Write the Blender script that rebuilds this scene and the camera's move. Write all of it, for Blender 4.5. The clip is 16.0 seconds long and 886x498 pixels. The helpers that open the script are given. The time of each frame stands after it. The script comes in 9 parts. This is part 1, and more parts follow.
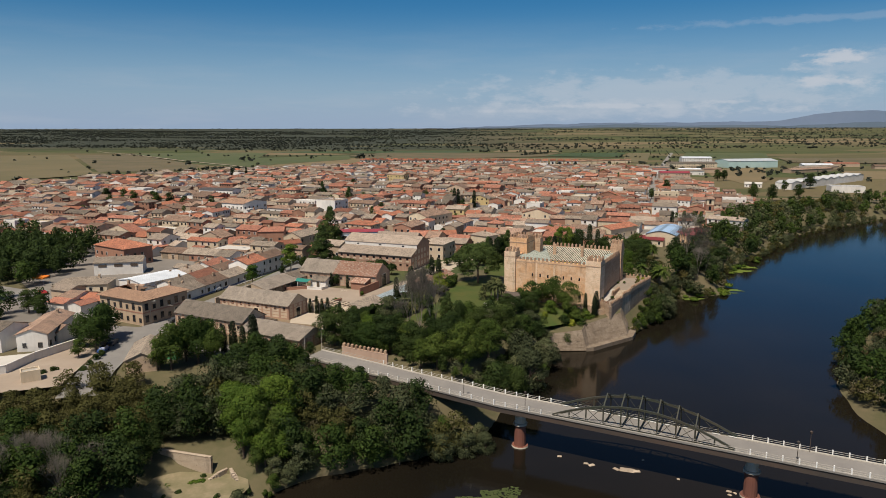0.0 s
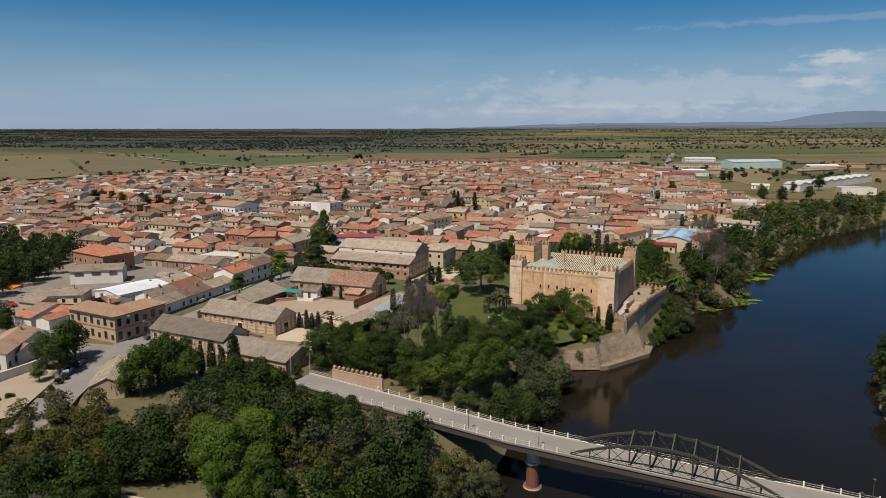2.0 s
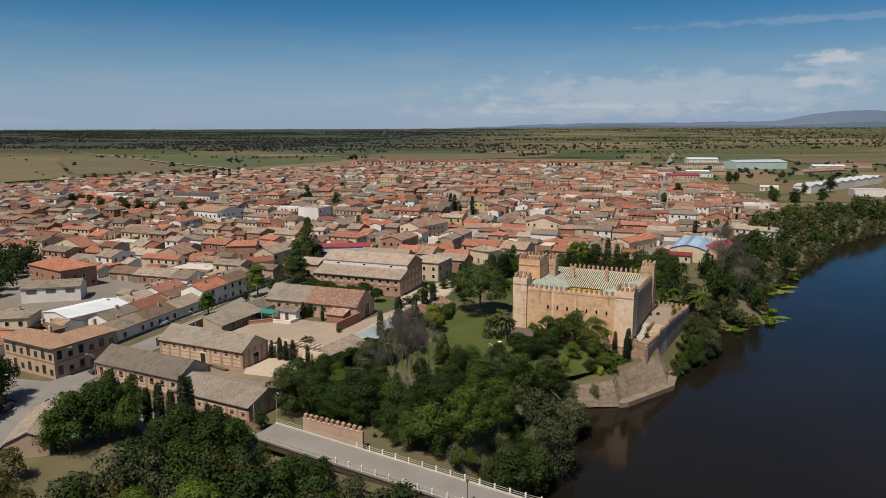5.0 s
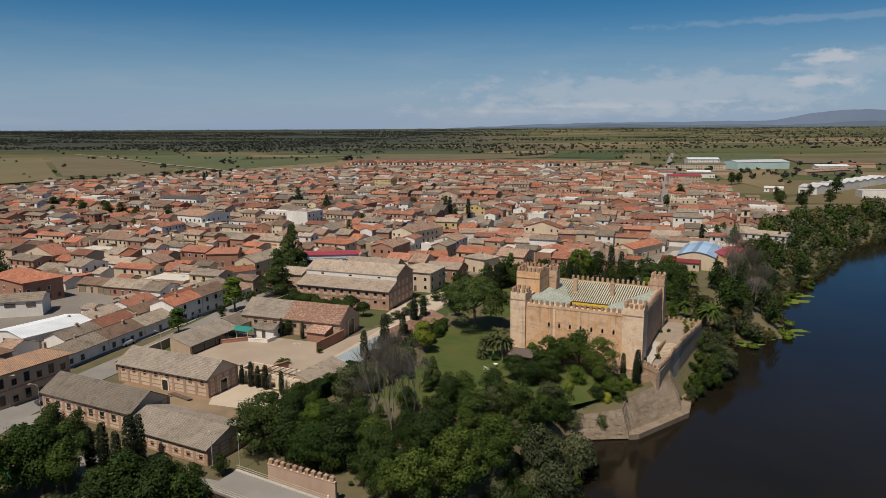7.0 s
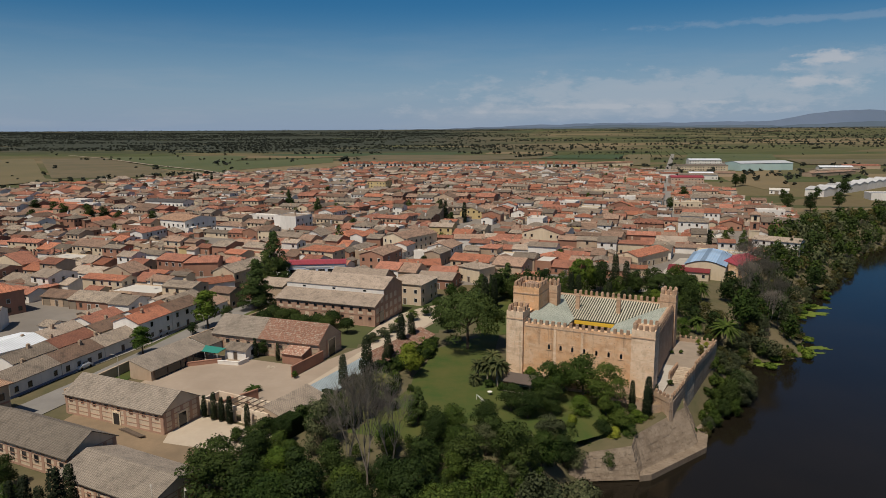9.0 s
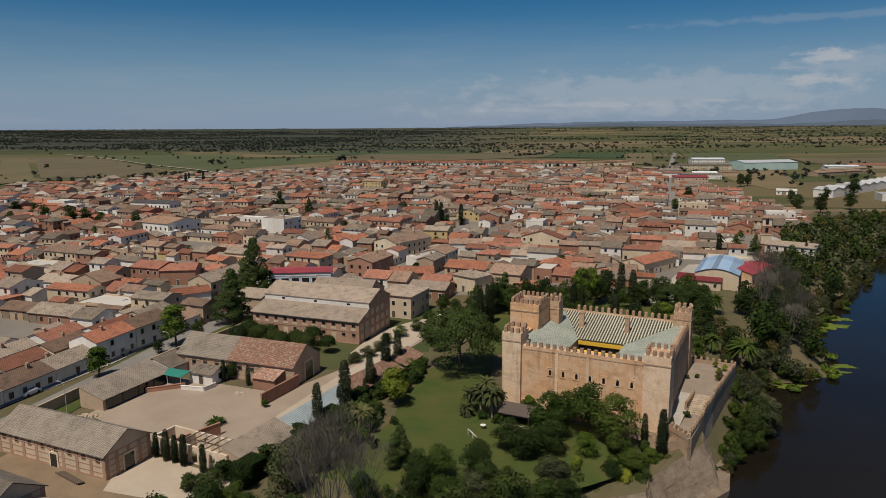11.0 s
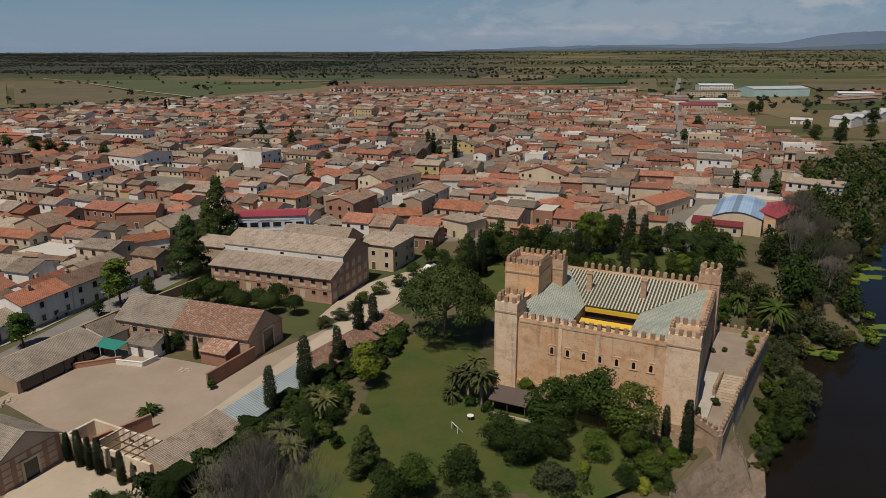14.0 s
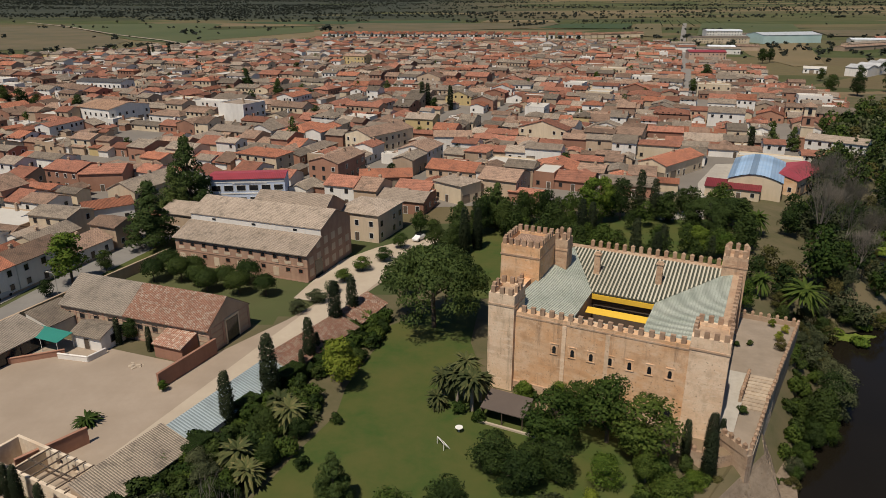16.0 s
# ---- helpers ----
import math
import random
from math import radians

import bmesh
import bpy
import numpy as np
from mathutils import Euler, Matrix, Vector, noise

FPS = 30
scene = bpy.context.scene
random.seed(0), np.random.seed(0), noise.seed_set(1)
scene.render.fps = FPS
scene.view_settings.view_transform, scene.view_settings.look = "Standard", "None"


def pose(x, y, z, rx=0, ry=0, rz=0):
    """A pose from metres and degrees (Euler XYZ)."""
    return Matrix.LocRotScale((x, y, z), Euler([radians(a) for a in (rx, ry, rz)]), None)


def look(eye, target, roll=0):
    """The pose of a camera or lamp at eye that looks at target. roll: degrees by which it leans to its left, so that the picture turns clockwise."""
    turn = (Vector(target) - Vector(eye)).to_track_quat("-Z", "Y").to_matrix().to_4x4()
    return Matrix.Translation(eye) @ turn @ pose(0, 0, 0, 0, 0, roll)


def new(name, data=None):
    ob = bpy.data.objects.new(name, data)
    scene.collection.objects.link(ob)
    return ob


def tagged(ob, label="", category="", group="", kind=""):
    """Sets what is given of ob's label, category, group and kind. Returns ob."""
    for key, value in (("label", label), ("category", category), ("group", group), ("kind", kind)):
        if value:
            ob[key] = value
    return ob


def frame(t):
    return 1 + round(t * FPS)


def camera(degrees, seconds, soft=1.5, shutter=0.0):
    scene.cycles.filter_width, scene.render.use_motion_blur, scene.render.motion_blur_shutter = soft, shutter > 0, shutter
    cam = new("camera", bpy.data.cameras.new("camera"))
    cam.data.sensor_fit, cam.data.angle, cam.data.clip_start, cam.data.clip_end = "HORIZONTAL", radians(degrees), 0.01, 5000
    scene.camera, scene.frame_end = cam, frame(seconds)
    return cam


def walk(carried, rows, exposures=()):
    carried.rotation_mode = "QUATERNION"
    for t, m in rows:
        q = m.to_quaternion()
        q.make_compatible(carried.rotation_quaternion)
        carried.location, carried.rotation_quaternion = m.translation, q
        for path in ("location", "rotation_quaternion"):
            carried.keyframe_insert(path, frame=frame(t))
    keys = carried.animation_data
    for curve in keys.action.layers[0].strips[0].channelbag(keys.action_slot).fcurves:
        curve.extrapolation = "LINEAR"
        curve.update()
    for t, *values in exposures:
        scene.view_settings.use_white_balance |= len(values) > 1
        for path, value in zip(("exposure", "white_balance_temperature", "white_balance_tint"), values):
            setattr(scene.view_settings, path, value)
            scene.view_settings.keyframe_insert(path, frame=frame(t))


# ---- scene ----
cam = camera(65.4, 16.0, soft=0.45)
PATH = [
    (0, (-17.519, -232.956, 57.438), (-17.626, -230.99, 57.09), -0.1),
    (4, (-19.933, -197.817, 56.864), (-20.03, -195.85, 56.517), -0.1),
    (7.5, (-18.263, -166.971, 56.915), (-18.35, -165.003, 56.568), -0.3),
    (9.5, (-16.594, -149.442, 56.921), (-16.679, -147.474, 56.576), -0.3),
    (12, (-14.5, -127.187, 56.814), (-14.585, -125.222, 56.448), -0.3),
    (12.5, (-14.179, -122.838, 56.69), (-14.262, -120.878, 56.3), -0.2),
    (13, (-14.114, -118.581, 56.587), (-14.194, -116.629, 56.157), -0.2),
    (13.5, (-13.744, -114.281, 56.578), (-13.824, -112.343, 56.091), -0.2),
    (14, (-13.521, -109.828, 56.402), (-13.598, -107.908, 55.848), -0.2),
    (14.5, (-13.251, -105.309, 56.383), (-13.324, -103.41, 55.758), -0.1),
    (15, (-13.003, -100.813, 56.381), (-13.075, -98.935, 55.697), -0.1),
    (15.5, (-12.705, -96.343, 56.389), (-12.776, -94.469, 55.695), -0.1),
    (16, (-12.319, -91.997, 56.437), (-12.39, -90.123, 55.741), -0.1),
]
walk(cam, [(t, look(eye, target, roll)) for t, eye, target, roll in PATH], [(0, 0.10), (4, 0.04), (7.5, -0.1), (9.5, -0.24), (12.0, -0.41), (13, -0.49), (14.5, -0.37), (16, -0.18)])

# ---- exposure, sun and sky ----
SUN_DIR = Vector((-0.46, -0.888, 0)).normalized() * math.cos(radians(61)) + Vector((0, 0, math.sin(radians(61))))
sun = new("sun", bpy.data.lights.new("sun", "SUN"))
sun.data.energy, sun.data.angle, sun.data.color = 5.0, radians(0.55), (1.0, 0.905, 0.77)
sun.matrix_world = look((0, 0, 300), Vector((0, 0, 300)) - SUN_DIR)

world = bpy.data.worlds.new("sky")
scene.world = world
world.use_nodes = True


def build_sky():
    nt = world.node_tree
    n, l = nt.nodes, nt.links
    n.clear()
    out = n.new("ShaderNodeOutputWorld")
    bg = n.new("ShaderNodeBackground")
    sky = n.new("ShaderNodeTexSky")
    sky.sky_type = "NISHITA"
    sky.sun_disc = False
    sky.sun_elevation = radians(61)
    sky.sun_rotation = math.atan2(SUN_DIR.x, SUN_DIR.y) % (2 * math.pi)
    sky.air_density, sky.dust_density, sky.ozone_density = 1.0, 0.3, 4.0
    sky.altitude = 600
    bg.inputs["Strength"].default_value = 0.060
    tc = n.new("ShaderNodeTexCoord")
    sep = n.new("ShaderNodeSeparateXYZ")
    l.new(tc.outputs["Generated"], sep.inputs[0])
    # thin layered cloud, stretched sideways
    mp = n.new("ShaderNodeMapping")
    mp.inputs["Scale"].default_value = (3.0, 3.0, 22.0)
    l.new(tc.outputs["Generated"], mp.inputs[0])
    cn = n.new("ShaderNodeTexNoise")
    cn.inputs["Scale"].default_value, cn.inputs["Detail"].default_value, cn.inputs["Roughness"].default_value = 1.6, 9.0, 0.6
    l.new(mp.outputs[0], cn.inputs["Vector"])
    ramp = n.new("ShaderNodeMapRange")
    ramp.inputs[1].default_value, ramp.inputs[2].default_value = 0.47, 0.80
    l.new(cn.outputs["Fac"], ramp.inputs[0])
    band = n.new("ShaderNodeMapRange")
    band.inputs[1].default_value, band.inputs[2].default_value = 0.15, 0.02
    l.new(sep.outputs["Z"], band.inputs[0])
    mul = n.new("ShaderNodeMath")
    mul.operation = "MULTIPLY"
    l.new(ramp.outputs[0], mul.inputs[0])
    l.new(band.outputs[0], mul.inputs[1])
    amt = n.new("ShaderNodeMath")
    amt.operation = "MULTIPLY"
    amt.inputs[1].default_value = 0.36
    l.new(mul.outputs[0], amt.inputs[0])
    mix = n.new("ShaderNodeMix")
    mix.data_type = "RGBA"
    mix.inputs[7].default_value = (7.0, 7.6, 8.6, 1)
    l.new(amt.outputs[0], mix.inputs[0])
    hsv = n.new("ShaderNodeHueSaturation")
    # less saturation overhead, out of view, added so the fill light is less blue
    overhead_sat = n.new("ShaderNodeMapRange")
    overhead_sat.interpolation_type = "SMOOTHSTEP"
    overhead_sat.inputs[1].default_value, overhead_sat.inputs[2].default_value, overhead_sat.inputs[3].default_value, overhead_sat.inputs[4].default_value = 0.14, 0.6, 1.48, 0.95
    l.new(sep.outputs["Z"], overhead_sat.inputs[0])
    l.new(overhead_sat.outputs[0], hsv.inputs["Saturation"])
    l.new(sky.outputs[0], hsv.inputs["Color"])
    # pale haze towards the horizon
    hz = n.new("ShaderNodeMapRange")
    hz.interpolation_type = "SMOOTHSTEP"
    hz.inputs[1].default_value, hz.inputs[2].default_value, hz.inputs[3].default_value, hz.inputs[4].default_value = 0.17, -0.02, 0.0, 0.82
    l.new(sep.outputs["Z"], hz.inputs[0])
    haze = n.new("ShaderNodeMix")
    haze.data_type = "RGBA"
    haze.inputs[7].default_value = (4.1, 5.9, 9.0, 1)
    l.new(hz.outputs[0], haze.inputs[0])
    l.new(hsv.outputs[0], haze.inputs[6])
    l.new(haze.outputs[2], mix.inputs[6])
    # two small heaped clouds low in the sky
    def calc(op, a, b=None):
        q = n.new("ShaderNodeMath")
        q.operation = op
        for i, v in enumerate((a, b)):
            if v is None:
                continue
            if isinstance(v, (int, float)):
                q.inputs[i].default_value = v
            else:
                l.new(v, q.inputs[i])
        return q.outputs[0]

    az = calc("ARCTAN2", sep.outputs["X"], sep.outputs["Y"])
    pn = n.new("ShaderNodeTexNoise")
    pn.inputs["Scale"].default_value, pn.inputs["Detail"].default_value, pn.inputs["Roughness"].default_value = 26.0, 7.0, 0.62
    mp2 = n.new("ShaderNodeMapping")
    mp2.inputs["Scale"].default_value = (1.0, 1.0, 2.6)
    l.new(tc.outputs["Generated"], mp2.inputs[0])
    l.new(mp2.outputs[0], pn.inputs["Vector"])
    last = mix.outputs[2]
    for a0, z0, wa, wz, amount in ((25.9, 0.083, 0.05, 0.015, 0.75), (25.4, 0.055, 0.055, 0.011, 0.5), (10.0, 0.028, 0.12, 0.005, 0.35), (19.0, 0.032, 0.07, 0.005, 0.4), (4.0, 0.022, 0.10, 0.004, 0.25), (27.5, 0.07, 0.11, 0.035, 0.30), (15.0, 0.045, 0.42, 0.042, 0.34), (9.0, 0.022, 0.36, 0.02, 0.22), (24.0, 0.13, 0.30, 0.008, 0.16)):
        da = calc("DIVIDE", calc("SUBTRACT", az, radians(a0)), wa)
        dz = calc("DIVIDE", calc("SUBTRACT", sep.outputs["Z"], z0), wz)
        rr = calc("SQRT", calc("ADD", calc("MULTIPLY", da, da), calc("MULTIPLY", dz, dz)))
        dens = calc("SUBTRACT", calc("MULTIPLY", calc("SUBTRACT", pn.outputs["Fac"], 0.12), 2.1), rr)
        k = n.new("ShaderNodeMapRange")
        k.interpolation_type = "SMOOTHSTEP"
        k.inputs[1].default_value, k.inputs[2].default_value, k.inputs[3].default_value, k.inputs[4].default_value = 0.0, 0.55, 0.0, amount
        l.new(dens, k.inputs[0])
        mx = n.new("ShaderNodeMix")
        mx.data_type = "RGBA"
        mx.inputs[7].default_value = (8.6, 9.0, 9.8, 1)
        l.new(k.outputs[0], mx.inputs[0])
        l.new(last, mx.inputs[6])
        last = mx.outputs[2]
    l.new(last, bg.inputs["Color"])
    l.new(bg.outputs[0], out.inputs[0])


build_sky()

# ---- materials ----
def shader(name):
    m = bpy.data.materials.new(name)
    m.use_nodes = True
    nt = m.node_tree
    b = nt.nodes["Principled BSDF"]
    return m, nt, b


def node(nt, kind, **vals):
    q = nt.nodes.new(kind)
    for k, v in vals.items():
        q.inputs[k.replace("_", " ")].default_value = v
    return q


def mixc(nt, fac, a, b, blend="MIX"):
    q = nt.nodes.new("ShaderNodeMix")
    q.data_type, q.blend_type = "RGBA", blend
    for i, v in ((0, fac), (6, a), (7, b)):
        if isinstance(v, (int, float)):
            q.inputs[i].default_value = v
        elif isinstance(v, tuple):
            q.inputs[i].default_value = (*v[:3], 1)
        else:
            nt.links.new(v, q.inputs[i])
    return q.outputs[2]


def maprange(nt, v, a, b, c=0.0, d=1.0):
    q = nt.nodes.new("ShaderNodeMapRange")
    for i, x in ((1, a), (2, b), (3, c), (4, d)):
        q.inputs[i].default_value = x
    nt.links.new(v, q.inputs[0])
    return q.outputs[0]


def noise_fac(nt, scale, detail=5.0, rough=0.6, coord=None, stretch=None):
    if coord is None:
        coord = nt.nodes.new("ShaderNodeNewGeometry").outputs["Position"]
    if stretch:
        mp = nt.nodes.new("ShaderNodeMapping")
        mp.inputs["Scale"].default_value = stretch
        nt.links.new(coord, mp.inputs[0])
        coord = mp.outputs[0]
    q = node(nt, "ShaderNodeTexNoise", Scale=scale, Detail=detail, Roughness=rough)
    nt.links.new(coord, q.inputs["Vector"])
    return q.outputs["Fac"]


def bump(nt, b, height, strength, distance=0.05):
    q = node(nt, "ShaderNodeBump", Strength=strength, Distance=distance)
    nt.links.new(height, q.inputs["Height"])
    nt.links.new(q.outputs[0], b.inputs["Normal"])


def plain(name, base, other=None, var=0.5, big=0.08, fine=1.5, rough=0.85, metal=0.0, relief=0.3, per_object=0.0, streak=0.0, spec=0.3):
    """A surface whose colour drifts between two tones at a large and a fine scale."""
    m, nt, b = shader(name)
    other = other or tuple(c * 0.62 for c in base)
    f1 = maprange(nt, noise_fac(nt, big, 4), 0.35, 0.68)
    f2 = maprange(nt, noise_fac(nt, fine, 6, 0.7), 0.3, 0.75)
    col = mixc(nt, f1, base, other)
    col = mixc(nt, f2, col, mixc(nt, var, col, other))
    if streak:
        f3 = maprange(nt, noise_fac(nt, 1.0, 5, 0.65, stretch=(0.9, 0.9, 0.12)), 0.45, 0.75, 0, streak)
        col = mixc(nt, f3, col, tuple(c * 0.45 for c in base))
    if per_object:
        r = nt.nodes.new("ShaderNodeObjectInfo").outputs["Random"]
        hsv = node(nt, "ShaderNodeHueSaturation")
        isl = nt.nodes.new("ShaderNodeNewGeometry").outputs["Random Per Island"]
        both = nt.nodes.new("ShaderNodeMath")
        both.operation = "ADD"
        nt.links.new(r, both.inputs[0])
        nt.links.new(isl, both.inputs[1])
        nt.links.new(maprange(nt, both.outputs[0], 0.3, 1.7, 1 - 1.7 * per_object, 1 + 1.7 * per_object), hsv.inputs["Value"])
        nt.links.new(col, hsv.inputs["Color"])
        col = hsv.outputs[0]
    nt.links.new(col, b.inputs["Base Color"])
    b.inputs["Roughness"].default_value, b.inputs["Metallic"].default_value = rough, metal
    b.inputs["Specular IOR Level"].default_value = spec
    if relief:
        bump(nt, b, f2, relief)
    return m


def tiled_roof(name, base, other, rib=0.30, row=0.45, rough=0.9, patch=0.5, ribs=0.72, lichen=None, moss=0.0):
    """Clay tiles: ribs run down the slope (UV in metres: x along the eave, y up the slope)."""
    m, nt, b = shader(name)
    uv = nt.nodes.new("ShaderNodeUVMap").outputs[0]
    sep = nt.nodes.new("ShaderNodeSeparateXYZ")
    nt.links.new(uv, sep.inputs[0])

    def wave(out, period):
        a = nt.nodes.new("ShaderNodeMath")
        a.operation = "MULTIPLY"
        a.inputs[1].default_value = 2 * math.pi / period
        nt.links.new(out, a.inputs[0])
        s = nt.nodes.new("ShaderNodeMath")
        s.operation = "SINE"
        nt.links.new(a.outputs[0], s.inputs[0])
        return maprange(nt, s.outputs[0], -1, 1)

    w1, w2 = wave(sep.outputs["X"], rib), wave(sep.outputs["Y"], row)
    f1 = maprange(nt, noise_fac(nt, 0.25, 5), 0.38, 0.66)
    f2 = maprange(nt, noise_fac(nt, 3.5, 3, 0.7), 0.35, 0.7)
    col = mixc(nt, f1, base, other)
    col = mixc(nt, f2, col, mixc(nt, patch, col, tuple(c * 1.5 for c in base)))
    if lichen:
        col = mixc(nt, maprange(nt, noise_fac(nt, 1.7, 5, 0.72), 0.50, 0.58, 0, 0.8), col, lichen)
    if moss:
        col = mixc(nt, maprange(nt, noise_fac(nt, 0.5, 7, 0.75), 0.52, 0.66, 0, moss), col, (0.07, 0.062, 0.05))
    r = nt.nodes.new("ShaderNodeNewGeometry").outputs["Random Per Island"]
    ro = nt.nodes.new("ShaderNodeObjectInfo").outputs["Random"]
    hsv = node(nt, "ShaderNodeHueSaturation")
    add = nt.nodes.new("ShaderNodeMath")
    add.operation = "ADD"
    nt.links.new(r, add.inputs[0])
    nt.links.new(ro, add.inputs[1])
    nt.links.new(maprange(nt, add.outputs[0], 0.3, 1.7, 0.42, 1.6), hsv.inputs["Value"])
    nt.links.new(col, hsv.inputs["Color"])
    # Trough shade between ribs is put into the colour; row lines darken too.
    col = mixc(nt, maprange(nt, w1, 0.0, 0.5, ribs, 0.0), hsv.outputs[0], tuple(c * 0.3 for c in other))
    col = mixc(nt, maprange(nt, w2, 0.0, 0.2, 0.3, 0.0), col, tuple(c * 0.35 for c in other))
    nt.links.new(col, b.inputs["Base Color"])
    b.inputs["Roughness"].default_value = rough
    b.inputs["Specular IOR Level"].default_value = 0.2
    bump(nt, b, w1, 0.7, 0.08)
    return m


def aged_wall(name, base, pale, dirt, lift=0.85, grain=2.6):
    """Old tapial and brick wall: courses, pale render left in patches, dark runs and pits."""
    m, nt, b = shader(name)
    col = mixc(nt, maprange(nt, noise_fac(nt, 0.20, 7, 0.72, stretch=(1, 1, 1.3)), 0.40, 0.68), base, pale)
    band = noise_fac(nt, 1.0, 2, 0.5, stretch=(0.16, 0.16, 0.55 / lift))
    col = mixc(nt, maprange(nt, band, 0.54, 0.70, 0, 0.5), col, tuple(c * 0.7 for c in base))
    col = mixc(nt, maprange(nt, band, 0.42, 0.30, 0, 0.4), col, pale)
    runs = noise_fac(nt, 1.0, 6, 0.7, stretch=(0.8, 0.8, 0.07))
    col = mixc(nt, maprange(nt, runs, 0.56, 0.70, 0, 0.7), col, dirt)
    col = mixc(nt, maprange(nt, noise_fac(nt, 0.55, 5, 0.7, stretch=(1, 1, 0.6)), 0.52, 0.64, 0, 0.45), col, tuple(c * 0.62 for c in base))
    col = mixc(nt, maprange(nt, noise_fac(nt, 0.9, 4, 0.65, stretch=(0.5, 0.5, 1.6)), 0.57, 0.63, 0, 0.55), col, pale)
    fine = noise_fac(nt, grain, 6, 0.75)
    col = mixc(nt, maprange(nt, fine, 0.5, 0.85, 0, 0.5), col, tuple(c * 0.55 for c in base))
    col = mixc(nt, maprange(nt, noise_fac(nt, grain * 1.1, 5, 0.72), 0.60, 0.66, 0, 0.75), col, dirt)
    r = nt.nodes.new("ShaderNodeObjectInfo").outputs["Random"]
    hsv = node(nt, "ShaderNodeHueSaturation")
    nt.links.new(maprange(nt, r, 0, 1, 0.90, 1.10), hsv.inputs["Value"])
    nt.links.new(col, hsv.inputs["Color"])
    nt.links.new(hsv.outputs[0], b.inputs["Base Color"])
    b.inputs["Roughness"].default_value = 0.92
    b.inputs["Specular IOR Level"].default_value = 0.15
    bump(nt, b, fine, 0.6, 0.08)
    return m


def foliage(name, base, other, light, scale=0.6):
    m, nt, b = shader(name)
    r = nt.nodes.new("ShaderNodeNewGeometry").outputs["Random Per Island"]
    f1 = maprange(nt, noise_fac(nt, scale, 3), 0.35, 0.65)
    col = mixc(nt, f1, base, other)
    col = mixc(nt, maprange(nt, r, 0.55, 1.0), col, light)
    ro = nt.nodes.new("ShaderNodeObjectInfo").outputs["Random"]
    hsv = node(nt, "ShaderNodeHueSaturation")
    nt.links.new(maprange(nt, ro, 0, 1, 0.52, 1.08), hsv.inputs["Value"])
    nt.links.new(maprange(nt, ro, 0, 1, 0.52, 0.485), hsv.inputs["Hue"])
    nt.links.new(col, hsv.inputs["Color"])
    nt.links.new(hsv.outputs[0], b.inputs["Base Color"])
    b.inputs["Roughness"].default_value = 0.75
    b.inputs["Specular IOR Level"].default_value = 0.15
    # thin leaves let some light through
    tl = nt.nodes.new("ShaderNodeBsdfTranslucent")
    nt.links.new(hsv.outputs[0], tl.inputs["Color"])
    mx = nt.nodes.new("ShaderNodeMixShader")
    mx.inputs[0].default_value = 0.2
    out = nt.nodes["Material Output"]
    nt.links.new(b.outputs[0], mx.inputs[1])
    nt.links.new(tl.outputs[0], mx.inputs[2])
    nt.links.new(mx.outputs[0], out.inputs["Surface"])
    return m


MAT = {}
MAT["render_white"] = plain("white_render", (0.76, 0.73, 0.68), (0.62, 0.58, 0.53), streak=0.3, per_object=0.06)
MAT["render_cream"] = plain("cream_render", (0.62, 0.52, 0.38), (0.50, 0.40, 0.28), streak=0.35, per_object=0.1)
MAT["render_tan"] = plain("tan_render", (0.46, 0.35, 0.25), (0.36, 0.26, 0.18), streak=0.35, per_object=0.12)
MAT["brick"] = plain("red_brick", (0.36, 0.19, 0.125), (0.25, 0.13, 0.09), streak=0.3, per_object=0.12)
MAT["yellow"] = plain("yellow_render", (0.55, 0.43, 0.22), (0.46, 0.35, 0.17), streak=0.2)
MAT["blue_wall"] = plain("pale_blue_render", (0.52, 0.58, 0.70), (0.46, 0.52, 0.64), streak=0.2)
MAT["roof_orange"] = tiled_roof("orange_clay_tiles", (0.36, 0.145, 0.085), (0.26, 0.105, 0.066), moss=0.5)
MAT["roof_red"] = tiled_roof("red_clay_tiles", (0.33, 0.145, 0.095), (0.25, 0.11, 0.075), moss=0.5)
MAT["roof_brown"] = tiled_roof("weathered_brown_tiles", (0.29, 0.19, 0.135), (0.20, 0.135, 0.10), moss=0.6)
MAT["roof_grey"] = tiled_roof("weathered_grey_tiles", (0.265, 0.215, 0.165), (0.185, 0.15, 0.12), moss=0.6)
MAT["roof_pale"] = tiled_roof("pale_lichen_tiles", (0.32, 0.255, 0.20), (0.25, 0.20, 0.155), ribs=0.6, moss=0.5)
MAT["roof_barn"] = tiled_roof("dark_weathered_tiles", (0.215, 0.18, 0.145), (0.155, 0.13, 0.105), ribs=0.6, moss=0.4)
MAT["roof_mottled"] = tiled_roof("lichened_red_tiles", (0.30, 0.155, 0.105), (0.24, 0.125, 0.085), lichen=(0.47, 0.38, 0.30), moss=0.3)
MAT["glass_dark"] = plain("window_glass", (0.02, 0.022, 0.026), rough=0.12, relief=0, spec=0.6)
MAT["glazing"] = tiled_roof("corrugated_glazing", (0.25, 0.29, 0.30), (0.19, 0.22, 0.23), rib=0.45, row=50.0, rough=0.35, patch=0.2, ribs=0.5)
MAT["frame_dark"] = plain("painted_frame", (0.12, 0.09, 0.07), rough=0.6)
MAT["frame_white"] = plain("white_frame", (0.7, 0.68, 0.64), rough=0.6)
MAT["shutter"] = plain("roller_shutter", (0.30, 0.24, 0.18), rough=0.7)
MAT["asphalt"] = plain("worn_asphalt", (0.235, 0.22, 0.20), (0.175, 0.163, 0.15), big=0.12)
MAT["bridge_road"] = plain("bridge_asphalt", (0.25, 0.23, 0.205), (0.19, 0.175, 0.16), big=0.12)
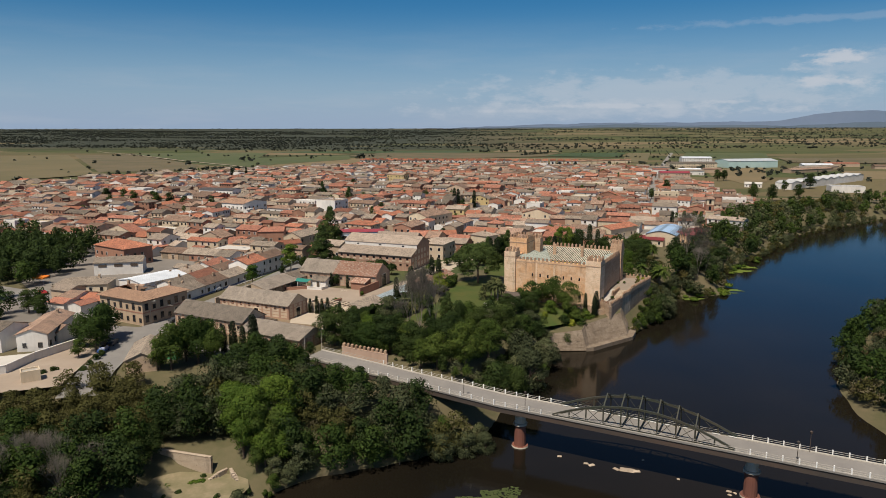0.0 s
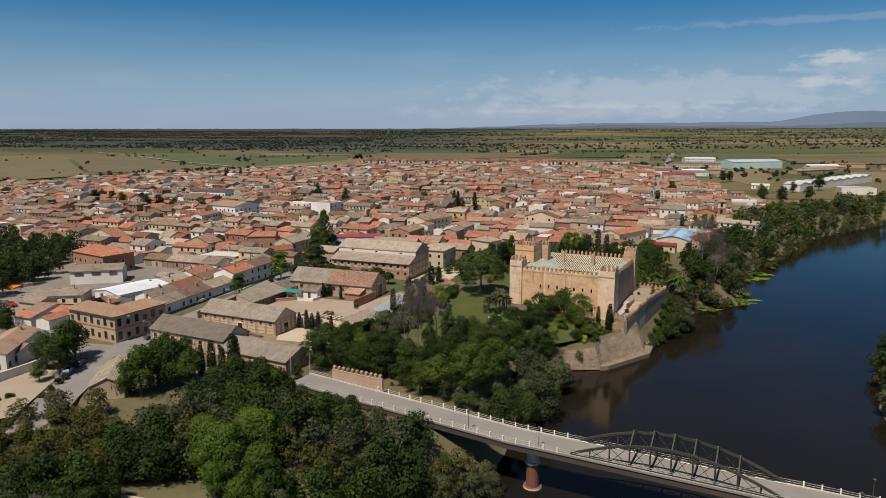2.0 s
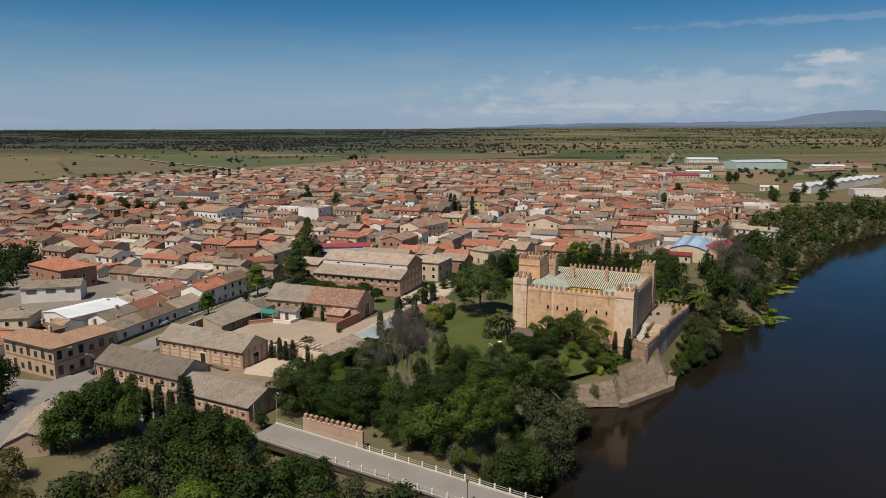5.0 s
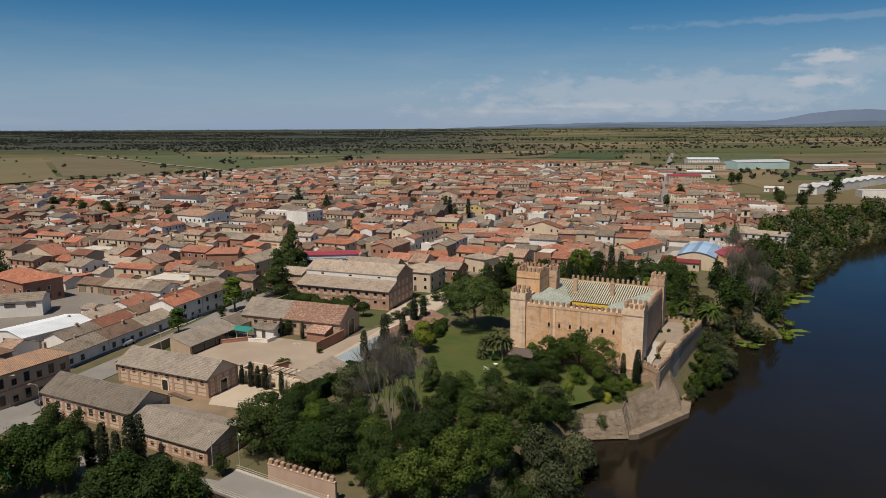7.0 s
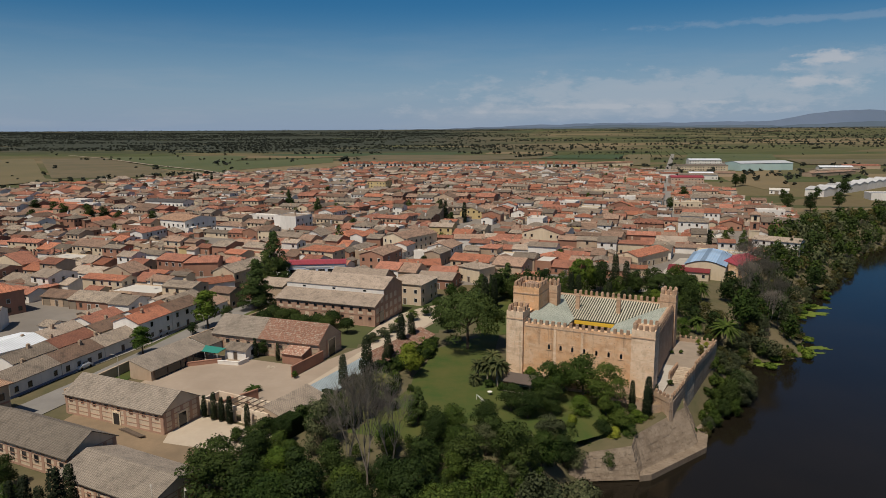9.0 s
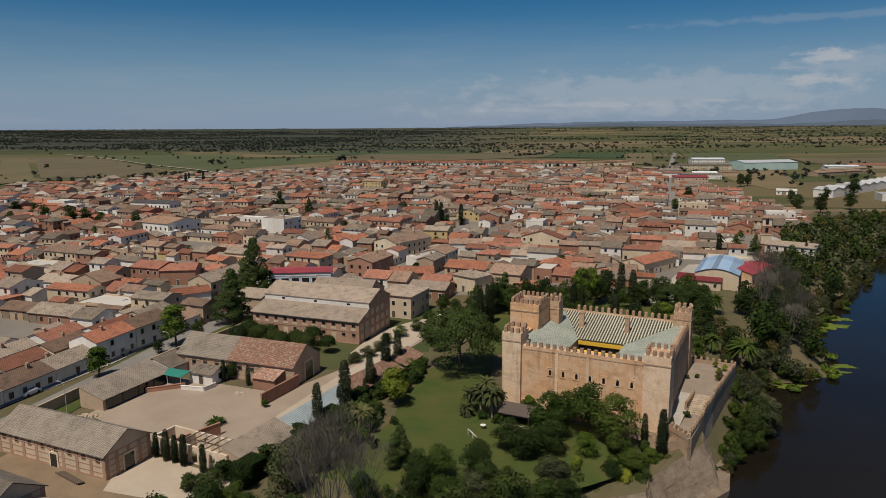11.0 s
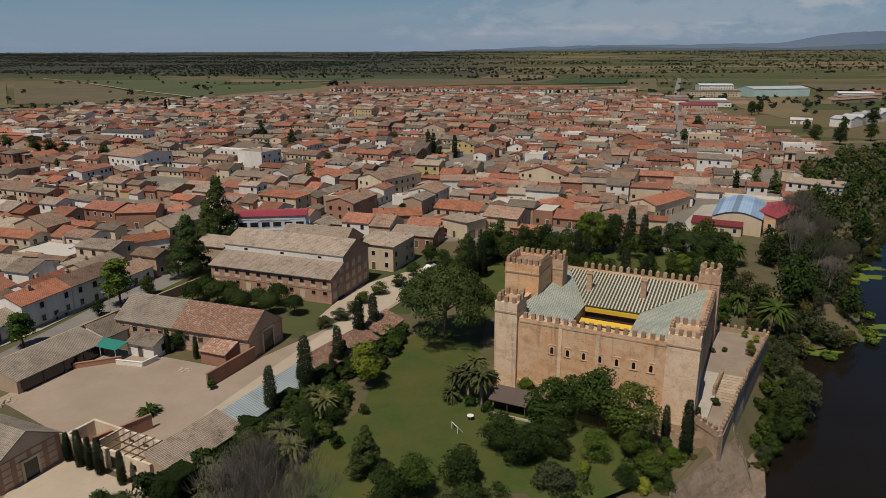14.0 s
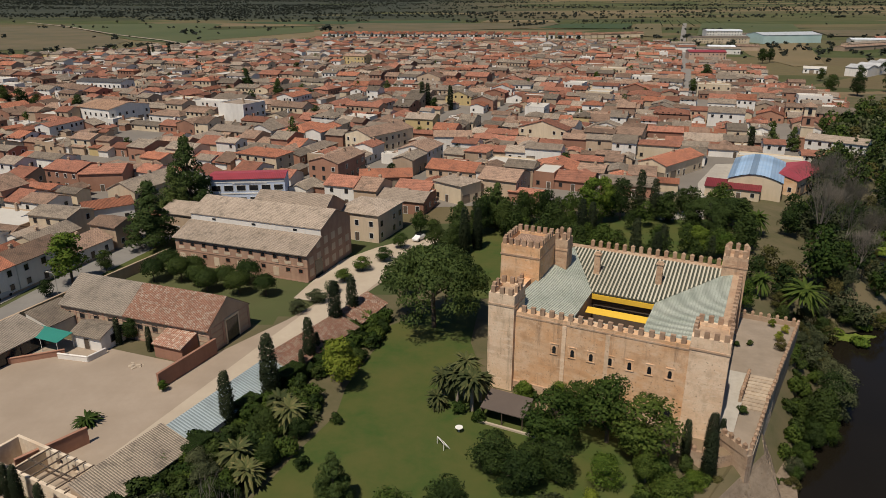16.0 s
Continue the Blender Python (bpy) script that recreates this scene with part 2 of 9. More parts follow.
MAT["town_ground"] = plain("town_paving", (0.235, 0.208, 0.178), (0.155, 0.137, 0.117), big=0.03, fine=0.5)
MAT["brick_pale"] = plain("worn_pink_brick", (0.44, 0.28, 0.20), (0.34, 0.21, 0.15), fine=3.0, streak=0.3)
MAT["sand"] = plain("packed_sand", (0.355, 0.285, 0.22), (0.28, 0.22, 0.165), big=0.09, fine=0.7)
MAT["sand_light"] = plain("pale_gravel", (0.47, 0.395, 0.305), (0.38, 0.31, 0.235), big=0.09, fine=0.8)
MAT["lawn"] = plain("mown_lawn", (0.028, 0.066, 0.009), (0.080, 0.082, 0.020), var=0.75, big=0.10, fine=0.45, relief=0.5)
MAT["earth"] = plain("dry_earth", (0.26, 0.185, 0.115), (0.17, 0.125, 0.08), big=0.15, fine=1.0, relief=0.6)
MAT["stone"] = aged_wall("pale_stone", (0.40, 0.315, 0.235), (0.46, 0.38, 0.29), (0.16, 0.12, 0.085), 0.5, 2.8)
MAT["castle"] = aged_wall("castle_render", (0.66, 0.385, 0.205), (0.70, 0.51, 0.35), (0.22, 0.145, 0.095))
MAT["castle_pale"] = aged_wall("castle_pale_render", (0.65, 0.455, 0.30), (0.73, 0.575, 0.425), (0.22, 0.165, 0.12))
MAT["castle_brick"] = aged_wall("castle_brickwork", (0.42, 0.27, 0.175), (0.50, 0.37, 0.26), (0.15, 0.105, 0.075), 0.5, 3.5)
MAT["merlon_brick"] = aged_wall("battlement_brick", (0.34, 0.215, 0.14), (0.42, 0.30, 0.21), (0.13, 0.09, 0.06), 0.5, 3.5)
MAT["roof_metal"] = tiled_roof("pale_metal_sheet", (0.52, 0.54, 0.56), (0.44, 0.46, 0.48), rib=0.6, row=30.0, rough=0.45, patch=0.1, ribs=0.25)
MAT["tank_green"] = plain("green_sheet", (0.05, 0.22, 0.10), (0.04, 0.17, 0.08))
MAT["render_pink"] = plain("pink_render", (0.52, 0.37, 0.28), (0.44, 0.30, 0.22), streak=0.3)
MAT["concrete_pale"] = plain("pale_concrete", (0.55, 0.52, 0.47), (0.45, 0.42, 0.37))
MAT["roof_maroon"] = tiled_roof("maroon_metal_sheet", (0.27, 0.045, 0.055), (0.20, 0.04, 0.045), rib=0.5, row=30.0, rough=0.5, patch=0.1, ribs=0.3)
MAT["roof_blue"] = tiled_roof("pale_blue_metal", (0.25, 0.36, 0.50), (0.32, 0.41, 0.52), rib=0.5, row=30.0, rough=0.4, patch=0.15, ribs=0.15)
MAT["slate"] = tiled_roof("dark_sheet_roof", (0.09, 0.085, 0.085), (0.07, 0.065, 0.065), rib=0.5, patch=0.2)
MAT["teal_sheet"] = plain("pale_green_sheet", (0.42, 0.55, 0.52), (0.36, 0.48, 0.46))
MAT["blue_base"] = plain("blue_painted_base", (0.13, 0.17, 0.28), (0.15, 0.18, 0.25))
MAT["timber"] = plain("old_timber", (0.13, 0.095, 0.07), (0.08, 0.06, 0.045), rough=0.8)
MAT["bark"] = plain("bark", (0.12, 0.09, 0.065), (0.07, 0.05, 0.04), fine=4.0)
MAT["bark_pale"] = plain("pale_bark", (0.34, 0.29, 0.24), (0.22, 0.18, 0.15), fine=4.0)
MAT["steel_green"] = plain("green_painted_steel", (0.030, 0.042, 0.030), (0.055, 0.045, 0.03), rough=0.55, spec=0.4)
MAT["concrete"] = plain("concrete", (0.46, 0.42, 0.36), (0.33, 0.30, 0.26), streak=0.4)
MAT["pier_brick"] = plain("pier_brickwork", (0.22, 0.085, 0.055), (0.14, 0.06, 0.045), fine=3, streak=0.5)
MAT["white_paint"] = plain("white_paint", (0.78, 0.77, 0.74), (0.6, 0.58, 0.54), fine=3)
MAT["leaf_dark"] = foliage("dark_leaves", (0.026, 0.045, 0.010), (0.039, 0.061, 0.013), (0.066, 0.098, 0.020))
MAT["leaf_mid"] = foliage("green_leaves", (0.038, 0.068, 0.011), (0.056, 0.088, 0.014), (0.094, 0.132, 0.023))
MAT["leaf_bright"] = foliage("bright_leaves", (0.060, 0.108, 0.013), (0.092, 0.145, 0.017), (0.145, 0.195, 0.028))
MAT["leaf_grey"] = foliage("grey_green_leaves", (0.070, 0.084, 0.038), (0.094, 0.106, 0.048), (0.14, 0.15, 0.07))
MAT["leaf_olive"] = foliage("olive_brown_leaves", (0.080, 0.076, 0.022), (0.105, 0.094, 0.027), (0.14, 0.124, 0.04))
MAT["leaf_dry"] = foliage("dry_seed_heads", (0.13, 0.098, 0.05), (0.16, 0.12, 0.06), (0.21, 0.16, 0.085))
MAT["leaf_pine"] = foliage("pine_needles", (0.048, 0.078, 0.020), (0.070, 0.100, 0.025), (0.10, 0.135, 0.034))
MAT["leaf_cypress"] = foliage("cypress_leaves", (0.020, 0.030, 0.013), (0.032, 0.042, 0.018), (0.045, 0.058, 0.024))
MAT["leaf_palm"] = foliage("palm_fronds", (0.075, 0.092, 0.032), (0.10, 0.11, 0.04), (0.17, 0.16, 0.06))
MAT["leaf_yellow"] = foliage("yellow_green_leaves", (0.19, 0.23, 0.025), (0.25, 0.28, 0.03), (0.33, 0.34, 0.05))
# Far woods: the haze of distance is mixed into this leaf colour.
MAT["leaf_hazed"] = foliage("far_leaves", (0.050, 0.058, 0.044), (0.060, 0.068, 0.050), (0.074, 0.082, 0.058))
MAT["twigs"] = foliage("bare_twigs", (0.26, 0.225, 0.19), (0.20, 0.17, 0.145), (0.34, 0.295, 0.25))


def water_material():
    m, nt, b = shader("river_water")
    f = maprange(nt, noise_fac(nt, 0.02, 3), 0.3, 0.7)
    nt.links.new(mixc(nt, f, (0.008, 0.0068, 0.0048), (0.0135, 0.0105, 0.0068)), b.inputs["Base Color"])
    b.inputs["Roughness"].default_value = 0.09
    b.inputs["IOR"].default_value = 1.33
    b.inputs["Specular IOR Level"].default_value = 0.30
    h = noise_fac(nt, 0.7, 4, 0.55, stretch=(1, 1.6, 1))
    bump(nt, b, h, 0.10, 0.10)
    return m


MAT["water"] = water_material()


def field_material():
    """Open country: parcels of crops, stubble and pasture."""
    m, nt, b = shader("open_country")
    pos = nt.nodes.new("ShaderNodeNewGeometry").outputs["Position"]
    mp = nt.nodes.new("ShaderNodeMapping")
    mp.inputs["Rotation"].default_value = (0, 0, radians(14))
    mp.inputs["Scale"].default_value = (1 / 520, 1 / 120, 0)
    nt.links.new(pos, mp.inputs[0])
    v = nt.nodes.new("ShaderNodeTexVoronoi")
    v.distance = "CHEBYCHEV"
    v.inputs["Scale"].default_value, v.inputs["Randomness"].default_value = 1.0, 0.8
    nt.links.new(mp.outputs[0], v.inputs["Vector"])
    sep = nt.nodes.new("ShaderNodeSeparateXYZ")
    nt.links.new(v.outputs["Color"], sep.inputs[0])
    ramp = nt.nodes.new("ShaderNodeValToRGB")
    ramp.color_ramp.interpolation = "CONSTANT"
    tones = [(0.0, (0.070, 0.076, 0.032)), (0.2, (0.135, 0.105, 0.058)), (0.36, (0.038, 0.050, 0.022)), (0.55, (0.098, 0.088, 0.046)), (0.68, (0.048, 0.068, 0.024)), (0.86, (0.19, 0.14, 0.085))]
    while len(ramp.color_ramp.elements) < len(tones):
        ramp.color_ramp.elements.new(0.5)
    for e, (p, c) in zip(ramp.color_ramp.elements, tones):
        e.position, e.color = p, (*c, 1)
    nt.links.new(sep.outputs["X"], ramp.inputs[0])
    f1 = maprange(nt, noise_fac(nt, 0.01, 6, 0.65), 0.4, 0.65)
    f2 = maprange(nt, noise_fac(nt, 0.15, 5, 0.7), 0.35, 0.7)
    col = mixc(nt, maprange(nt, f1, 0, 1, 0, 0.4), ramp.outputs[0], (0.15, 0.14, 0.065))
    col = mixc(nt, maprange(nt, f2, 0, 1, 0, 0.4), col, (0.085, 0.075, 0.04))
    # woodland litter under the scrub of the plateau, greyed by haze put into its colour
    sp = nt.nodes.new("ShaderNodeSeparateXYZ")
    nt.links.new(pos, sp.inputs[0])
    wood = noise_fac(nt, 1.0, 5, 0.6, stretch=(0.0016, 0.0045, 0))

    def times(a, c):
        q = nt.nodes.new("ShaderNodeMath")
        q.operation = "MULTIPLY"
        nt.links.new(a, q.inputs[0])
        nt.links.new(c, q.inputs[1])
        return q.outputs[0]

    west = times(maprange(nt, sp.outputs["Y"], 1450, 1600), maprange(nt, sp.outputs["X"], 350, -250))
    mask = times(maprange(nt, wood, 0.35, 0.41), west)
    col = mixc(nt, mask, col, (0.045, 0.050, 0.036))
    nt.links.new(col, b.inputs["Base Color"])
    b.inputs["Roughness"].default_value = 0.95
    b.inputs["Specular IOR Level"].default_value = 0.1
    return m


MAT["fields"] = field_material()

# ---- geometry helpers ----
GRID = radians(-23.7)
GU, GV = Vector((math.cos(GRID), math.sin(GRID), 0)), Vector((-math.sin(GRID), math.cos(GRID), 0))


def G(u, v, z=0.0):
    """A place in the castle's own grid: u along its front, v into the town."""
    return GU * u + GV * v + Vector((0, 0, z))


class Acc:
    """Collects faces with their material slot and UVs, for one mesh."""

    def __init__(self):
        self.v, self.f, self.m, self.uv = [], [], [], []

    def face(self, pts, mat=0, uv=None):
        i = len(self.v)
        self.v.extend(tuple(p) for p in pts)
        self.f.append(tuple(range(i, i + len(pts))))
        self.m.append(mat)
        self.uv.append(uv or [(0, 0)] * len(pts))

    def solid(self, pts, faces, mat=0):
        i = len(self.v)
        self.v.extend(tuple(p) for p in pts)
        for f in faces:
            self.f.append(tuple(i + k for k in f))
            self.m.append(mat)
            self.uv.append([(0, 0)] * len(f))

    def box(self, tf, x0, x1, y0, y1, z0, z1, mat=0):
        p = [tf(x, y, z) for z in (z0, z1) for x, y in ((x0, y0), (x1, y0), (x1, y1), (x0, y1))]
        self.solid(p, [(3, 2, 1, 0), (4, 5, 6, 7), (0, 1, 5, 4), (1, 2, 6, 5), (2, 3, 7, 6), (3, 0, 4, 7)], mat)

    def tube(self, a, b, r0, r1=None, n=6, mat=0):
        a, b = Vector(a), Vector(b)
        r1 = r0 if r1 is None else r1
        d = (b - a).normalized()
        s = d.orthogonal().normalized()
        t = d.cross(s)
        ring = lambda c, r: [c + (s * math.cos(2 * math.pi * k / n) + t * math.sin(2 * math.pi * k / n)) * r for k in range(n)]
        p = ring(a, r0) + ring(b, r1)
        self.solid(p, [(k, (k + 1) % n, n + (k + 1) % n, n + k) for k in range(n)] + [tuple(range(n - 1, -1, -1)), tuple(range(n, 2 * n))], mat)

    def mesh(self, name, mats):
        me = bpy.data.meshes.new(name)
        me.from_pydata(self.v, [], self.f)
        for m in mats:
            me.materials.append(m)
        me.polygons.foreach_set("material_index", self.m)
        uv = me.uv_layers.new(name="UVMap")
        uv.data.foreach_set("uv", [c for f in self.uv for p in f for c in p])
        me.update()
        return me


def at(x, y, ang=0.0, z=0.0):
    """A local frame: returns a function from local to world places."""
    c, s = math.cos(ang), math.sin(ang)
    return lambda a, b, h: Vector((x + a * c - b * s, y + a * s + b * c, z + h))


def local(a, b, h):
    return Vector((a, b, h))


def part(name, acc, mats, parent=None, label=""):
    me = acc if isinstance(acc, bpy.types.Mesh) else acc.mesh(name, mats if isinstance(mats, (list, tuple)) else [mats])
    ob = new(name, me)
    if parent:
        ob.parent = parent
    if label:
        tagged(ob, label)
    return ob


def thing(name, label, category, m=None, group="", kind=""):
    e = new(name)
    e.empty_display_size = 0.5
    if m is not None:
        e.matrix_world = m
    return tagged(e, label, category, group, kind)


def structure(name, acc, mats, label, category="ground"):
    ob = part(name, acc, mats)
    return tagged(ob, label, category, kind="structure")


# --- buildings in local axes: x along the ridge, y across, z up
def gable_walls(acc, tf, w, d, h, rise, mat=0):
    a, b = w / 2, d / 2
    p = [tf(*q) for q in ((-a, -b, -0.6), (a, -b, -0.6), (a, b, -0.6), (-a, b, -0.6), (-a, -b, h), (a, -b, h), (a, b, h), (-a, b, h), (-a, 0, h + rise), (a, 0, h + rise))]
    acc.solid(p, [(0, 1, 5, 4), (2, 3, 7, 6), (1, 2, 6, 9, 5), (3, 0, 4, 8, 7)], mat)


def slab(acc, top, thick, mat, uv):
    """A roof plane with thickness: top points counter-clockwise seen from above."""
    n = len(top)
    low = [p - Vector((0, 0, thick)) for p in top]
    acc.face(top, mat, uv)
    acc.face(low[::-1], mat)
    for k in range(n):
        j = (k + 1) % n
        acc.face([top[j], top[k], low[k], low[j]], mat, [uv[j], uv[k], uv[k], uv[j]])


def gable_roof(acc, tf, w, d, h, rise, mat=0, over=0.4, thick=0.16, ends=0.25):
    a, b = w / 2 + ends, d / 2
    k = rise / b
    e, ze = b + over, h - over * k + 0.12
    sl = math.hypot(e, e * k)
    zr = h + rise + 0.12
    slab(acc, [tf(-a, -e, ze), tf(a, -e, ze), tf(a, 0, zr), tf(-a, 0, zr)], thick, mat, [(-a, 0), (a, 0), (a, sl), (-a, sl)])
    slab(acc, [tf(a, e, ze), tf(-a, e, ze), tf(-a, 0, zr), tf(a, 0, zr)], thick, mat, [(-a, 0), (a, 0), (a, sl), (-a, sl)])


def hip_roof(acc, tf, w, d, h, rise, mat=0, over=0.4, thick=0.16):
    a, b = w / 2 + over, d / 2 + over
    r = max(a - b, 0.05)
    z0, z1 = h - 0.02, h + rise
    sl = math.hypot(b, rise)
    F = [(-a, -b, z0), (a, -b, z0), (r, 0, z1), (-r, 0, z1)]
    slab(acc, [tf(*p) for p in F], thick, mat, [(-a, 0), (a, 0), (r, sl), (-r, sl)])
    B = [(a, b, z0), (-a, b, z0), (-r, 0, z1), (r, 0, z1)]
    slab(acc, [tf(*p) for p in B], thick, mat, [(-a, 0), (a, 0), (r, sl), (-r, sl)])
    R = [(a, -b, z0), (a, b, z0), (r, 0, z1)]
    slab(acc, [tf(*p) for p in R], thick, mat, [(-b, 0), (b, 0), (0, sl)])
    L = [(-a, b, z0), (-a, -b, z0), (-r, 0, z1)]
    slab(acc, [tf(*p) for p in L], thick, mat, [(-b, 0), (b, 0), (0, sl)])


def window_mesh(name, w, h, frame_mat, depth=0.05):
    """A window in one piece: a proud frame round a recessed pane; local x along the wall, -y outward, origin at its sill's middle."""
    acc = Acc()
    t = 0.1
    ring = lambda e, y: [(-w / 2 - e, y, -e), (w / 2 + e, y, -e), (w / 2 + e, y, h + e), (-w / 2 - e, y, h + e)]
    acc.v = ring(t, 0.03) + ring(t, -0.08) + ring(0, -0.08) + ring(0, -0.08 + depth)
    for lv in range(3):
        for k in range(4):
            a, b = lv * 4 + k, lv * 4 + (k + 1) % 4
            acc.f.append((a, b, b + 4, a + 4))
            acc.m.append(1)
            acc.uv.append([(0, 0)] * 4)
    acc.f.append((12, 13, 14, 15))
    acc.m.append(0)
    acc.uv.append([(0, 0)] * 4)
    return acc.mesh(name, [MAT["glass_dark"], frame_mat])


WINDOWS = [window_mesh("window", 1.0, 1.3, MAT["frame_white"]), window_mesh("window", 0.9, 1.2, MAT["frame_dark"]), window_mesh("window", 1.1, 2.1, MAT["frame_dark"])]


def panel_mesh(name, w, h, frame_mat, fill):
    me = window_mesh(name, w, h, frame_mat, 0.06)
    me.materials[0] = fill
    return me


DOOR = panel_mesh("door", 1.1, 2.1, MAT["frame_white"], MAT["timber"])
GARAGE = panel_mesh("garage_door", 2.8, 2.5, MAT["frame_dark"], MAT["shutter"])


def stack(acc, tf, levels, mat=0):
    """One closed piece through rectangular levels (half width, half depth, z)."""
    i = len(acc.v)
    for a, b, z in levels:
        acc.v.extend(tuple(tf(x, y, z)) for x, y in ((-a, -b), (a, -b), (a, b), (-a, b)))
    for lv in range(len(levels) - 1):
        for k in range(4):
            p, q = i + lv * 4 + k, i + lv * 4 + (k + 1) % 4
            acc.f.append((p, q, q + 4, p + 4))
            acc.m.append(mat)
            acc.uv.append([(0, 0)] * 4)
    e = i + (len(levels) - 1) * 4
    acc.f.append((e, e + 1, e + 2, e + 3))
    acc.m.append(mat)
    acc.uv.append([(0, 0)] * 4)


def chimney_mesh():
    acc = Acc()
    stack(acc, local, [(0.35, 0.3, -0.8), (0.35, 0.3, 1.0), (0.43, 0.38, 1.0), (0.43, 0.38, 1.13), (0.28, 0.24, 1.15), (0.28, 0.24, 1.35)])
    return acc.mesh("chimney", [MAT["render_tan"]])


CHIMNEY = chimney_mesh()


def fix(ob, parent, a, b, z, ang=0.0):
    ob.parent = parent
    ob.matrix_basis = pose(a, b, z, 0, 0, math.degrees(ang))
    return ob


SIDES = {"f": 0.0, "r": math.pi / 2, "b": math.pi, "l": -math.pi / 2}


def on_wall(mesh, parent, w, d, side, along, z, label=""):
    """Puts a window or door on one of the four walls, by its distance along from the wall's middle."""
    a, b = {"f": (along, -d / 2), "b": (-along, d / 2), "r": (w / 2, along), "l": (-w / 2, -along)}[side]
    ob = new(mesh.name, mesh)
    return fix(ob, parent, a, b, z, SIDES[side])


def house(x, y, ang, w, d, h, rise, wall, roof, rng, label, category="house", kind="gable", group="", z=0.0, over=0.4, detail=True, sides="frlb", chimney=True):
    e = thing("house", label, category, pose(x, y, z, 0, 0, math.degrees(ang)), group)
    aw, ar = Acc(), Acc()
    if kind == "gable":
        gable_walls(aw, local, w, d, h, rise)
        gable_roof(ar, local, w, d, h, rise, over=over)
    elif kind == "hip":
        aw.box(local, -w / 2, w / 2, -d / 2, d / 2, -0.6, h)
        hip_roof(ar, local, w, d, h, rise, over=over)
    else:
        aw.box(local, -w / 2, w / 2, -d / 2, d / 2, -0.6, h)
        for x0, x1, y0, y1 in ((-w / 2, w / 2, -d / 2, -d / 2 + 0.25), (-w / 2, w / 2, d / 2 - 0.25, d / 2), (-w / 2, -w / 2 + 0.25, -d / 2 + 0.25, d / 2 - 0.25), (w / 2 - 0.25, w / 2, -d / 2 + 0.25, d / 2 - 0.25)):
            aw.box(local, x0, x1, y0, y1, h, h + 0.5)
        ar.box(local, -w / 2 + 0.25, w / 2 - 0.25, -d / 2 + 0.25, d / 2 - 0.25, h, h + 0.12)
    part("wall", aw, wall, e)
    part("roof", ar, roof, e)
    if detail:
        floors = max(1, int(h / 2.9))
        for side in sides:
            run = w if side in "fb" else d
            n = max(1, int(run / 3.2))
            for fl in range(floors):
                for k in range(n):
                    if rng.random() < 0.2:
                        continue
                    al = (k + 0.5) / n * run - run / 2
                    if fl == 0 and side == "f" and k == n // 2:
                        on_wall(DOOR, e, w, d, side, al, 0.0)
                    elif fl == 0 and rng.random() < 0.12 and run > 6:
                        on_wall(GARAGE, e, w, d, side, al, 0.0)
                    else:
                        on_wall(WINDOWS[rng.randrange(2)], e, w, d, side, al, 1.0 + 2.9 * fl)
        if chimney:
            fix(new("chimney", CHIMNEY), e, rng.uniform(-w / 3, w / 3), rng.uniform(-1, 1) * d * 0.12, h + rise * (0.75 if kind != "flat" else 1) + (0.6 if kind == "flat" else 0))
    return e


def inside(x, y, poly):
    r, j = False, len(poly) - 1
    for i in range(len(poly)):
        (xi, yi), (xj, yj) = poly[i], poly[j]
        if (yi > y) != (yj > y) and x < (xj - xi) * (y - yi) / (yj - yi) + xi:
            r = not r
        j = i
    return r


def sheet(name, pts, z, mat, label, category, thick=0.0):
    """A flat piece of ground laid a little over the terrain."""
    acc = Acc()
    acc.face([(x, y, z) for x, y in pts])
    return structure(name, acc, mat, label, category)


def ribbon(name, line, width, z, mat, label, category="road"):
    """A road along a line of places (x, y) or (x, y, z)."""
    acc = Acc()
    pts = [Vector((p[0], p[1], (p[2] if len(p) > 2 else 0) + z)) for p in line]
    left, right = [], []
    for i, p in enumerate(pts):
        d = (pts[min(i + 1, len(pts) - 1)] - pts[max(i - 1, 0)])
        n = Vector((-d.y, d.x, 0)).normalized() * width / 2
        left.append(p + n)
        right.append(p - n)
    for i in range(len(pts) - 1):
        acc.face([right[i], right[i + 1], left[i + 1], left[i]])
    return structure(name, acc, mat, label, category)


def front_house(p0, p1, depth, h, rise, wall, roof, label, name="house", category="house", kind="gable", across=False, rng=None, sides="frlb", detail=True, chimney=True, z=0.0, group=""):
    """A house by the two feet of its front wall, left and right; across: the ridge runs away from the front."""
    rng = rng or random.Random(int(abs(p0[0] * 7 + p0[1] * 13)))
    (x0, y0), (x1, y1) = p0, p1
    w, ang = math.hypot(x1 - x0, y1 - y0), math.atan2(y1 - y0, x1 - x0)
    cx, cy = (x0 + x1) / 2 - math.sin(ang) * depth / 2, (y0 + y1) / 2 + math.cos(ang) * depth / 2
    KEEP_OUT.append((cx, cy, max(w, depth) * 0.5))
    if across:
        w, depth, ang = depth, w, ang + math.pi / 2
    e = house(cx, cy, ang, w, depth, h, rise, wall, roof, rng, label, category, kind, group, z, sides=sides, detail=detail, chimney=chimney)
    e.name = name
    return e


KEEP_OUT = []      # circles (x, y, radius) taken by buildings placed one by one


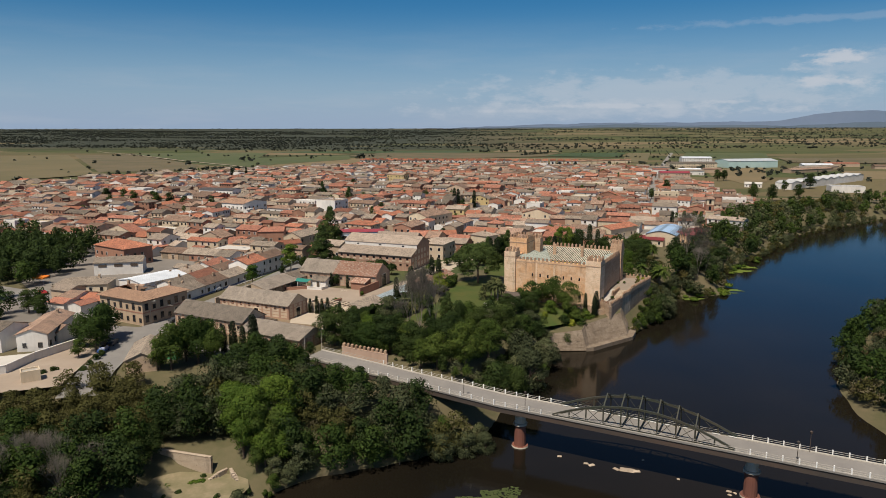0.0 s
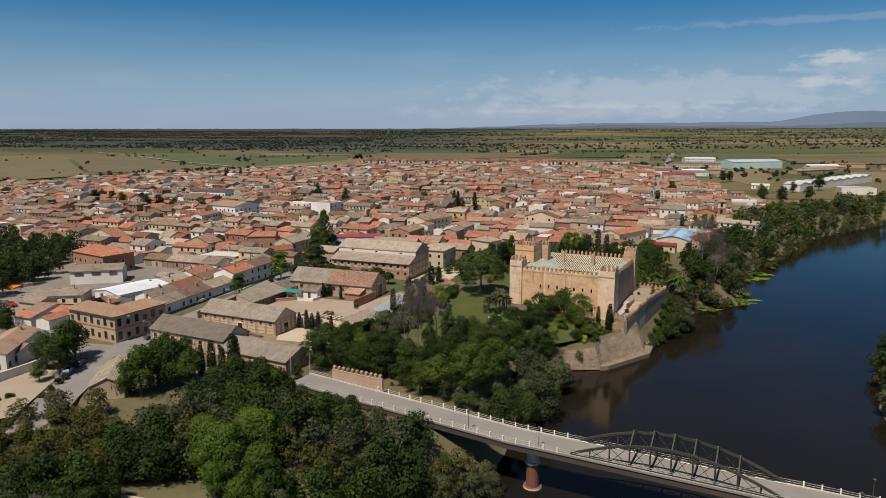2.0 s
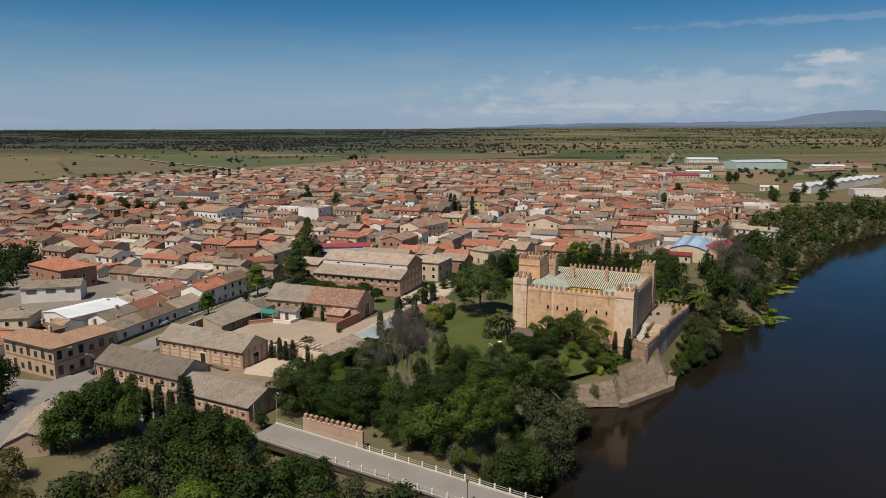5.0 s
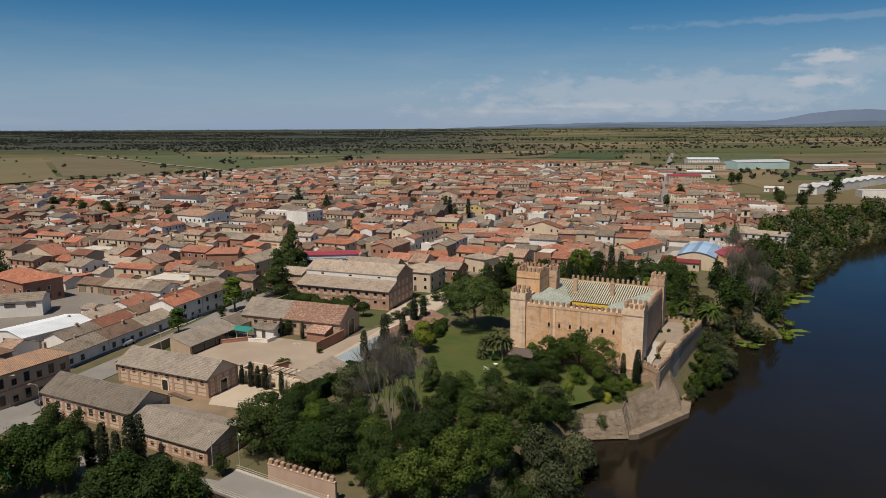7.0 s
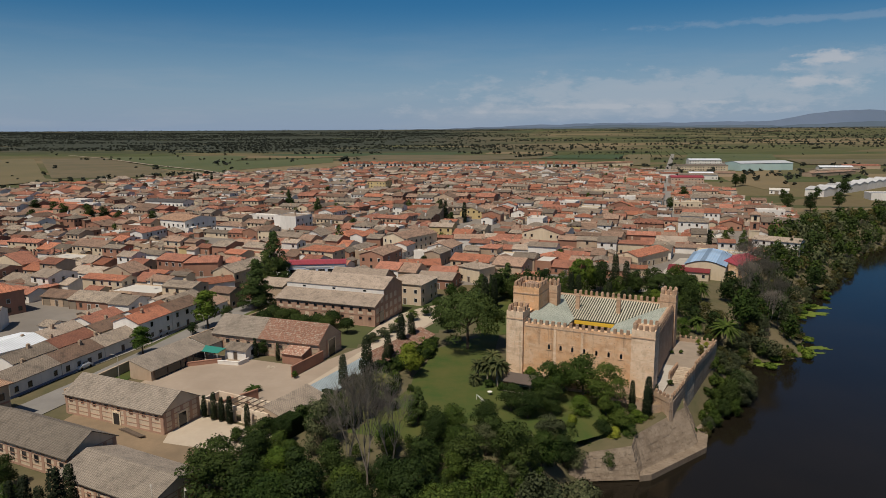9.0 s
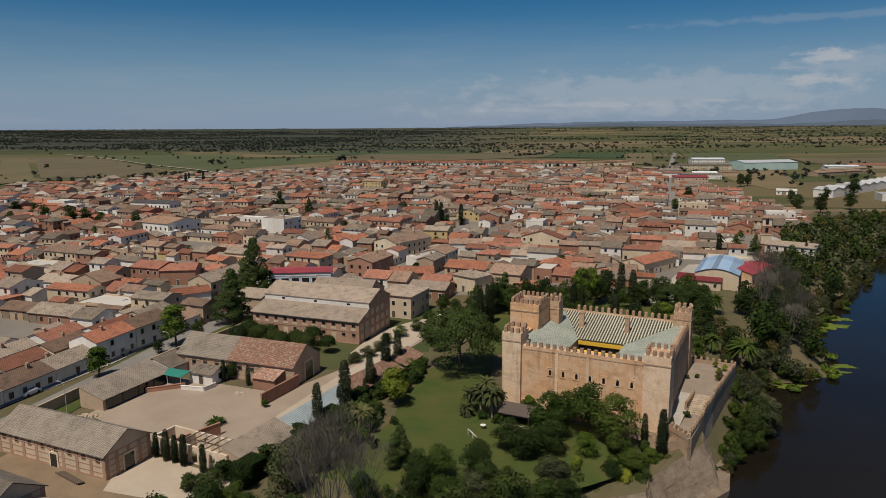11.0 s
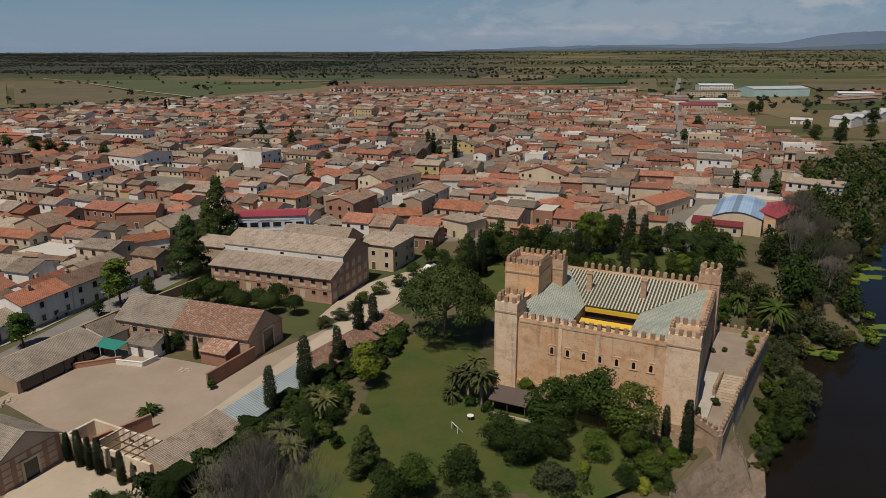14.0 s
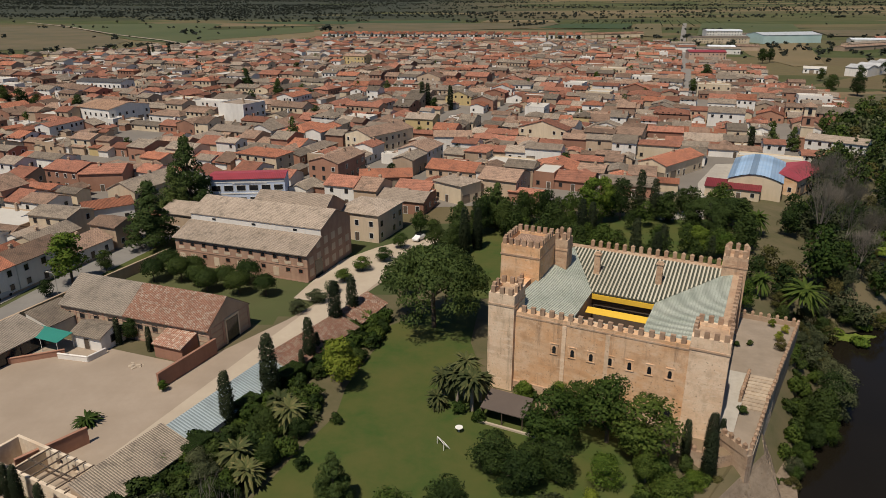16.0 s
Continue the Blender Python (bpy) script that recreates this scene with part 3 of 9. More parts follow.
def mono_range(name, a, b, width, hi, lo, wall, roof, label, category="outbuilding"):
    """A lean-to range: its high wall runs from a to b, the roof falls to the right of that way."""
    (x0, y0), (x1, y1) = a, b
    w, ang = math.hypot(x1 - x0, y1 - y0), math.atan2(y1 - y0, x1 - x0)
    e = thing(name, label, category, pose(x0, y0, 0, 0, 0, math.degrees(ang)))
    acc = Acc()
    pr = [(0, -0.6), (0, hi), (-width, lo), (-width, -0.6)]
    p = [Vector((x, y, z)) for x in (0, w) for y, z in pr]
    acc.solid(p, [(0, 1, 2, 3), (7, 6, 5, 4), (0, 4, 5, 1), (3, 2, 6, 7)])
    part("wall", acc, wall, e)
    acc = Acc()
    k = (hi - lo) / width
    s = math.hypot(width, hi - lo)
    slab(acc, [Vector((-0.1, -width - 0.4, lo - 0.4 * k + 0.15)), Vector((w + 0.1, -width - 0.4, lo - 0.4 * k + 0.15)), Vector((w + 0.1, 0.2, hi + 0.2 * k + 0.15)), Vector((-0.1, 0.2, hi + 0.2 * k + 0.15))], 0.14, 0, [(0, 0), (w, 0), (w, s), (0, s)])
    part("roof", acc, roof, e)
    return e


def wall_run(name, pts, height, thick, mat, label, category="wall", z=-0.4, cap=None):
    """A free-standing wall along a line."""
    e = thing(name, label, category)
    for k, ((x0, y0), (x1, y1)) in enumerate(zip(pts, pts[1:])):
        w, ang = math.hypot(x1 - x0, y1 - y0), math.atan2(y1 - y0, x1 - x0)
        acc = Acc()
        stack(acc, at(x0 + (x1 - x0) / 2, y0 + (y1 - y0) / 2, ang), [(w / 2, thick / 2, z), (w / 2, thick / 2, height), (w / 2, thick / 2 + 0.06, height), (w / 2, thick / 2 + 0.06, height + 0.12), (w / 2, 0.04, height + 0.2)])
        part("wall_panel", acc, mat, e)
    return e

# ---- the land: one sheet with the river's bed cut into it ----
WATER = -9.5
LEFT_BANK = [(-400, -420), (-150, -190), (-90, -146), (-58, -122), (-50, -112), (-30, -103), (-16, -94), (-8, -68), (2, -50), (5, -32), (16, -31), (31, -16), (52, 12), (59, 34), (82, 44), (100, 90), (146, 145), (190, 207), (275, 279), (420, 360), (700, 480), (1400, 640), (4000, 900)]
RIGHT_BANK = [(60, -420), (66, -160), (68, -95), (71, -60), (86, -30), (134, 25), (220, 100), (330, 190), (470, 275), (760, 380), (1450, 520), (4000, 760)]


def seg_dist(px, py, line):
    best = np.full(px.shape, 1e9)
    for (x0, y0), (x1, y1) in zip(line, line[1:]):
        dx, dy = x1 - x0, y1 - y0
        t = np.clip(((px - x0) * dx + (py - y0) * dy) / (dx * dx + dy * dy), 0, 1)
        best = np.minimum(best, np.hypot(px - x0 - t * dx, py - y0 - t * dy))
    return best


def in_poly(px, py, poly):
    r = np.zeros(px.shape, bool)
    j = len(poly) - 1
    for i in range(len(poly)):
        (xi, yi), (xj, yj) = poly[i], poly[j]
        if yi != yj:
            r ^= ((yi > py) != (yj > py)) & (px < (xj - xi) * (py - yi) / (yj - yi) + xi)
        j = i
    return r


RIVER = LEFT_BANK + RIGHT_BANK[::-1]


def smooth(t):
    t = np.clip(t, 0, 1)
    return t * t * (3 - 2 * t)


def land_height(x, y):
    x, y = np.asarray(x, float), np.asarray(y, float)
    wet = in_poly(x, y, RIVER)
    dl, dr = seg_dist(x, y, LEFT_BANK), seg_dist(x, y, RIGHT_BANK)
    left = dl < dr
    d = np.minimum(dl, dr)
    top = np.where(left, 0.0, -5.0)
    rise = np.where(left, 13.0, 20.0)
    z = WATER - 0.3 + (top - WATER + 0.3) * smooth(d / rise)
    # beyond the castle the bank is a low flat meadow
    far = smooth((y - 30) / 60) * left
    z = np.where(left, z * (1 - far) + far * (WATER - 0.3 + 9.8 * smooth((d - 3) / 25)), z)
    # the wooded slope below the town, upstream of the bridge
    low = smooth((-70 - y) / 40) * smooth((-40 - x) / 25) * left
    z = z - low * 5.0 * smooth(d / 20) * smooth((95 - d) / 40)
    # trodden shelf with the stair
    r = np.hypot((x + 69.5) / 11.5, (y + 118.0) / 7.5)
    k = 1 - smooth((r - 0.85) / 0.3)
    z = z * (1 - k) + np.minimum(z, -8.1) * k
    z = np.where(wet, np.maximum(WATER - 0.3 - d * 0.35, -13.0), z)
    r = np.hypot(x, y + 230)
    z = z + 47 * smooth((r - 1500) / 3300) * (d > 60)
    return z


def steps(a, b, fine0, fine1, step, grow):
    out = list(np.arange(fine0, fine1 + step / 2, step))
    s = step
    while out[-1] < b:
        s *= grow
        out.append(min(out[-1] + s, b))
    s = step
    while out[0] > a:
        s *= grow
        out.insert(0, max(out[0] - s, a))
    return np.array(out)


def build_land():
    xs, ys = steps(-3600, 3600, -240, 320, 3.5, 1.12), steps(-600, 4690, -180, 330, 3.5, 1.10)
    X, Y = np.meshgrid(xs, ys)
    Z = land_height(X, Y)
    jitter = np.array([[noise.noise((x * 0.06, y * 0.06, 0)) for x in xs] for y in ys])
    Z = Z + jitter * np.where(Z < -0.6, 0.5, 0.0) - 0.05
    n = len(xs)
    me = bpy.data.meshes.new("ground")
    verts = np.stack([X, Y, Z], -1).reshape(-1, 3)
    faces = [(j * n + i, j * n + i + 1, (j + 1) * n + i + 1, (j + 1) * n + i) for j in range(len(ys) - 1) for i in range(n - 1)]
    me.from_pydata(verts.tolist(), [], faces)
    me.materials.append(MAT["fields"])
    me.materials.append(MAT["bank"])
    c = verts[np.array(faces)].mean(1)
    near = (seg_dist(c[:, 0], c[:, 1], LEFT_BANK) < 75) & (c[:, 1] < 330) & (np.abs(c[:, 0]) < 330)
    near |= (seg_dist(c[:, 0], c[:, 1], RIGHT_BANK) < 40) | (c[:, 1] < 20)
    me.polygons.foreach_set("material_index", near.astype(int))
    me.polygons.foreach_set("use_smooth", np.ones(len(faces), bool))
    me.update()
    return tagged(new("ground", me), "dry grassland and fields sloping to the river", "ground", kind="structure")


MAT["bank"] = plain("bank_scrub", (0.070, 0.070, 0.030), (0.125, 0.10, 0.055), big=0.12, fine=0.8, relief=0.6)
build_land()
wa = Acc()
wa.face([(-1200, -700, WATER), (4200, -700, WATER), (4200, 1500, WATER), (-1200, 1500, WATER)])
structure("water", wa, MAT["water"], "dark slow river water with faint ripples", "river")

# ---- the town ----
TOWN = [(-132, -48), (-160, -20), (-235, 60), (-340, 120), (-560, 300), (-440, 520), (-330, 680), (-150, 812), (90, 800), (215, 735), (205, 560), (195, 420), (190, 300), (163, 240), (138, 200), (112, 150), (82, 118), (45, 106), (16, 99), (-5, 96), (-30, 92), (-60, 88), (-92, 66), (-118, -20)]
TA = radians(-19.0)
TU, TV = Vector((math.cos(TA), math.sin(TA), 0)), Vector((-math.sin(TA), math.cos(TA), 0))
WALL_MATS = ["render_white", "render_cream", "render_tan", "brick", "yellow"]
ROOF_MATS = ["roof_orange", "roof_red", "roof_brown", "roof_grey", "roof_pale"]


def taken(x, y, r):
    return any((x - a) ** 2 + (y - b) ** 2 < (r + c) ** 2 for a, b, c in KEEP_OUT)


def town_plots(rng):
    """Blocks of attached houses: most rows run along u with yards between, some blocks are turned."""
    plots = []
    v0, row = -150.0, 0
    while v0 < 960:
        deep = rng.uniform(25, 38)
        u0 = -620 + rng.uniform(0, 40)
        while u0 < 480:
            wide = rng.uniform(34, 78)
            turned = rng.random() < 0.2
            skew = rng.uniform(-0.09, 0.09)
            lu, lv = (deep, wide) if turned else (wide, deep)
            du, dv = (TV, TU) if turned else (TU, TV)
            o = TU * u0 + TV * v0
            base = TA + (math.pi / 2 if turned else 0) + skew
            rows = 2 if lv < 33 else 3
            for r in range(rows):
                a = 0.0
                while a < lu - 4:
                    w = min(rng.choice((rng.uniform(5.5, 10.0), rng.uniform(9.0, 20.0))), lu - a)
                    if w < 5:
                        break
                    d = rng.uniform(6.5, 12.0)
                    b = d / 2 + rng.uniform(0, 1.2) if r == 0 else (lv - d / 2 - rng.uniform(0, 1.2) if r == rows - 1 else lv / 2)
                    if not (r == 1 and rows == 3 and rng.random() < 0.35):
                        c = o + du * (a + w / 2) + dv * b
                        end_on = rng.random() < 0.08
                        plots.append((c.x, c.y, base + (math.pi / 2 if end_on else 0), d if end_on else w - 0.1, w - 0.1 if end_on else d))
                    a += w
                a = rng.uniform(0, 8)
                while a < lu - 6 and r < rows - 1:
                    if rng.random() < 0.92:
                        w, d = rng.uniform(4.5, 10), rng.uniform(3.8, 6.4)
                        c = o + du * (a + w / 2) + dv * (lv * (r + 0.5) / (rows - 1) + rng.uniform(-2, 2)) if rows > 2 else o + du * (a + w / 2) + dv * (lv / 2 + rng.uniform(-2.5, 2.5))
                        plots.append((c.x, c.y, base + rng.choice((0, 0, math.pi / 2)), w, d))
                    a += rng.uniform(4.5, 8)
            u0 += wide + rng.choice((0.3, 0.3, 3.5, 5.5))
        v0 += deep + rng.choice((0.5, 3.5, 5.0))
    return [p for p in plots if inside(p[0], p[1], TOWN) and not taken(p[0], p[1], max(p[3], p[4]) * 0.45)]


def build_town():
    rng = random.Random(11)
    plots = town_plots(rng)
    plots.sort(key=lambda p: math.hypot(p[0] + 10, p[1] + 60))
    far = Acc()
    mats = [MAT[k] for k in WALL_MATS + ROOF_MATS] + [MAT["glass_dark"], MAT["concrete_pale"]]
    tones = {"roof_orange": "bright orange", "roof_red": "red", "roof_brown": "weathered brown", "roof_grey": "greyish", "roof_pale": "pale"}
    walls = {"render_white": "white-rendered", "render_cream": "cream-rendered", "render_tan": "tan-rendered", "brick": "red-brick", "yellow": "yellow-rendered"}
    for i, (x, y, ang, w, d) in enumerate(plots):
        small = min(w, d) < 6.6
        h = rng.uniform(2.4, 3.4) if small else rng.choice((2.7, 2.9, 3.1, 3.3, 3.6, 4.6, 5.4, 5.9))
        rise = d * rng.uniform(0.13, 0.20)
        wk = rng.choices(range(5), (38, 17, 24, 20, 1))[0]
        patch = noise.noise((x * 0.03, y * 0.03, 5.0))
        rk = rng.choices(range(5), (20, 38, 22, 12, 8) if patch > 0.1 else ((5, 12, 32, 35, 16) if patch < -0.1 else (11, 24, 28, 25, 12)))[0]
        kind = "hip" if rng.random() < 0.14 and w > d else ("flat" if rng.random() < 0.07 else "gable")
        if i < 260:
            label = f"{walls[WALL_MATS[wk]]} {'one' if h < 4.6 else 'two'}-storey town house with {'flat pale terrace' if kind == 'flat' else tones[ROOF_MATS[rk]] + ' clay tile'} roof"
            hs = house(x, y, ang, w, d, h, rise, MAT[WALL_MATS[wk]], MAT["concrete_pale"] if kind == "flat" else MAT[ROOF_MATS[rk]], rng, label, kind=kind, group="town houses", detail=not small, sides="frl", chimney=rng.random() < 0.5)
            continue
        tf = at(x, y, ang)
        if kind == "hip":
            far.box(tf, -w / 2, w / 2, -d / 2, d / 2, -0.5, h, wk)
            hip_roof(far, tf, w, d, h, rise, 5 + rk)
        elif kind == "flat":
            far.box(tf, -w / 2, w / 2, -d / 2, d / 2, -0.5, h, wk)
            far.box(tf, -w / 2 + 0.3, w / 2 - 0.3, -d / 2 + 0.3, d / 2 - 0.3, h, h + 0.1, 11)
            for y0 in (-d / 2, d / 2 - 0.25):
                far.box(tf, -w / 2, w / 2, y0, y0 + 0.25, h, h + 0.7, wk)
            for x0 in (-w / 2, w / 2 - 0.25):
                far.box(tf, x0, x0 + 0.25, -d / 2 + 0.25, d / 2 - 0.25, h, h + 0.7, wk)
        else:
            gable_walls(far, tf, w, d, h, rise, wk)
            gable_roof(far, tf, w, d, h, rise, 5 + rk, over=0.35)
        if rng.random() < 0.45:
            cx, cy = rng.uniform(-0.4, 0.4) * w, rng.uniform(-0.35, 0.35) * d
            far.box(tf, cx - 0.4, cx + 0.4, cy - 0.3, cy + 0.3, h, h + rise + rng.uniform(0.5, 1.1), rng.choice((0, 3, 3, 2)))
        if rng.random() < 0.3 and not small:
            cx = rng.uniform(-0.3, 0.3) * w
            lh = h * rng.uniform(0.5, 0.8)
            lw, ld = rng.uniform(2.5, 4.5), rng.uniform(2.0, 4.0)
            t2 = lambda p, q, z: tf(cx + p, q - d / 2 - ld / 2, z)
            far.box(t2, -lw / 2, lw / 2, -ld / 2, ld / 2, -0.5, lh, rng.choice((0, 2, 3)))
            gable_roof(far, t2, lw, ld, lh, 0.5, 5 + rng.randrange(5), over=0.2)
        if i < 2200 and not small:
            for fl in range(1 if h < 4.6 else 2):
                for sy in (-1, 1):
                    for k in range(max(1, int(w / 2.6))):
                        if rng.random() < 0.25:
                            continue
                        a = (k + 0.5) * 2.6 - w / 2
                        far.box(tf, a - 0.5, a + 0.5, sy * d / 2 - 0.04, sy * d / 2 + 0.04, 1 + 2.8 * fl, 2.2 + 2.8 * fl, 10)
                for sx in (-1, 1):
                    for k in range(int(d / 3.5)):
                        if rng.random() < 0.35:
                            continue
                        a = (k + 0.5) * 3.5 - d / 2
                        far.box(tf, sx * w / 2 - 0.04, sx * w / 2 + 0.04, a - 0.5, a + 0.5, 1 + 2.8 * fl, 2.2 + 2.8 * fl, 10)
    ob = part("distant_houses", far, mats)
    tagged(ob, "dense distant town houses with clay tile roofs", "houses", kind="stuff")


sheet("pavement", TOWN, 0.03, MAT["town_ground"], "grey-brown streets and yards of the town", "pavement")

# ---- the castle, in its own grid ----
CB = 2.0          # level of the terrace at its foot
castle = thing("castle", "square brick castle with battlements, corner towers and green-and-white striped tile roof", "castle")


def gbox(acc, u0, u1, v0, v1, z0, z1, mat=0):
    acc.box(G, u0, u1, v0, v1, z0, z1, mat)


def wall_block(name, u0, u1, v0, v1, z0, z1, mats, label="", mat_top=1):
    acc = Acc()
    gbox(acc, u0, u1, v0, v1, z0, z1, 0)
    return part(name, acc, mats, castle, label)


def merlon_mesh(w, t, h, capped):
    acc = Acc()
    acc.box(local, -w / 2, w / 2, -t / 2, t / 2, 0, h, 0)
    if capped:
        a, b = w / 2 + 0.04, t / 2 + 0.04
        p = [Vector(q) for q in ((-a, -b, h), (a, -b, h), (a, b, h), (-a, b, h), (0, 0, h + 0.35))]
        acc.solid(p, [(0, 1, 4), (1, 2, 4), (2, 3, 4), (3, 0, 4), (3, 2, 1, 0)], 0)
    return acc.mesh("merlon", [MAT["merlon_brick"]])


MERLON, MERLON_TALL = merlon_mesh(0.66, 0.5, 1.0, False), merlon_mesh(0.66, 0.5, 1.1, True)


def merlon_row(parent, a, b, z, step=1.42, mesh=None):
    """Merlons evenly along a line of the castle's grid."""
    (u0, v0), (u1, v1) = a, b
    n = max(1, round(math.hypot(u1 - u0, v1 - v0) / step))
    ang = math.degrees(math.atan2(v1 - v0, u1 - u0) + GRID)
    for k in range(n):
        t = (k + 0.5) / n
        m = new("merlon", mesh or MERLON)
        m.parent = parent
        q = G(u0 + (u1 - u0) * t, v0 + (v1 - v0) * t, z)
        m.matrix_basis = pose(q.x, q.y, q.z, 0, 0, ang)


def rampart(name, u0, u1, v0, v1, z0, z1, mat, label=""):
    acc = Acc()
    gbox(acc, u0, u1, v0, v1, z0, z1)
    ob = part(name, acc, mat, castle, label)
    acc = Acc()
    gbox(acc, u0 - 0.06, u1 + 0.06, v0 - 0.06, v1 + 0.06, z1 - 0.75, z1 - 0.5)
    part("string_course", acc, MAT["castle_brick"], ob)
    return ob


def tower(name, u0, u1, v0, v1, z0, z1, mat, label, mesh=None, sides="flrb"):
    acc = Acc()
    cu, cv, hu, hv = (u0 + u1) / 2, (v0 + v1) / 2, (u1 - u0) / 2, (v1 - v0) / 2
    tf = lambda a, b, h: G(cu + a, cv + b, h)
    stack(acc, tf, [(hu, hv, z0), (hu, hv, z1), (hu - 0.5, hv - 0.5, z1), (hu - 0.5, hv - 0.5, z1 - 0.6)])
    ob = part(name, acc, mat, castle, label)
    for k in (0.3, 1.6):
        acc = Acc()
        gbox(acc, u0 - 0.09, u1 + 0.09, v0 - 0.09, v1 + 0.09, z1 - k - 0.28, z1 - k)
        hole = part("string_course", acc, MAT["castle_brick"], ob) if k > 1 else None
    c = 0.25
    merlon_row(ob, (u0, v0 + c), (u1, v0 + c), z1, 1.2, mesh)
    merlon_row(ob, (u0, v1 - c), (u1, v1 - c), z1, 1.2, mesh)
    merlon_row(ob, (u0 + c, v0 + 1), (u0 + c, v1 - 1), z1, 1.2, mesh)
    merlon_row(ob, (u1 - c, v0 + 1), (u1 - c, v1 - 1), z1, 1.2, mesh)
    return ob


def build_castle():
    U0, U1, V0, V1, TOP = -8.0, 24.4, -2.7, 29.4, 13.0
    t = 1.5
    w = rampart("wall", U0, U1, V0, V0 + t, -3, TOP, MAT["castle"], "weathered orange render with plaster pilasters")
    merlon_row(w, (-4, V0 + 0.3), (19.6, V0 + 0.3), TOP, 1.42)
    w2 = rampart("wall", U1 - t, U1, V0 + t, V1 - t, -3, TOP, MAT["castle_brick"])
    merlon_row(w2, (U1 - 0.3, V0 + 6), (U1 - 0.3, V1 - 4), TOP, 1.42)
    w3 = rampart("wall", U0, U0 + t, V0 + t, V1 - t, -3, TOP, MAT["castle"])
    merlon_row(w3, (U0 + 0.3, V0 + 5), (U0 + 0.3, 9.5), TOP, 1.42)
    w4 = rampart("wall", U0, U1, V1 - t, V1, -3, TOP, MAT["castle_brick"])
    merlon_row(w4, (-2, V1 - 0.3), (21, V1 - 0.3), TOP, 1.42, MERLON_TALL)
    tower("tower", U0 - 0.5, -4.5, V0 - 0.7, 1.3, -3, 15.6, MAT["castle_pale"], "pale plastered corner tower")
    tower("tower", 19.8, U1 + 0.3, V0 - 0.4, 2.4, -3, 14.6, MAT["castle_pale"], "pale plastered corner tower")
    tower("tower", 21.0, U1 + 0.4, 25.9, V1 + 0.4, -3, 16.0, MAT["castle_brick"], "slim brick corner tower", MERLON_TALL)
    tower("keep", -11.8, -5.2, 9.9, 17.8, -3, 18.3, MAT["castle"], "square keep higher than the walls")
    keep_roof = Acc()
    kt = lambda a, b, h: G(-8.5 + a, 13.85 + b, h)
    hip_roof(keep_roof, kt, 5.0, 6.3, 17.9, 1.2, over=0.0)
    part("roof", keep_roof, MAT["roof_brown"], castle, "low hipped tile roof inside the keep's battlements")
    for u0_, u1_, v0_, v1_, z_ in ((U0 + 0.1, -5.1, V0, 0.7, 15.1), (20.4, U1 - 0.3, V0 + 0.2, 1.8, 14.1)):
        acc = Acc()
        gbox(acc, u0_, u1_, v0_, v1_, z_ - 0.2, z_)
        part("tower_floor", acc, MAT["terrace_stone"], castle)
    tower("tower", -5.6, -3.0, 18.0, 21.2, -3, 17.4, MAT["castle_brick"], "brick turret behind the keep", MERLON_TALL)
    # pilasters on the front
    for u in (2.9, 9.1):
        acc = Acc()
        gbox(acc, u - 0.3, u + 0.3, V0 - 0.14, V0, -1, TOP - 0.8)
        part("pilaster", acc, MAT["castle_pale"], castle)
    # a worn base course
    acc = Acc()
    gbox(acc, -4.5, 19.8, V0 - 0.22, V0, -3, 1.6)
    part("base_course", acc, MAT["castle_brick"], castle, "worn brick base course of the front")
    # roof round a court
    a0, a1, b0, b1, zt, zl = U0 + t, U1 - t, V0 + t, V1 - t, 12.9, 10.0
    c0, c1, d0, d1 = 2.2, 12.4, 5.0, 15.8
    aT = -4.4
    r = Acc()
    hr = math.hypot(b1 - d1, zt - zl)
    slab(r, [G(c0, d1, zl), G(c1, d1, zl), G(a1, b1, zt), G(aT, b1, zt)], 0.25, 0, [(c0, 0), (c1, 0), (a1, hr), (aT, hr)])
    rear = part("roof", r, MAT["roof_striped"], castle, "roof with raised green and white tile stripes")
    r = Acc()
    hl = math.hypot(c0 - a0, zt - zl)
    slab(r, [G(c0, d0, zl), G(c0, d1, zl), G(aT, b1, zt), G(a0, b0, zt)], 0.25, 0, [(d0, 0), (d1, 0), (b1, hl), (b0, hl)])
    part("roof", r, MAT["roof_green"], castle, "roof of pale grey-green glazed tiles")
    r = Acc()
    hl = math.hypot(a1 - c1, zt - zl)
    slab(r, [G(c1, d1, zl), G(c1, d0, zl), G(a1, b0, zt), G(a1, b1, zt)], 0.25, 0, [(d1, 0), (d0, 0), (b0, hl), (b1, hl)])
    part("roof", r, MAT["roof_green"], castle, "roof of pale grey-green glazed tiles")
    r = Acc()
    slab(r, [G(c1, d0, zl), G(c0, d0, zl), G(a0, b0, 11.2), G(a1, b0, 11.2)], 0.25, 0, [(c1, 0), (c0, 0), (a0, 6), (a1, 6)])
    part("roof", r, MAT["roof_green"], castle, "roof of pale grey-green glazed tiles")
    # raised ribs down the rear roof
    rib = Acc()
    L = hr
    n = 5
    prof = [(0.15 * math.cos(math.pi * k / n), 0.13 * math.sin(math.pi * k / n)) for k in range(n + 1)]
    for k in range(n):
        (xa, za), (xb, zb) = prof[k], prof[k + 1]
        rib.face([(xa, 0, za), (xa, 1, za), (xb, 1, zb), (xb, 0, zb)])
    rib.face([(x, 0, z) for x, z in prof])
    ribm = rib.mesh("tile_rib", [MAT["tile_cream"]])
    slope = math.atan2(zt - zl, b1 - d1)
    k = 0
    u = aT + 0.4
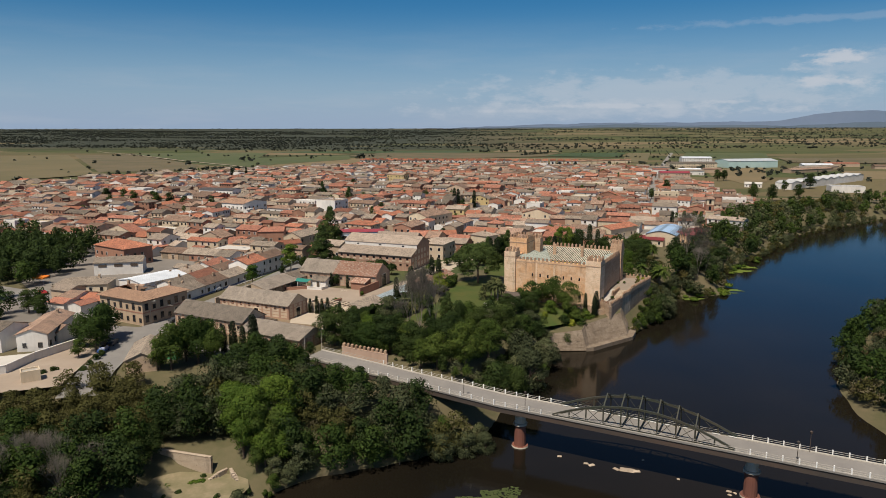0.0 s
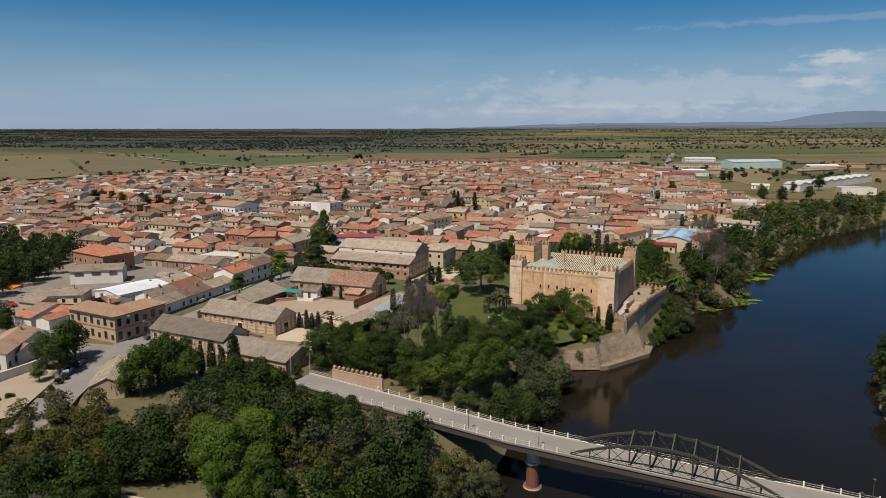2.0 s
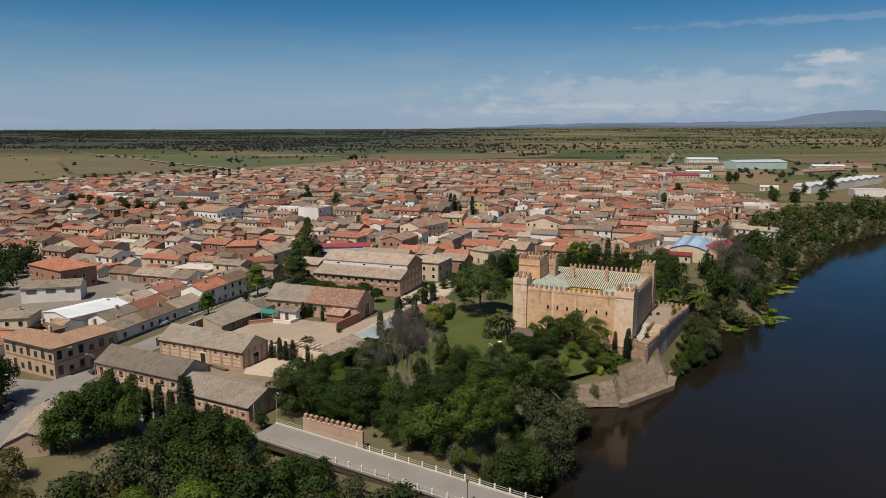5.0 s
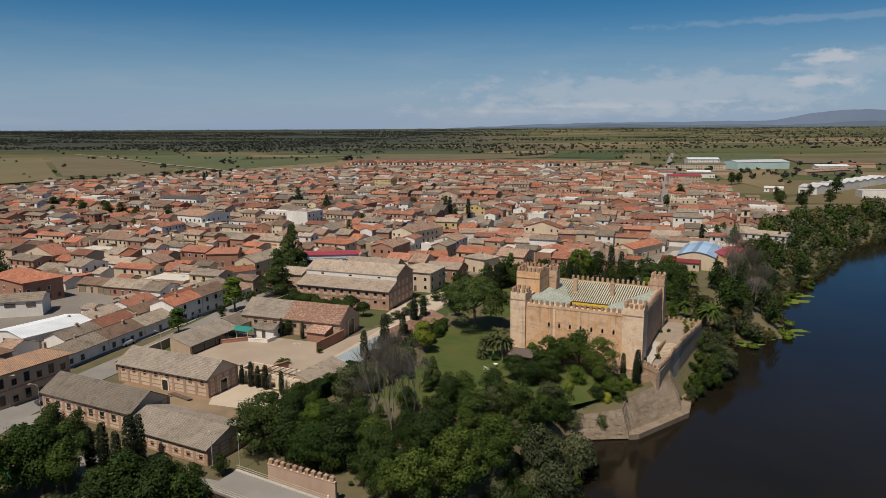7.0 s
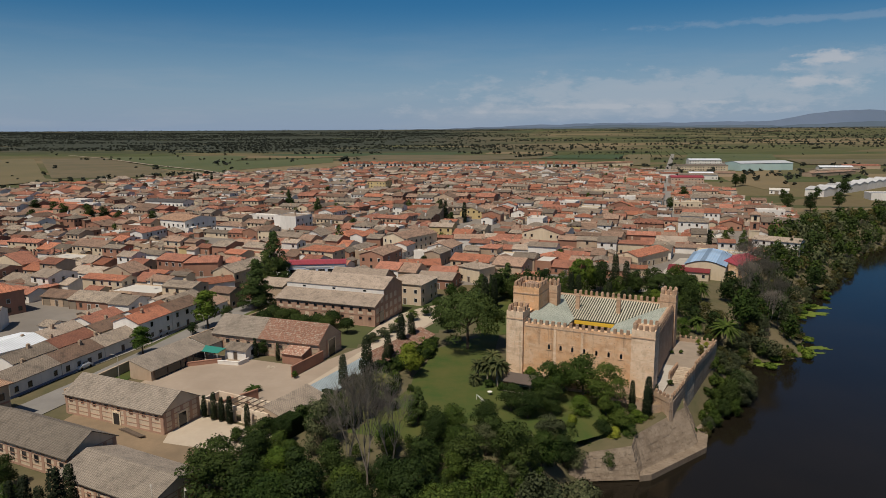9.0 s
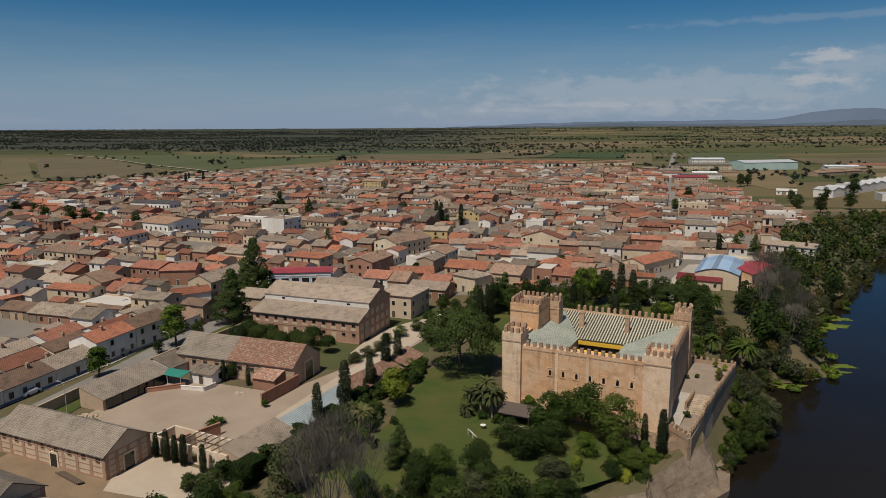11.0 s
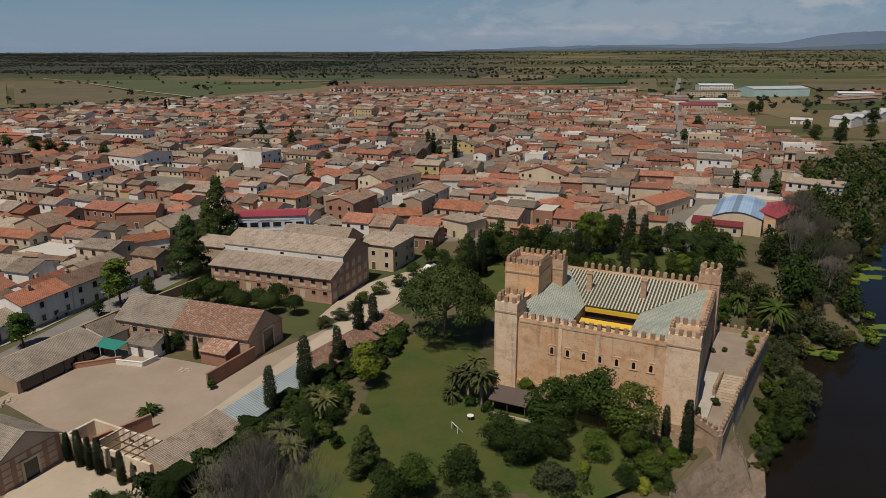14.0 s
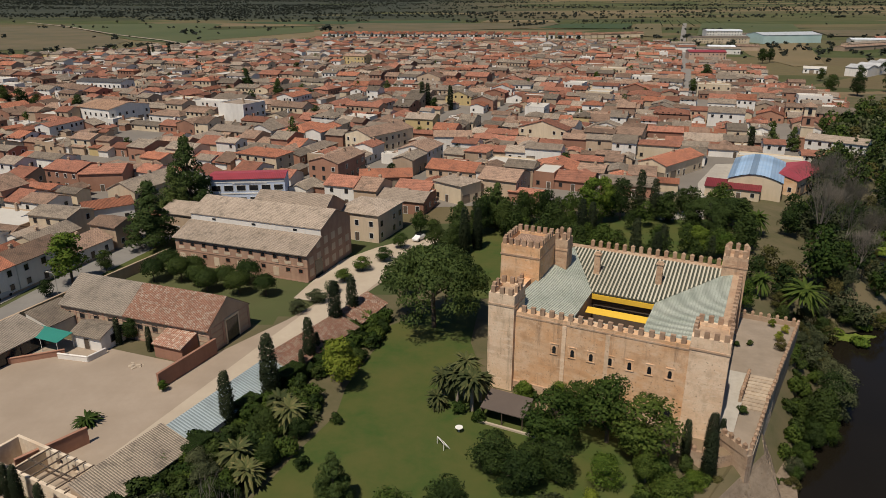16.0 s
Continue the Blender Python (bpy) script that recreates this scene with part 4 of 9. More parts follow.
    while u < a1:
        # the hips cut the rows short
        if u < c0:
            f = (c0 - u) / (c0 - aT)
        elif u > c1:
            f = (u - c1) / (a1 - c1)
        else:
            f = 0.0
        length = L * (1 - f)
        if length > 0.5:
            ob = new("tile_rib", ribm)
            ob.parent = rear
            q = G(u, d1 + (b1 - d1) * f, zl + (zt - zl) * f + 0.01)
            ob.matrix_basis = Matrix.Translation(q) @ Euler((0, 0, GRID)).to_matrix().to_4x4() @ Euler((slope, 0, 0)).to_matrix().to_4x4() @ Matrix.Diagonal((1, length, 1, 1))
        u += 0.62
    # court: yellow fascia under the rear eave, dark gallery below, yellow awning in front of it
    acc = Acc()
    gbox(acc, c0 + 0.1, c1 - 0.1, d1 - 0.25, d1 - 0.1, zl - 1.15, zl - 0.28)
    part("fascia", acc, MAT["court_yellow"], castle, "bright yellow painted fascia of the court gallery")
    acc = Acc()
    gbox(acc, c0 - 0.2, c1 + 0.2, d1 + 1.4, d1 + 1.6, 3, zl - 0.1)
    part("court_wall", acc, MAT["timber"], castle, "dark recessed gallery wall")
    for u0_, u1_ in ((c0 - 0.35, c0 - 0.2), (c1 + 0.2, c1 + 0.35)):
        acc = Acc()
        gbox(acc, u0_, u1_, d0, d1 + 1.4, 3, zl - 0.28)
        part("court_wall", acc, MAT["render_tan"], castle)
    acc = Acc()
    slab(acc, [G(c0 + 0.1, 11.6, 8.1), G(c1 - 0.1, 11.6, 8.1), G(c1 - 0.1, 13.2, 8.45), G(c0 + 0.1, 13.2, 8.45)], 0.06, 0, [(0, 0)] * 4)
    part("awning", acc, MAT["court_yellow"], castle, "yellow fabric awning over the court")
    acc = Acc()
    gbox(acc, c0 - 0.2, c1 + 0.2, d0, d1 + 1.4, 2.6, 3.0)
    part("court_floor", acc, MAT["sand"], castle)
    # chimneys on the rear slope
    for u, v in ((1.6, 21.0), (11.9, 21.0)):
        acc = Acc()
        z = zl + (zt - zl) * (v - d1) / (b1 - d1)
        gbox(acc, u - 0.5, u + 0.5, v - 0.4, v + 0.4, z - 0.3, z + 3.4)
        gbox(acc, u - 0.62, u + 0.62, v - 0.52, v + 0.52, z + 3.4, z + 3.6)
        gbox(acc, u - 0.4, u + 0.4, v - 0.3, v + 0.3, z + 3.6, z + 3.95)
        part("chimney", acc, MAT["castle_brick"], castle, "tall brick chimney")
    # small arched door at the front's east end
    dr = new("door", panel_mesh("door", 1.0, 2.2, MAT["castle_brick"], MAT["glass_dark"]))
    dr.parent = castle
    q = G(17.9, V0 - 0.01, 0.6)
    dr.matrix_basis = pose(q.x, q.y, q.z, 0, 0, math.degrees(GRID))
    # seven arched windows
    panel, label_ring, opening = window_pieces()
    for k in range(7):
        u = 1.56 + 2.69 * k
        f = new("window", panel)
        f.parent = castle
        q = G(u, V0 - 0.01, 7.5)
        f.matrix_basis = pose(q.x, q.y, q.z, 0, 0, math.degrees(GRID))
        for nm, me in (("window_frame", label_ring), ("arched_opening", opening)):
            o = new(nm, me)
            o.parent = f


def window_pieces():
    """A pale panel, a square brick frame and a dark arched opening."""
    pan = Acc()
    pan.box(local, -0.5, 0.5, -0.03, 0.02, -0.05, 1.5)
    n = 8
    arch = [(0.26 * math.cos(math.pi * k / n), 0.85 + 0.34 * math.sin(math.pi * k / n)) for k in range(n + 1)]
    line = [(-0.26, 0.05)] + [(0.26, 0.05)] + arch
    op = Acc()
    m = len(line)
    op.v = [(x, -0.05, z) for x, z in line] + [(x, 0.0, z) for x, z in line]
    op.f = [tuple(range(m))] + [(k, m + k, m + (k + 1) % m, (k + 1) % m) for k in range(m)]
    op.m, op.uv = [0] * len(op.f), [[(0, 0)] * len(f) for f in op.f]
    return pan.mesh("window", [MAT["castle"]]), ring_mesh(), op.mesh("arched_opening", [MAT["glass_dark"]])


def ring_mesh():
    acc = Acc()
    ring = lambda e, y: [(-0.5 - e, y, -0.05 - e), (0.5 + e, y, -0.05 - e), (0.5 + e, y, 1.5 + e), (-0.5 - e, y, 1.5 + e)]
    acc.v = ring(0.12, 0.02) + ring(0.12, -0.10) + ring(0.0, -0.10) + ring(0.0, -0.02)
    for lv in range(3):
        for k in range(4):
            a, b = lv * 4 + k, lv * 4 + (k + 1) % 4
            acc.f.append((a, b, b + 4, a + 4))
            acc.m.append(0)
            acc.uv.append([(0, 0)] * 4)
    return acc.mesh("window_frame", [MAT["castle"]])


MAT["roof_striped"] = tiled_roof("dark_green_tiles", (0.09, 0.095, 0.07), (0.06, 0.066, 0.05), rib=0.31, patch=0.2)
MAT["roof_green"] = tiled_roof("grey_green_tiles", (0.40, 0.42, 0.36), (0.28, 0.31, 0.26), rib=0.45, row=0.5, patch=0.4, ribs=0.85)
MAT["tile_cream"] = plain("cream_tiles", (0.60, 0.55, 0.44), (0.46, 0.41, 0.32), fine=3)
MAT["court_yellow"] = plain("yellow_paint", (0.72, 0.46, 0.05), (0.62, 0.38, 0.04))
MAT["terrace_floor"] = plain("worn_terrace_paving", (0.31, 0.25, 0.195), (0.23, 0.185, 0.14), big=0.3, fine=1.8)
MAT["terrace_stone"] = aged_wall("terrace_rubble", (0.37, 0.255, 0.17), (0.42, 0.32, 0.235), (0.14, 0.10, 0.07), 0.4, 2.2)
MAT["bastion_stone"] = aged_wall("bastion_stone", (0.185, 0.14, 0.10), (0.27, 0.215, 0.16), (0.085, 0.065, 0.045), 0.35, 2.0)
build_castle()

# terrace, stair and river bastion
terrace = thing("castle_terrace", "stone castle terrace with stair, battlemented wall and river bastion", "terrace")
UPPER, LANDING = 2.4, 1.0


def prism(name, uvs, z0, z1, mat, label="", top=None, tops=None):
    """A block over a polygon of the castle's grid, counter-clockwise."""
    acc = Acc()
    n = len(uvs)
    p = [G(u, v, z0) for u, v in uvs] + [G(u, v, tops[k] if tops else z1) for k, (u, v) in enumerate(uvs)]
    acc.solid(p, [tuple(range(n, 2 * n))], 1 if top else 0)
    acc.solid(p, [(k, (k + 1) % n, n + (k + 1) % n, n + k) for k in range(n)])
    return part(name, acc, [mat, top] if top else mat, terrace, label)


def parapet(a, b, z, h=0.75, merlons=True, step=1.25):
    (u0, v0), (u1, v1) = a, b
    w, ang = math.hypot(u1 - u0, v1 - v0), math.atan2(v1 - v0, u1 - u0)
    acc = Acc()
    c = G((u0 + u1) / 2, (v0 + v1) / 2)
    acc.box(at(c.x, c.y, ang + GRID), -w / 2, w / 2, -0.22, 0.22, z - 0.3, z + h)
    ob = part("parapet", acc, MAT["terrace_stone"], terrace)
    if merlons:
        merlon_row(ob, a, b, z + h, step, MERLON_LOW)
    return ob


def coursed(acc, f0, f1, t1, t0, n, proud=0.055):
    """A leaning wall in courses of stone, each set back from the one below and broken into blocks."""
    f0, f1, t0, t1 = (Vector(q) for q in (f0, f1, t0, t1))
    out = (f1 - f0).cross(t0 - f0).normalized()
    rng = random.Random(int(f0.x * 31 + f0.y * 17))
    long = max(1, round((f1 - f0).length / 1.3))
    for c in range(n):
        a, b = c / n, (c + 1) / n
        for i in range(long):
            p, q = (i + 0.12 * (c % 2)) / long if i else 0.0, (i + 1 + 0.12 * (c % 2)) / long if i < long - 1 else 1.0
            o = out * (proud * rng.uniform(-0.6, 1.6))
            low = lambda s: f0.lerp(f1, s).lerp(t0.lerp(t1, s), a)
            high = lambda s: f0.lerp(f1, s).lerp(t0.lerp(t1, s), b)
            front = [low(p) + o, low(q) + o, high(q) + o, high(p) + o]
            back = [v - o - out * 0.35 for v in front]
            acc.solid(front + back, [(0, 1, 2, 3), (0, 4, 5, 1), (1, 5, 6, 2), (2, 6, 7, 3), (3, 7, 4, 0)])


def build_terrace():
    st = MAT["terrace_stone"]
    prism("upper_terrace", [(24.4, 13.0), (31.4, 13.0), (34.3, 33.6), (24.4, 33.6)], -10, UPPER, st, "paved upper terrace", MAT["terrace_floor"])
    prism("ramp", [(24.4, -2.0), (26.6, -2.0), (27.6, 13.0), (24.4, 13.0)], -10, 0, st, "sloping stone walk beside the wall", MAT["concrete"], tops=[LANDING + 0.2, LANDING + 0.2, UPPER, UPPER])
    prism("landing", [(24.4, -3.4), (25.2, -3.4), (28.7, -6.5), (29.3, -5.6), (30.4, 5.1), (26.9, 5.1), (26.6, -2.0), (24.4, -2.0)], -7, LANDING, st, "sandy stone landing", MAT["terrace_floor"])
    for k in range(10):
        v = 5.1 + k * 0.79
        prism("step", [(27.0, v), (30.25 + k * 0.12, v), (31.4, 13.0), (27.6, 13.0)], -6, LANDING + (k + 1) * 0.14, MAT["stone"])
    parapet((28.9, -5.9), (30.2, 5.1), LANDING)
    parapet((30.2, 5.2), (31.3, 12.9), LANDING + 0.8, 0.8)
    parapet((31.3, 13.1), (34.1, 33.4), UPPER, 0.8)
    parapet((25.1, -3.2), (28.6, -6.2), LANDING)
    parapet((26.8, 5.2), (27.5, 12.9), LANDING + 0.9, 0.8, step=0.9)
    parapet((24.8, 33.4), (34.0, 33.4), UPPER, 0.8)
    # lower garden bed in front of the castle, held by a battlemented wall
    prism("garden_bed", [(12.5, -8.4), (24.3, -6.8), (28.4, -3.7), (24.3, -3.6), (24.3, -2.9), (12.5, -2.9)], -6, -0.4, st, "planted bed behind a rubble wall", MAT["earth"])
    parapet((12.6, -8.2), (24.2, -6.6), -0.4, 0.6)
    prism("rubble_wall", [(-8.8, -5.6), (12.5, -6.6), (12.5, -4.9), (-8.8, -4.6)], -4, 0.6, st, "low rubble retaining wall", MAT["earth"])
    # river bastion: battered faces down to an apron at the water
    acc = Acc()
    top = [(1.5, -30.2, -4.6), (13.6, -28.4, -3.4), (14.9, -25.2, -2.7), (28.2, -12.4, -2.2), (29.2, -8.0, -1.0)]
    foot = [(1.2, -32.0, -9.2), (14.9, -30.4, -9.3), (16.2, -28.9, -9.3), (30.4, -17.4, -9.3), (33.0, -7.0, -9.2)]
    for k in range(4):
        coursed(acc, foot[k], foot[k + 1], top[k + 1], top[k], 13)
    acc.face(top + [(24.5, -12.5, -2.0), (14.0, -17.0, -2.4), (4.0, -22.0, -3.0)], 1)
    part("bastion", acc, [MAT["bastion_stone"], MAT["bank"]], terrace, "weathered stone bastion rising from the river")
    acc = Acc()
    ap = [(14.8, -30.8), (17.2, -30.2), (31.4, -18.4), (33.8, -12.0), (34.4, -6.0), (31.0, -6.0), (29.2, -16.6), (15.4, -28.4)]
    n = len(ap)
    acc.solid([(x, y, -10.6) for x, y in ap] + [(x, y, -8.3) for x, y in ap], [tuple(range(n, 2 * n))] + [(k, (k + 1) % n, n + (k + 1) % n, n + k) for k in range(n)])
    part("apron", acc, MAT["bastion_stone"], terrace, "pale stone apron along the waterline")


MERLON_LOW = merlon_mesh(0.5, 0.42, 0.55, True)
build_terrace()

# ---- the old mill compound: halls and sheds round a sandy court ----
RNG = random.Random(5)
SMALL_WINDOW = window_mesh("window", 0.7, 0.7, MAT["brick"])
HALL_WINDOW = window_mesh("window", 0.95, 0.8, MAT["brick"])
MAT["barn_wall"] = plain("cream_panels", (0.60, 0.49, 0.37), (0.50, 0.39, 0.28), streak=0.4)


def ridge_building(name, a, b, width, eave, rise, wall, roof, label, category="shed", over=0.45, roofs=None, z=0.0):
    """A gabled building whose ridge runs from a to b."""
    (x0, y0), (x1, y1) = a, b
    w, ang = math.hypot(x1 - x0, y1 - y0), math.atan2(y1 - y0, x1 - x0)
    e = thing(name, label, category, pose((x0 + x1) / 2, (y0 + y1) / 2, z, 0, 0, math.degrees(ang)))
    aw, ar = Acc(), Acc()
    gable_walls(aw, local, w, width, eave, rise)
    part("wall", aw, wall, e)
    if roofs:
        f, second = roofs
        for k, (p, q, m) in enumerate(((-w / 2, -w / 2 + w * f, roof), (-w / 2 + w * f, w / 2, second))):
            ar = Acc()
            gable_roof(ar, lambda i, j, h: Vector((i + (p + q) / 2, j, h)), q - p - 0.02, width, eave, rise, over=over, ends=0.0)
            part("roof", ar, m, e)
    else:
        gable_roof(ar, local, w, width, eave, rise, over=over)
        part("roof", ar, roof, e)
    e["w"], e["d"] = w, width
    return e, w, width


def brick_panels(e, w, d, side, z0, z1, n, pier=0.5):
    """Brick piers with pale rendered panels between them, standing 5 cm proud."""
    run = w if side in "fb" else d
    for k in range(n + 1):
        al = k / n * run - run / 2
        al = min(max(al, -run / 2 + pier / 2), run / 2 - pier / 2)
        acc = Acc()
        acc.box(local, -pier / 2, pier / 2, -0.06, 0.02, z0, z1)
        on_wall(acc.mesh("pier", [MAT["brick_pale"]]), e, w, d, side, al, 0)
    for k in range(5):
        z = z0 + (z1 - z0 - 0.14) * k / 4
        acc = Acc()
        acc.box(local, -run / 2 + 0.02, run / 2 - 0.02, -0.05, 0.02, z, z + (0.4 if k == 0 else 0.14))
        on_wall(acc.mesh("brick_band", [MAT["brick_pale"]]), e, w, d, side, 0, 0)


def window_row(e, w, d, side, z, n, mesh=None, skip=()):
    run = w if side in "fb" else d
    for k in range(n):
        if k not in skip:
            on_wall(mesh or WINDOWS[1], e, w, d, side, (k + 0.5) / n * run - run / 2, z)


def gate(e, w, d, side, along, gw, gh, label="dark panel for the shaded doorway"):
    acc = Acc()
    # Doorway shade is a near-black panel set proud of the uncut wall.
    acc.box(local, -gw / 2, gw / 2, -0.10, 0.03, 0, gh, 0)
    acc.box(local, -gw / 2 - 0.35, -gw / 2, -0.15, 0.03, 0, gh + 0.35, 1)
    acc.box(local, gw / 2, gw / 2 + 0.35, -0.15, 0.03, 0, gh + 0.35, 1)
    acc.box(local, -gw / 2, gw / 2, -0.15, 0.03, gh, gh + 0.35, 1)
    on_wall(acc.mesh("gate", [MAT["glass_dark"], MAT["render_cream"]]), e, w, d, side, along, 0)


def build_compound():
    # two-tone roofed shed
    e, w, d = ridge_building("shed", (-83.5, 23.2), (-53.0, 13.4), 11.0, 4.6, 3.6, MAT["render_tan"], MAT["roof_barn"], "brick shed with half grey, half mottled red tile roof", "shed", roofs=(0.45, MAT["roof_mottled"]))
    brick_panels(e, w, d, "r", 0, 4.5, 3)
    brick_panels(e, w, d, "f", 0, 4.4, 10)
    gate(e, w, d, "r", 0.5, 3.2, 4.2)
    window_row(e, w, d, "f", 2.2, 10, skip=(8, 9))
    # long barn with brick bands
    e, w, d = ridge_building("barn", (-98.0, -19.8), (-73.4, -29.4), 9.4, 4.4, 2.7, MAT["barn_wall"], MAT["roof_barn"], "long brick-banded barn with grey tile roof", "barn")
    brick_panels(e, w, d, "f", 0, 4.3, 8, 0.7)
    brick_panels(e, w, d, "r", 0, 4.3, 4, 0.7)
    window_row(e, w, d, "f", 2.9, 8, SMALL_WINDOW)
    gate(e, w, d, "r", 0, 2.0, 2.8)
    gate(e, w, d, "f", 1.0, 1.6, 2.4)
    # second barn nearer the road
    e, w, d = ridge_building("barn", (-105.0, -36.8), (-81.2, -47.2), 9.2, 4.2, 2.7, MAT["barn_wall"], MAT["roof_barn"], "long brick-banded barn with grey tile roof beside the street", "barn")
    brick_panels(e, w, d, "f", 0, 4.1, 8, 0.7)
    brick_panels(e, w, d, "r", 0, 4.1, 4, 0.7)
    window_row(e, w, d, "f", 1.7, 8)
    # low lean-to beside it
    e, w, d = ridge_building("lean_to_shed", (-80.6, -49.6), (-61.6, -58.4), 11.0, 3.1, 1.9, MAT["barn_wall"], MAT["roof_barn"], "low cream shed with grey tile roof", "shed")
    brick_panels(e, w, d, "f", 0, 3.0, 7, 0.7)
    brick_panels(e, w, d, "r", 0, 3.0, 4, 0.7)
    window_row(e, w, d, "f", 1.0, 7, SMALL_WINDOW)
    # the great two-tier hall
    big_hall()
    # courtyard ground, path, glazed roof
    sheet("courtyard", [(-93, -8), (-86, 14), (-57, 4.5), (-53, 10), (-45, 22), (-33, 46), (-28, 44), (-40, 17), (-45, 8), (-53, -16), (-58, -27), (-77, -18)], 0.06, MAT["sand"], "bare pinkish sandy courtyard", "courtyard")


def big_hall():
    x0, y0, x1, y1 = -77.0, 49.5, -45.2, 38.8
    w, ang = math.hypot(x1 - x0, y1 - y0), math.atan2(y1 - y0, x1 - x0)
    e = thing("hall", "great two-tier brick hall with grey tile roofs", "hall", pose(x0, y0, 0, 0, 0, math.degrees(ang)))
    D1, D2, D = 6.0, 12.5, 19.0
    # front aisle, nave and rear aisle in one brick shell
    prof = [(0, -0.6), (0, 6.2), (D1, 8.2), (D1, 9.9), (D2, 12.3), (D, 9.6), (D, -0.6)]
    for x in (0, w):
        acc = Acc()
        acc.face([(x, y, z) for y, z in (prof if x else prof[::-1])])
        part("gable_wall", acc, MAT["hall_brick"], e)
    for (a, b), (c, f) in zip(prof, prof[1:]):
        if a == c:
            acc = Acc()
            acc.face([(0, a, b), (w, a, b), (w, c, f), (0, c, f)] if a < D else [(w, a, b), (0, a, b), (0, c, f), (w, c, f)])
            part("clerestory_wall" if a == D1 else "wall", acc, MAT["render_white"] if a == D1 else MAT["hall_brick"], e)
    for y0_, z0_, y1_, z1_ in ((-0.5, 6.15, D1, 8.4), (D1 - 0.2, 9.95, D2, 12.5)):
        r = Acc()
        s = math.hypot(y1_ - y0_, z1_ - z0_)
        slab(r, [Vector((-0.3, y0_, z0_)), Vector((w + 0.3, y0_, z0_)), Vector((w + 0.3, y1_, z1_)), Vector((-0.3, y1_, z1_))], 0.18, 0, [(0, 0), (w, 0), (w, s), (0, s)])
        part("roof", r, MAT["roof_pale"], e)
    r = Acc()
    slab(r, [Vector((w + 0.3, D + 0.4, 9.4)), Vector((-0.3, D + 0.4, 9.4)), Vector((-0.3, D2, 12.5)), Vector((w + 0.3, D2, 12.5))], 0.18, 0, [(0, 0), (w, 0), (w, 7), (0, 7)])
    part("roof", r, MAT["roof_pale"], e)
    for k in range(11):
        x = (k + 0.55) / 11.1 * w
        fix(new("window", HALL_WINDOW), e, x, 0, 4.5)
        acc = Acc()
        acc.box(local, -0.75, 0.75, -0.07, 0.02, 3.6, 4.3)
        fix(new("pale_panel", acc.mesh("pale_panel", [MAT["barn_wall"]])), e, x, 0, 0)
        if k in (2, 4, 7, 9, 10):
            fix(new("window", HALL_WINDOW), e, x, 0, 2.0)
        else:
            acc = Acc()
            acc.box(local, -0.7, 0.7, -0.06, 0.02, 0.6, 2.6)
            fix(new("pale_panel", acc.mesh("pale_panel", [MAT["barn_wall"]])), e, x, 0, 0)
    # the east gable: pale blocks between brick frames and a tall doorway
    for row, z in enumerate((1.0, 3.6, 6.2)):
        for k in range(6):
            y = 1.6 + k * 3.1
            if row == 2 and (k == 0 or k == 5) or (row == 0 and k == 1):
                continue
            acc = Acc()
            acc.box(local, -0.8, 0.8, -0.06, 0.02, z, z + 1.6)
            fix(new("pale_panel", acc.mesh("pale_panel", [MAT["barn_wall"]])), e, w, y, 0, math.pi / 2)
    # The tall doorway's inner shade, as a near-black panel on the wall.
    acc = Acc()
    acc.box(local, -1.5, 1.5, -0.07, 0.03, 0, 3.8)
    fix(new("gate", acc.mesh("gate", [MAT["glass_dark"]])), e, w, 4.4, 0, math.pi / 2)
    for k in range(3):
        acc = Acc()
        acc.box(local, -0.5, 0.5, -0.03, 0.03, 0, 0.5)
        fix(new("window", acc.mesh("window", [MAT["glass_dark"]])), e, (k + 0.6) / 3.2 * w, D1, 8.75)
    for z in (0.0, 3.2, 5.75):
        acc = Acc()
        acc.box(local, 0.02, w - 0.02, -0.09, 0.02, z, z + 0.25)
        part("brick_band", acc, MAT["brick_pale"], e)
    # rear wing with the higher roof and its arched dormer
    x, y = -52.2, 61.5
    e2, w2, d2 = ridge_building("hall_wing", (-62.0, 66.8), (-44.0, 62.5), 14.0, 8.6, 3.6, MAT["hall_brick"], MAT["roof_pale"], "tall brick hall wing with grey tile roof", "hall")
    front_house((-44.6, 67.6), (-33.6, 63.4), 13.0, 7.0, 2.0, MAT["barn_wall"], MAT["roof_pale"], "two-storey banded house with hipped tile roof", kind="hip", chimney=False)


MAT["hall_brick"] = plain("hall_brick_and_render", (0.42, 0.27, 0.19), (0.33, 0.20, 0.14), big=0.35, fine=1.2, streak=0.4)
build_compound()

# ---- the road bridge ----
bridge = thing("bridge", "narrow road bridge with a green steel bowstring truss span", "bridge")
BA = math.atan2(-115.2 + 101.0, 28.3 + 3.3)
B0 = Vector((-1.4, -97.9, 0))      # deck's middle at the truss's west end
BD, BN = Vector((math.cos(BA), math.sin(BA), 0)), Vector((-math.sin(BA), math.cos(BA), 0))


def B(s, n, z):
    return B0 + BD * s + BN * n + Vector((0, 0, z + max(0.0, (-s - 12) * 0.055)))


CUTS = [-62, -45, -30, -20, -12, 0, 34, 60, 90, 130]


def loft(section):
    """One closed piece along the bridge with a section of (n, z) places."""
    acc = Acc()
    m = len(section)
    for s in CUTS:
        acc.v.extend(tuple(B(s, n, z)) for n, z in section)
    for i in range(len(CUTS) - 1):
        for k in range(m):
            a, b = i * m + k, i * m + (k + 1) % m
            acc.f.append((a, b, b + m, a + m))
    acc.f += [tuple(range(m)), tuple(range(len(acc.v) - 1, len(acc.v) - 1 - m, -1))]
    acc.m, acc.uv = [0] * len(acc.f), [[(0, 0)] * len(f) for f in acc.f]
    return acc


